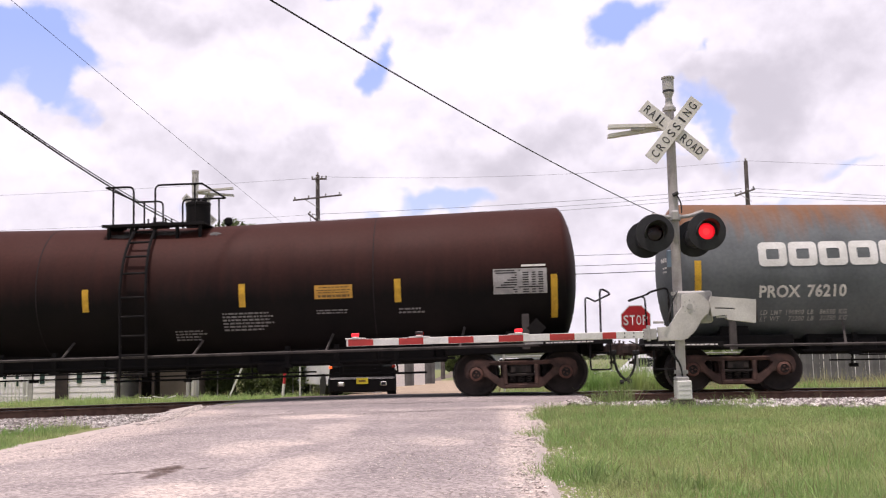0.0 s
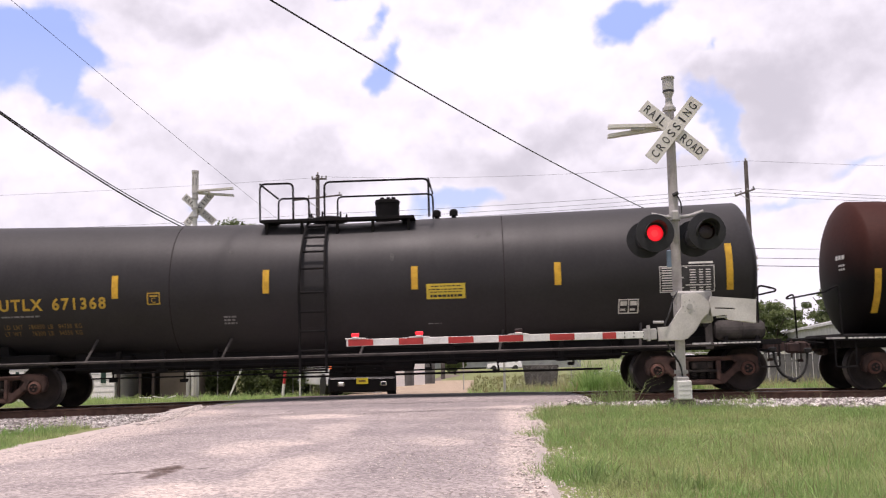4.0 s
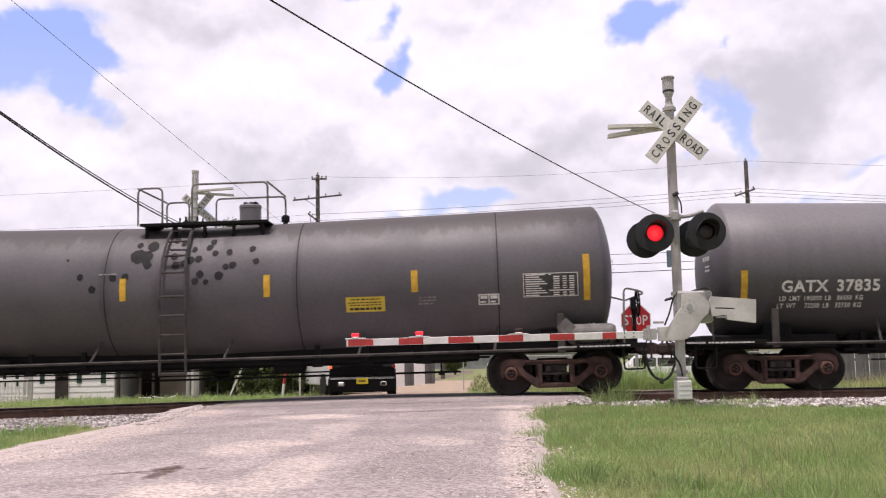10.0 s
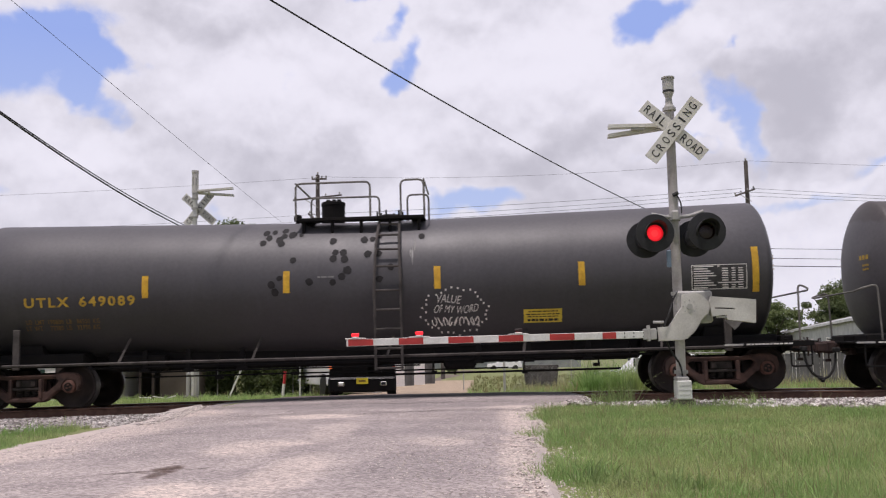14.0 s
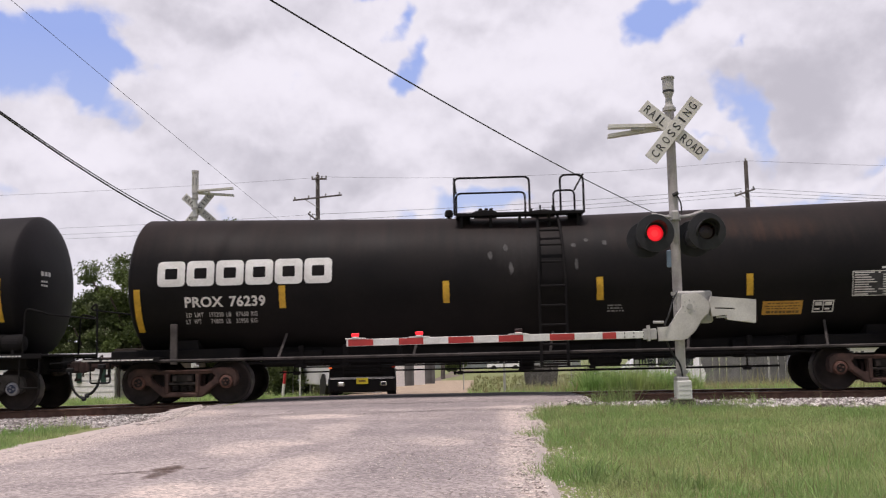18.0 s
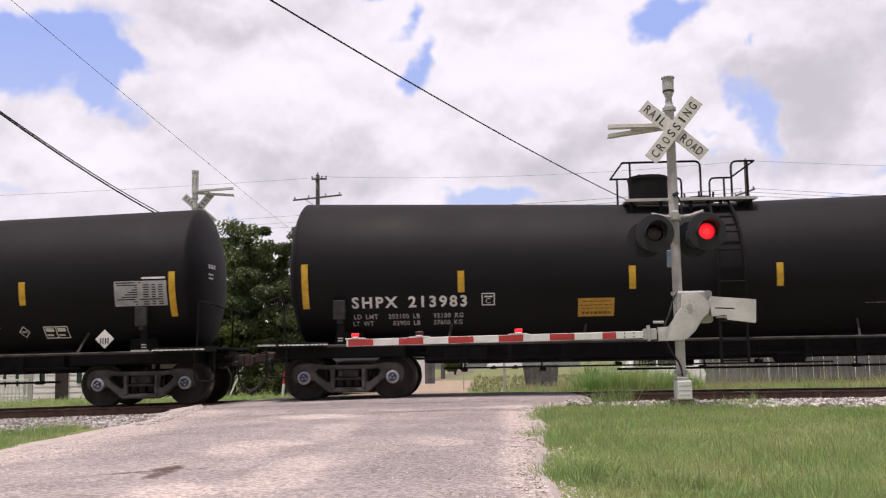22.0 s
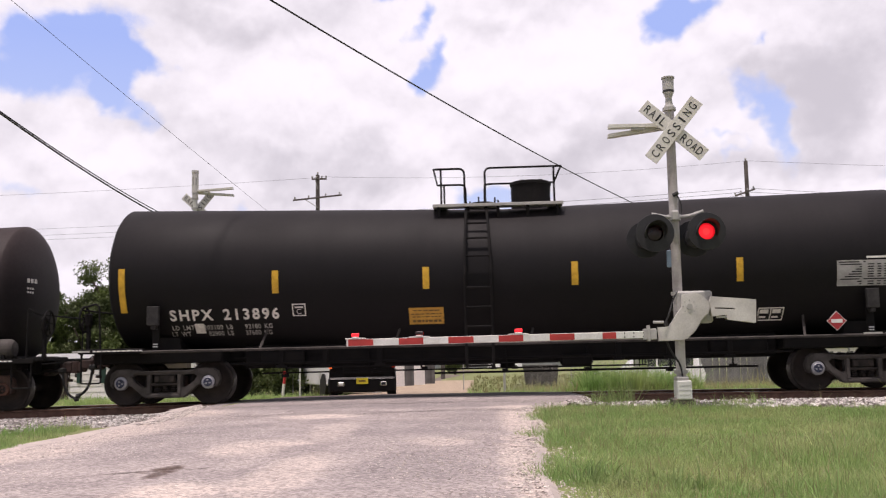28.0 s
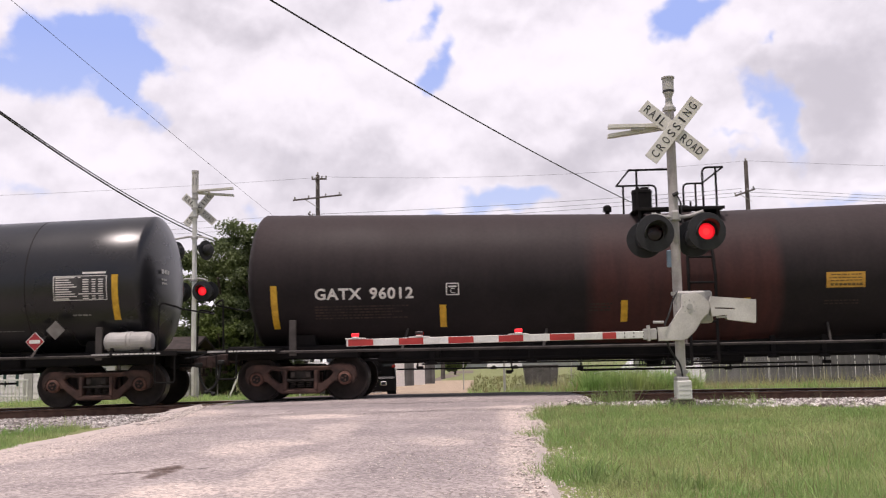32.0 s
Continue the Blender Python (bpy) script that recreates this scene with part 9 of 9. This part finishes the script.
def tree(x, y, base, height, spread, seed, label, mat, n=5200, leaf=0.22, low=0.25):
    """A trunk that forks into limbs, with a crown of leaf clumps."""
    r = random.Random(seed)
    t = thing("tree", label, "tree", pose(x, y, base), group="trees beyond the track")
    bm = bmesh.new()
    fork = height * (low + 0.08)
    pipe(bm, [(0, 0, -0.3), (0.05, 0, fork * 0.5), (0.1 * r.uniform(-1, 1), 0.1, fork)], 0.035 * height, 8)
    tips = []
    for k in range(8):
        a = 2 * math.pi * k / 8 + r.uniform(-0.3, 0.3)
        ex = Vector((math.cos(a) * spread * r.uniform(0.4, 0.8), math.sin(a) * spread * r.uniform(0.4, 0.8), height * r.uniform(0.5, 0.76)))
        mid = Vector((ex.x * 0.35, ex.y * 0.35, fork + (ex.z - fork) * 0.55))
        pts = rounded([(0, 0, fork * 0.9), mid, ex], height * 0.2)
        for i, (p0, p1) in enumerate(zip(pts, pts[1:])):
            f = 1 - i / len(pts)
            rod(bm, p0, p1, 0.018 * height * f + 0.02, 6, 0.018 * height * (f - 1 / len(pts)) + 0.02)
        tips += [mid, ex, (mid + ex) / 2]
    part("trunk", bm, M["bark"], t)
    rs = np.random.RandomState(seed)
    clumps = []
    while len(clumps) < 95:
        q = rs.uniform(-1, 1, 3)
        d = np.linalg.norm(q)
        if 0.35 < d < 1.0:
            lobes = 0.78 + 0.34 * noise.noise((q[0] * 2.2 + seed, q[1] * 2.2, q[2] * 2.2))
            clumps.append((q[0] * spread * lobes, q[1] * spread * lobes, height * (low + (1 - low) * (0.5 + 0.5 * q[2] * lobes)), rs.uniform(0.4, 1.1) * spread * 0.23))
    cl = np.array(clumps)[np.arange(n) % len(clumps)]
    p = rs.normal(0, 1, (n, 3))
    p *= (cl[:, 3] * rs.uniform(0.25, 1.1, n) / (np.linalg.norm(p, axis=1) + 1e-6))[:, None]
    p[:, 2] *= 0.65
    me = leaf_mesh("crown", cl[:, :3] + p, leaf * rs.uniform(0.5, 1.4, n), rs, mat)
    piece("crown", me, t)
    return t


OAK, LIGHT = M["leaf"], M["leaf_light"]
for x, y, h, s, seed, mat, n, low in (
        (-11.0, 21.5, 7.4, 3.3, 1, OAK, 10000, 0.03), (-8.45, 19.8, 6.8, 2.6, 2, OAK, 9500, 0.03), (-9.5, 38, 7.2, 2.6, 3, OAK, 7000, 0.1), (-17.4, 28, 6.9, 3.4, 4, LIGHT, 8000, 0.02), (-22, 26, 5.4, 2.6, 5, LIGHT, 5200, 0.04), (-19.4, 27.4, 4.9, 2.7, 16, OAK, 6500, 0.02),
        (-7.3, 62, 6.0, 2.8, 6, OAK, 6500, 0.06), (-10.6, 56, 7.4, 3.6, 7, OAK, 5200, 0.1), (-10.8, 20, 3.6, 1.8, 8, LIGHT, 4200, 0.03), (-8.4, 19.5, 2.8, 1.5, 9, OAK, 3600, 0.02), (-27, 34, 7.0, 3.6, 10, OAK, 5200, 0.1),
        (52, 120, 11.5, 7, 11, OAK, 3600, 0.05), (62, 118, 10.5, 7, 12, OAK, 3600, 0.05), (42, 122, 9, 6, 13, OAK, 3200, 0.05), (72, 112, 10, 7, 14, OAK, 3200, 0.05), (-2.6, 72, 2.2, 1.6, 15, OAK, 2600, 0.05)):
    tree(x, y, ground_z(x, y) - 0.1, h + 1.0, s, seed, "leafy dark green oak beyond the track" if mat is OAK else "lighter green leafy tree beyond the track", mat, n * 7, 0.07 if y < 70 else 0.2, low)


def shrub(x, y, r, h, seed, label, mat, n=5200, leaf=0.06):
    """A low bush: bare stems and a loose dome of leaves."""
    t = thing("shrub", label, "shrub", pose(x, y, ground_z(x, y)), group="shrubs beyond the track")
    rs = np.random.RandomState(seed)
    bm = bmesh.new()
    for k in range(9):
        a = 2 * math.pi * k / 9
        rod(bm, (0, 0, -0.1), (r * 0.6 * math.cos(a), r * 0.6 * math.sin(a), h * 0.7), 0.015, 5)
    part("stems", bm, M["bark"], t)
    q = rs.normal(0, 1, (n, 3))
    q /= np.linalg.norm(q, axis=1)[:, None] + 1e-6
    f = rs.uniform(0.3, 1.15, n) * np.array([0.7 + 0.7 * noise.noise((a * 2.6 + seed, b * 2.6, c * 2.6)) for a, b, c in q])
    o = np.stack([q[:, 0] * r * f, q[:, 1] * r * f, np.maximum(0.02, h * (0.42 + 0.58 * q[:, 2] * f))], 1)
    me = leaf_mesh("foliage", o, leaf * rs.uniform(0.5, 1.5, n), rs, mat)
    piece("foliage", me, t)


shrub(-11.0, 19.5, 1.0, 1.8, 2, "dark leafy shrub beside the white house", OAK)
shrub(-8.0, 18.6, 1.1, 1.9, 3, "green shrub behind the far signal", OAK)
shrub(-9.4, 19.4, 1.1, 1.9, 4, "green shrub behind the far signal", OAK)
shrub(-8.2, 24.0, 1.1, 1.9, 5, "green shrub by the fence", OAK)
shrub(-13.0, 20.4, 0.9, 2.4, 8, "dark shrub against the shed", OAK)
# the far edge of the woods
rs_ = np.random.RandomState(77)
verts, faces = [], []
for i in range(16000):
    a = rs_.uniform(-1.0, 1.0)
    d = rs_.uniform(330, 420)
    o = Vector((d * math.sin(a), d * math.cos(a) - 20, -2 + rs_.uniform(0, 1) ** 0.7 * (4.2 + 2.6 * noise.noise((a * 22, 0, 1)))))
    m = Euler(tuple(rs_.uniform(0, 6.28, 3))).to_matrix()
    s = rs_.uniform(0.8, 1.9)
    k = len(verts)
    verts += [o + m @ Vector(q) for q in ((-s, 0, 0), (0, -s * 0.6, 0), (s, 0, 0), (0, s * 0.6, 0))]
    faces.append((k, k + 1, k + 2, k + 3))
me = bpy.data.meshes.new("far_woods")
me.from_pydata(verts, [], faces)
me.materials.append(OAK)
tagged(new("far_woods", me), "low dark line of distant woods", "woods", kind="stuff")

# crack lines
def road_top(px, py):
    l, r = road_edges(py)
    u = (px - l) / (r - l)
    z = road_z(py) + 0.018 * (1 - (2 * u - 1) ** 2) + 0.008 * noise.noise((px * 0.8, py * 0.8, 0))
    return z + (track_z(px) * (1 - smooth(1.8, 3.5, abs(py))) if abs(py) < 3.5 else 0.0)


def crack(x0, y0, x1, y1, wide, seed):
    """A wandering crack in the asphalt, wider here and there."""
    bm, r = bmesh.new(), random.Random(seed)
    d = Vector((x1 - x0, y1 - y0, 0))
    n = max(8, int(d.length / 0.07))
    side = Vector((-d.y, d.x, 0)).normalized()
    rows = []
    for i in range(n + 1):
        p = Vector((x0, y0, 0)) + d * (i / n) + side * (0.16 * noise.noise((i * 0.11, seed, 0)) + 0.05 * noise.noise((i * 0.5, seed, 4)))
        w = wide * r.uniform(0.3, 1.5) * (1 if 0 < i < n else 0.2)
        rows.append([bm.verts.new((q.x, q.y, road_top(q.x, q.y) + 0.004)) for q in (p - side * w, p + side * w)])
    for a, b in zip(rows, rows[1:]):
        bm.faces.new((a[0], b[0], b[1], a[1]))
    part("crack", bm, M["crack"], road)


for k, row in enumerate(((-1.9, -5.9, -0.2, -4.7, 0.022), (-0.2, -4.7, 0.95, -5.2, 0.025), (0.0, -11.05, 0.6, -11.35, 0.012), (-3.6, -6.0, -2.9, -5.1, 0.022), (-3.2, -13.3, -2.2, -12.7, 0.010), (-4.3, -9.4, -3.1, -9.0, 0.012), (-0.1, -9.2, 0.55, -9.0, 0.012), (-1.6, -7.4, -0.4, -7.1, 0.012), (-4.9, -2.9, 0.9, -2.7, 0.03))):
    crack(*row, k)
def motions():
    """The train rolls to the right and its wheels turn with it; the lamps flash; the clouds drift."""
    walk(clouds, [(t, pose(0, -20.5, 0, 0, 0, 1.9 - 3.7 * t / 32)) for t in (0, 16, 32)])
    for lens, first, place in FLASHERS:
        walk(lens, flash_rows(first, place))
    times = [k * 0.5 for k in range(65)] + [28.4, 28.6, 28.7]
    times.sort()
    for spec in CARS:
        rows = []
        for t in times:
            x = spec["mid"] + travel(t)
            za, zb = track_z(x - spec["tc"] / 2), track_z(x + spec["tc"] / 2)
            rows.append((t, pose(x, 0, (za + zb) / 2, 0, -math.degrees(math.atan2(zb - za, spec["tc"])), 0)))
        walk(spec["object"], rows)
        for k, (ws, x0) in enumerate(spec["wheels"]):
            start = 137.0 * k
            walk(ws, [(i / 10, pose(x0, 0, WHEEL_R, 0, start + math.degrees(travel(i / 10) / WHEEL_R), 0)) for i in range(321)])


motions()
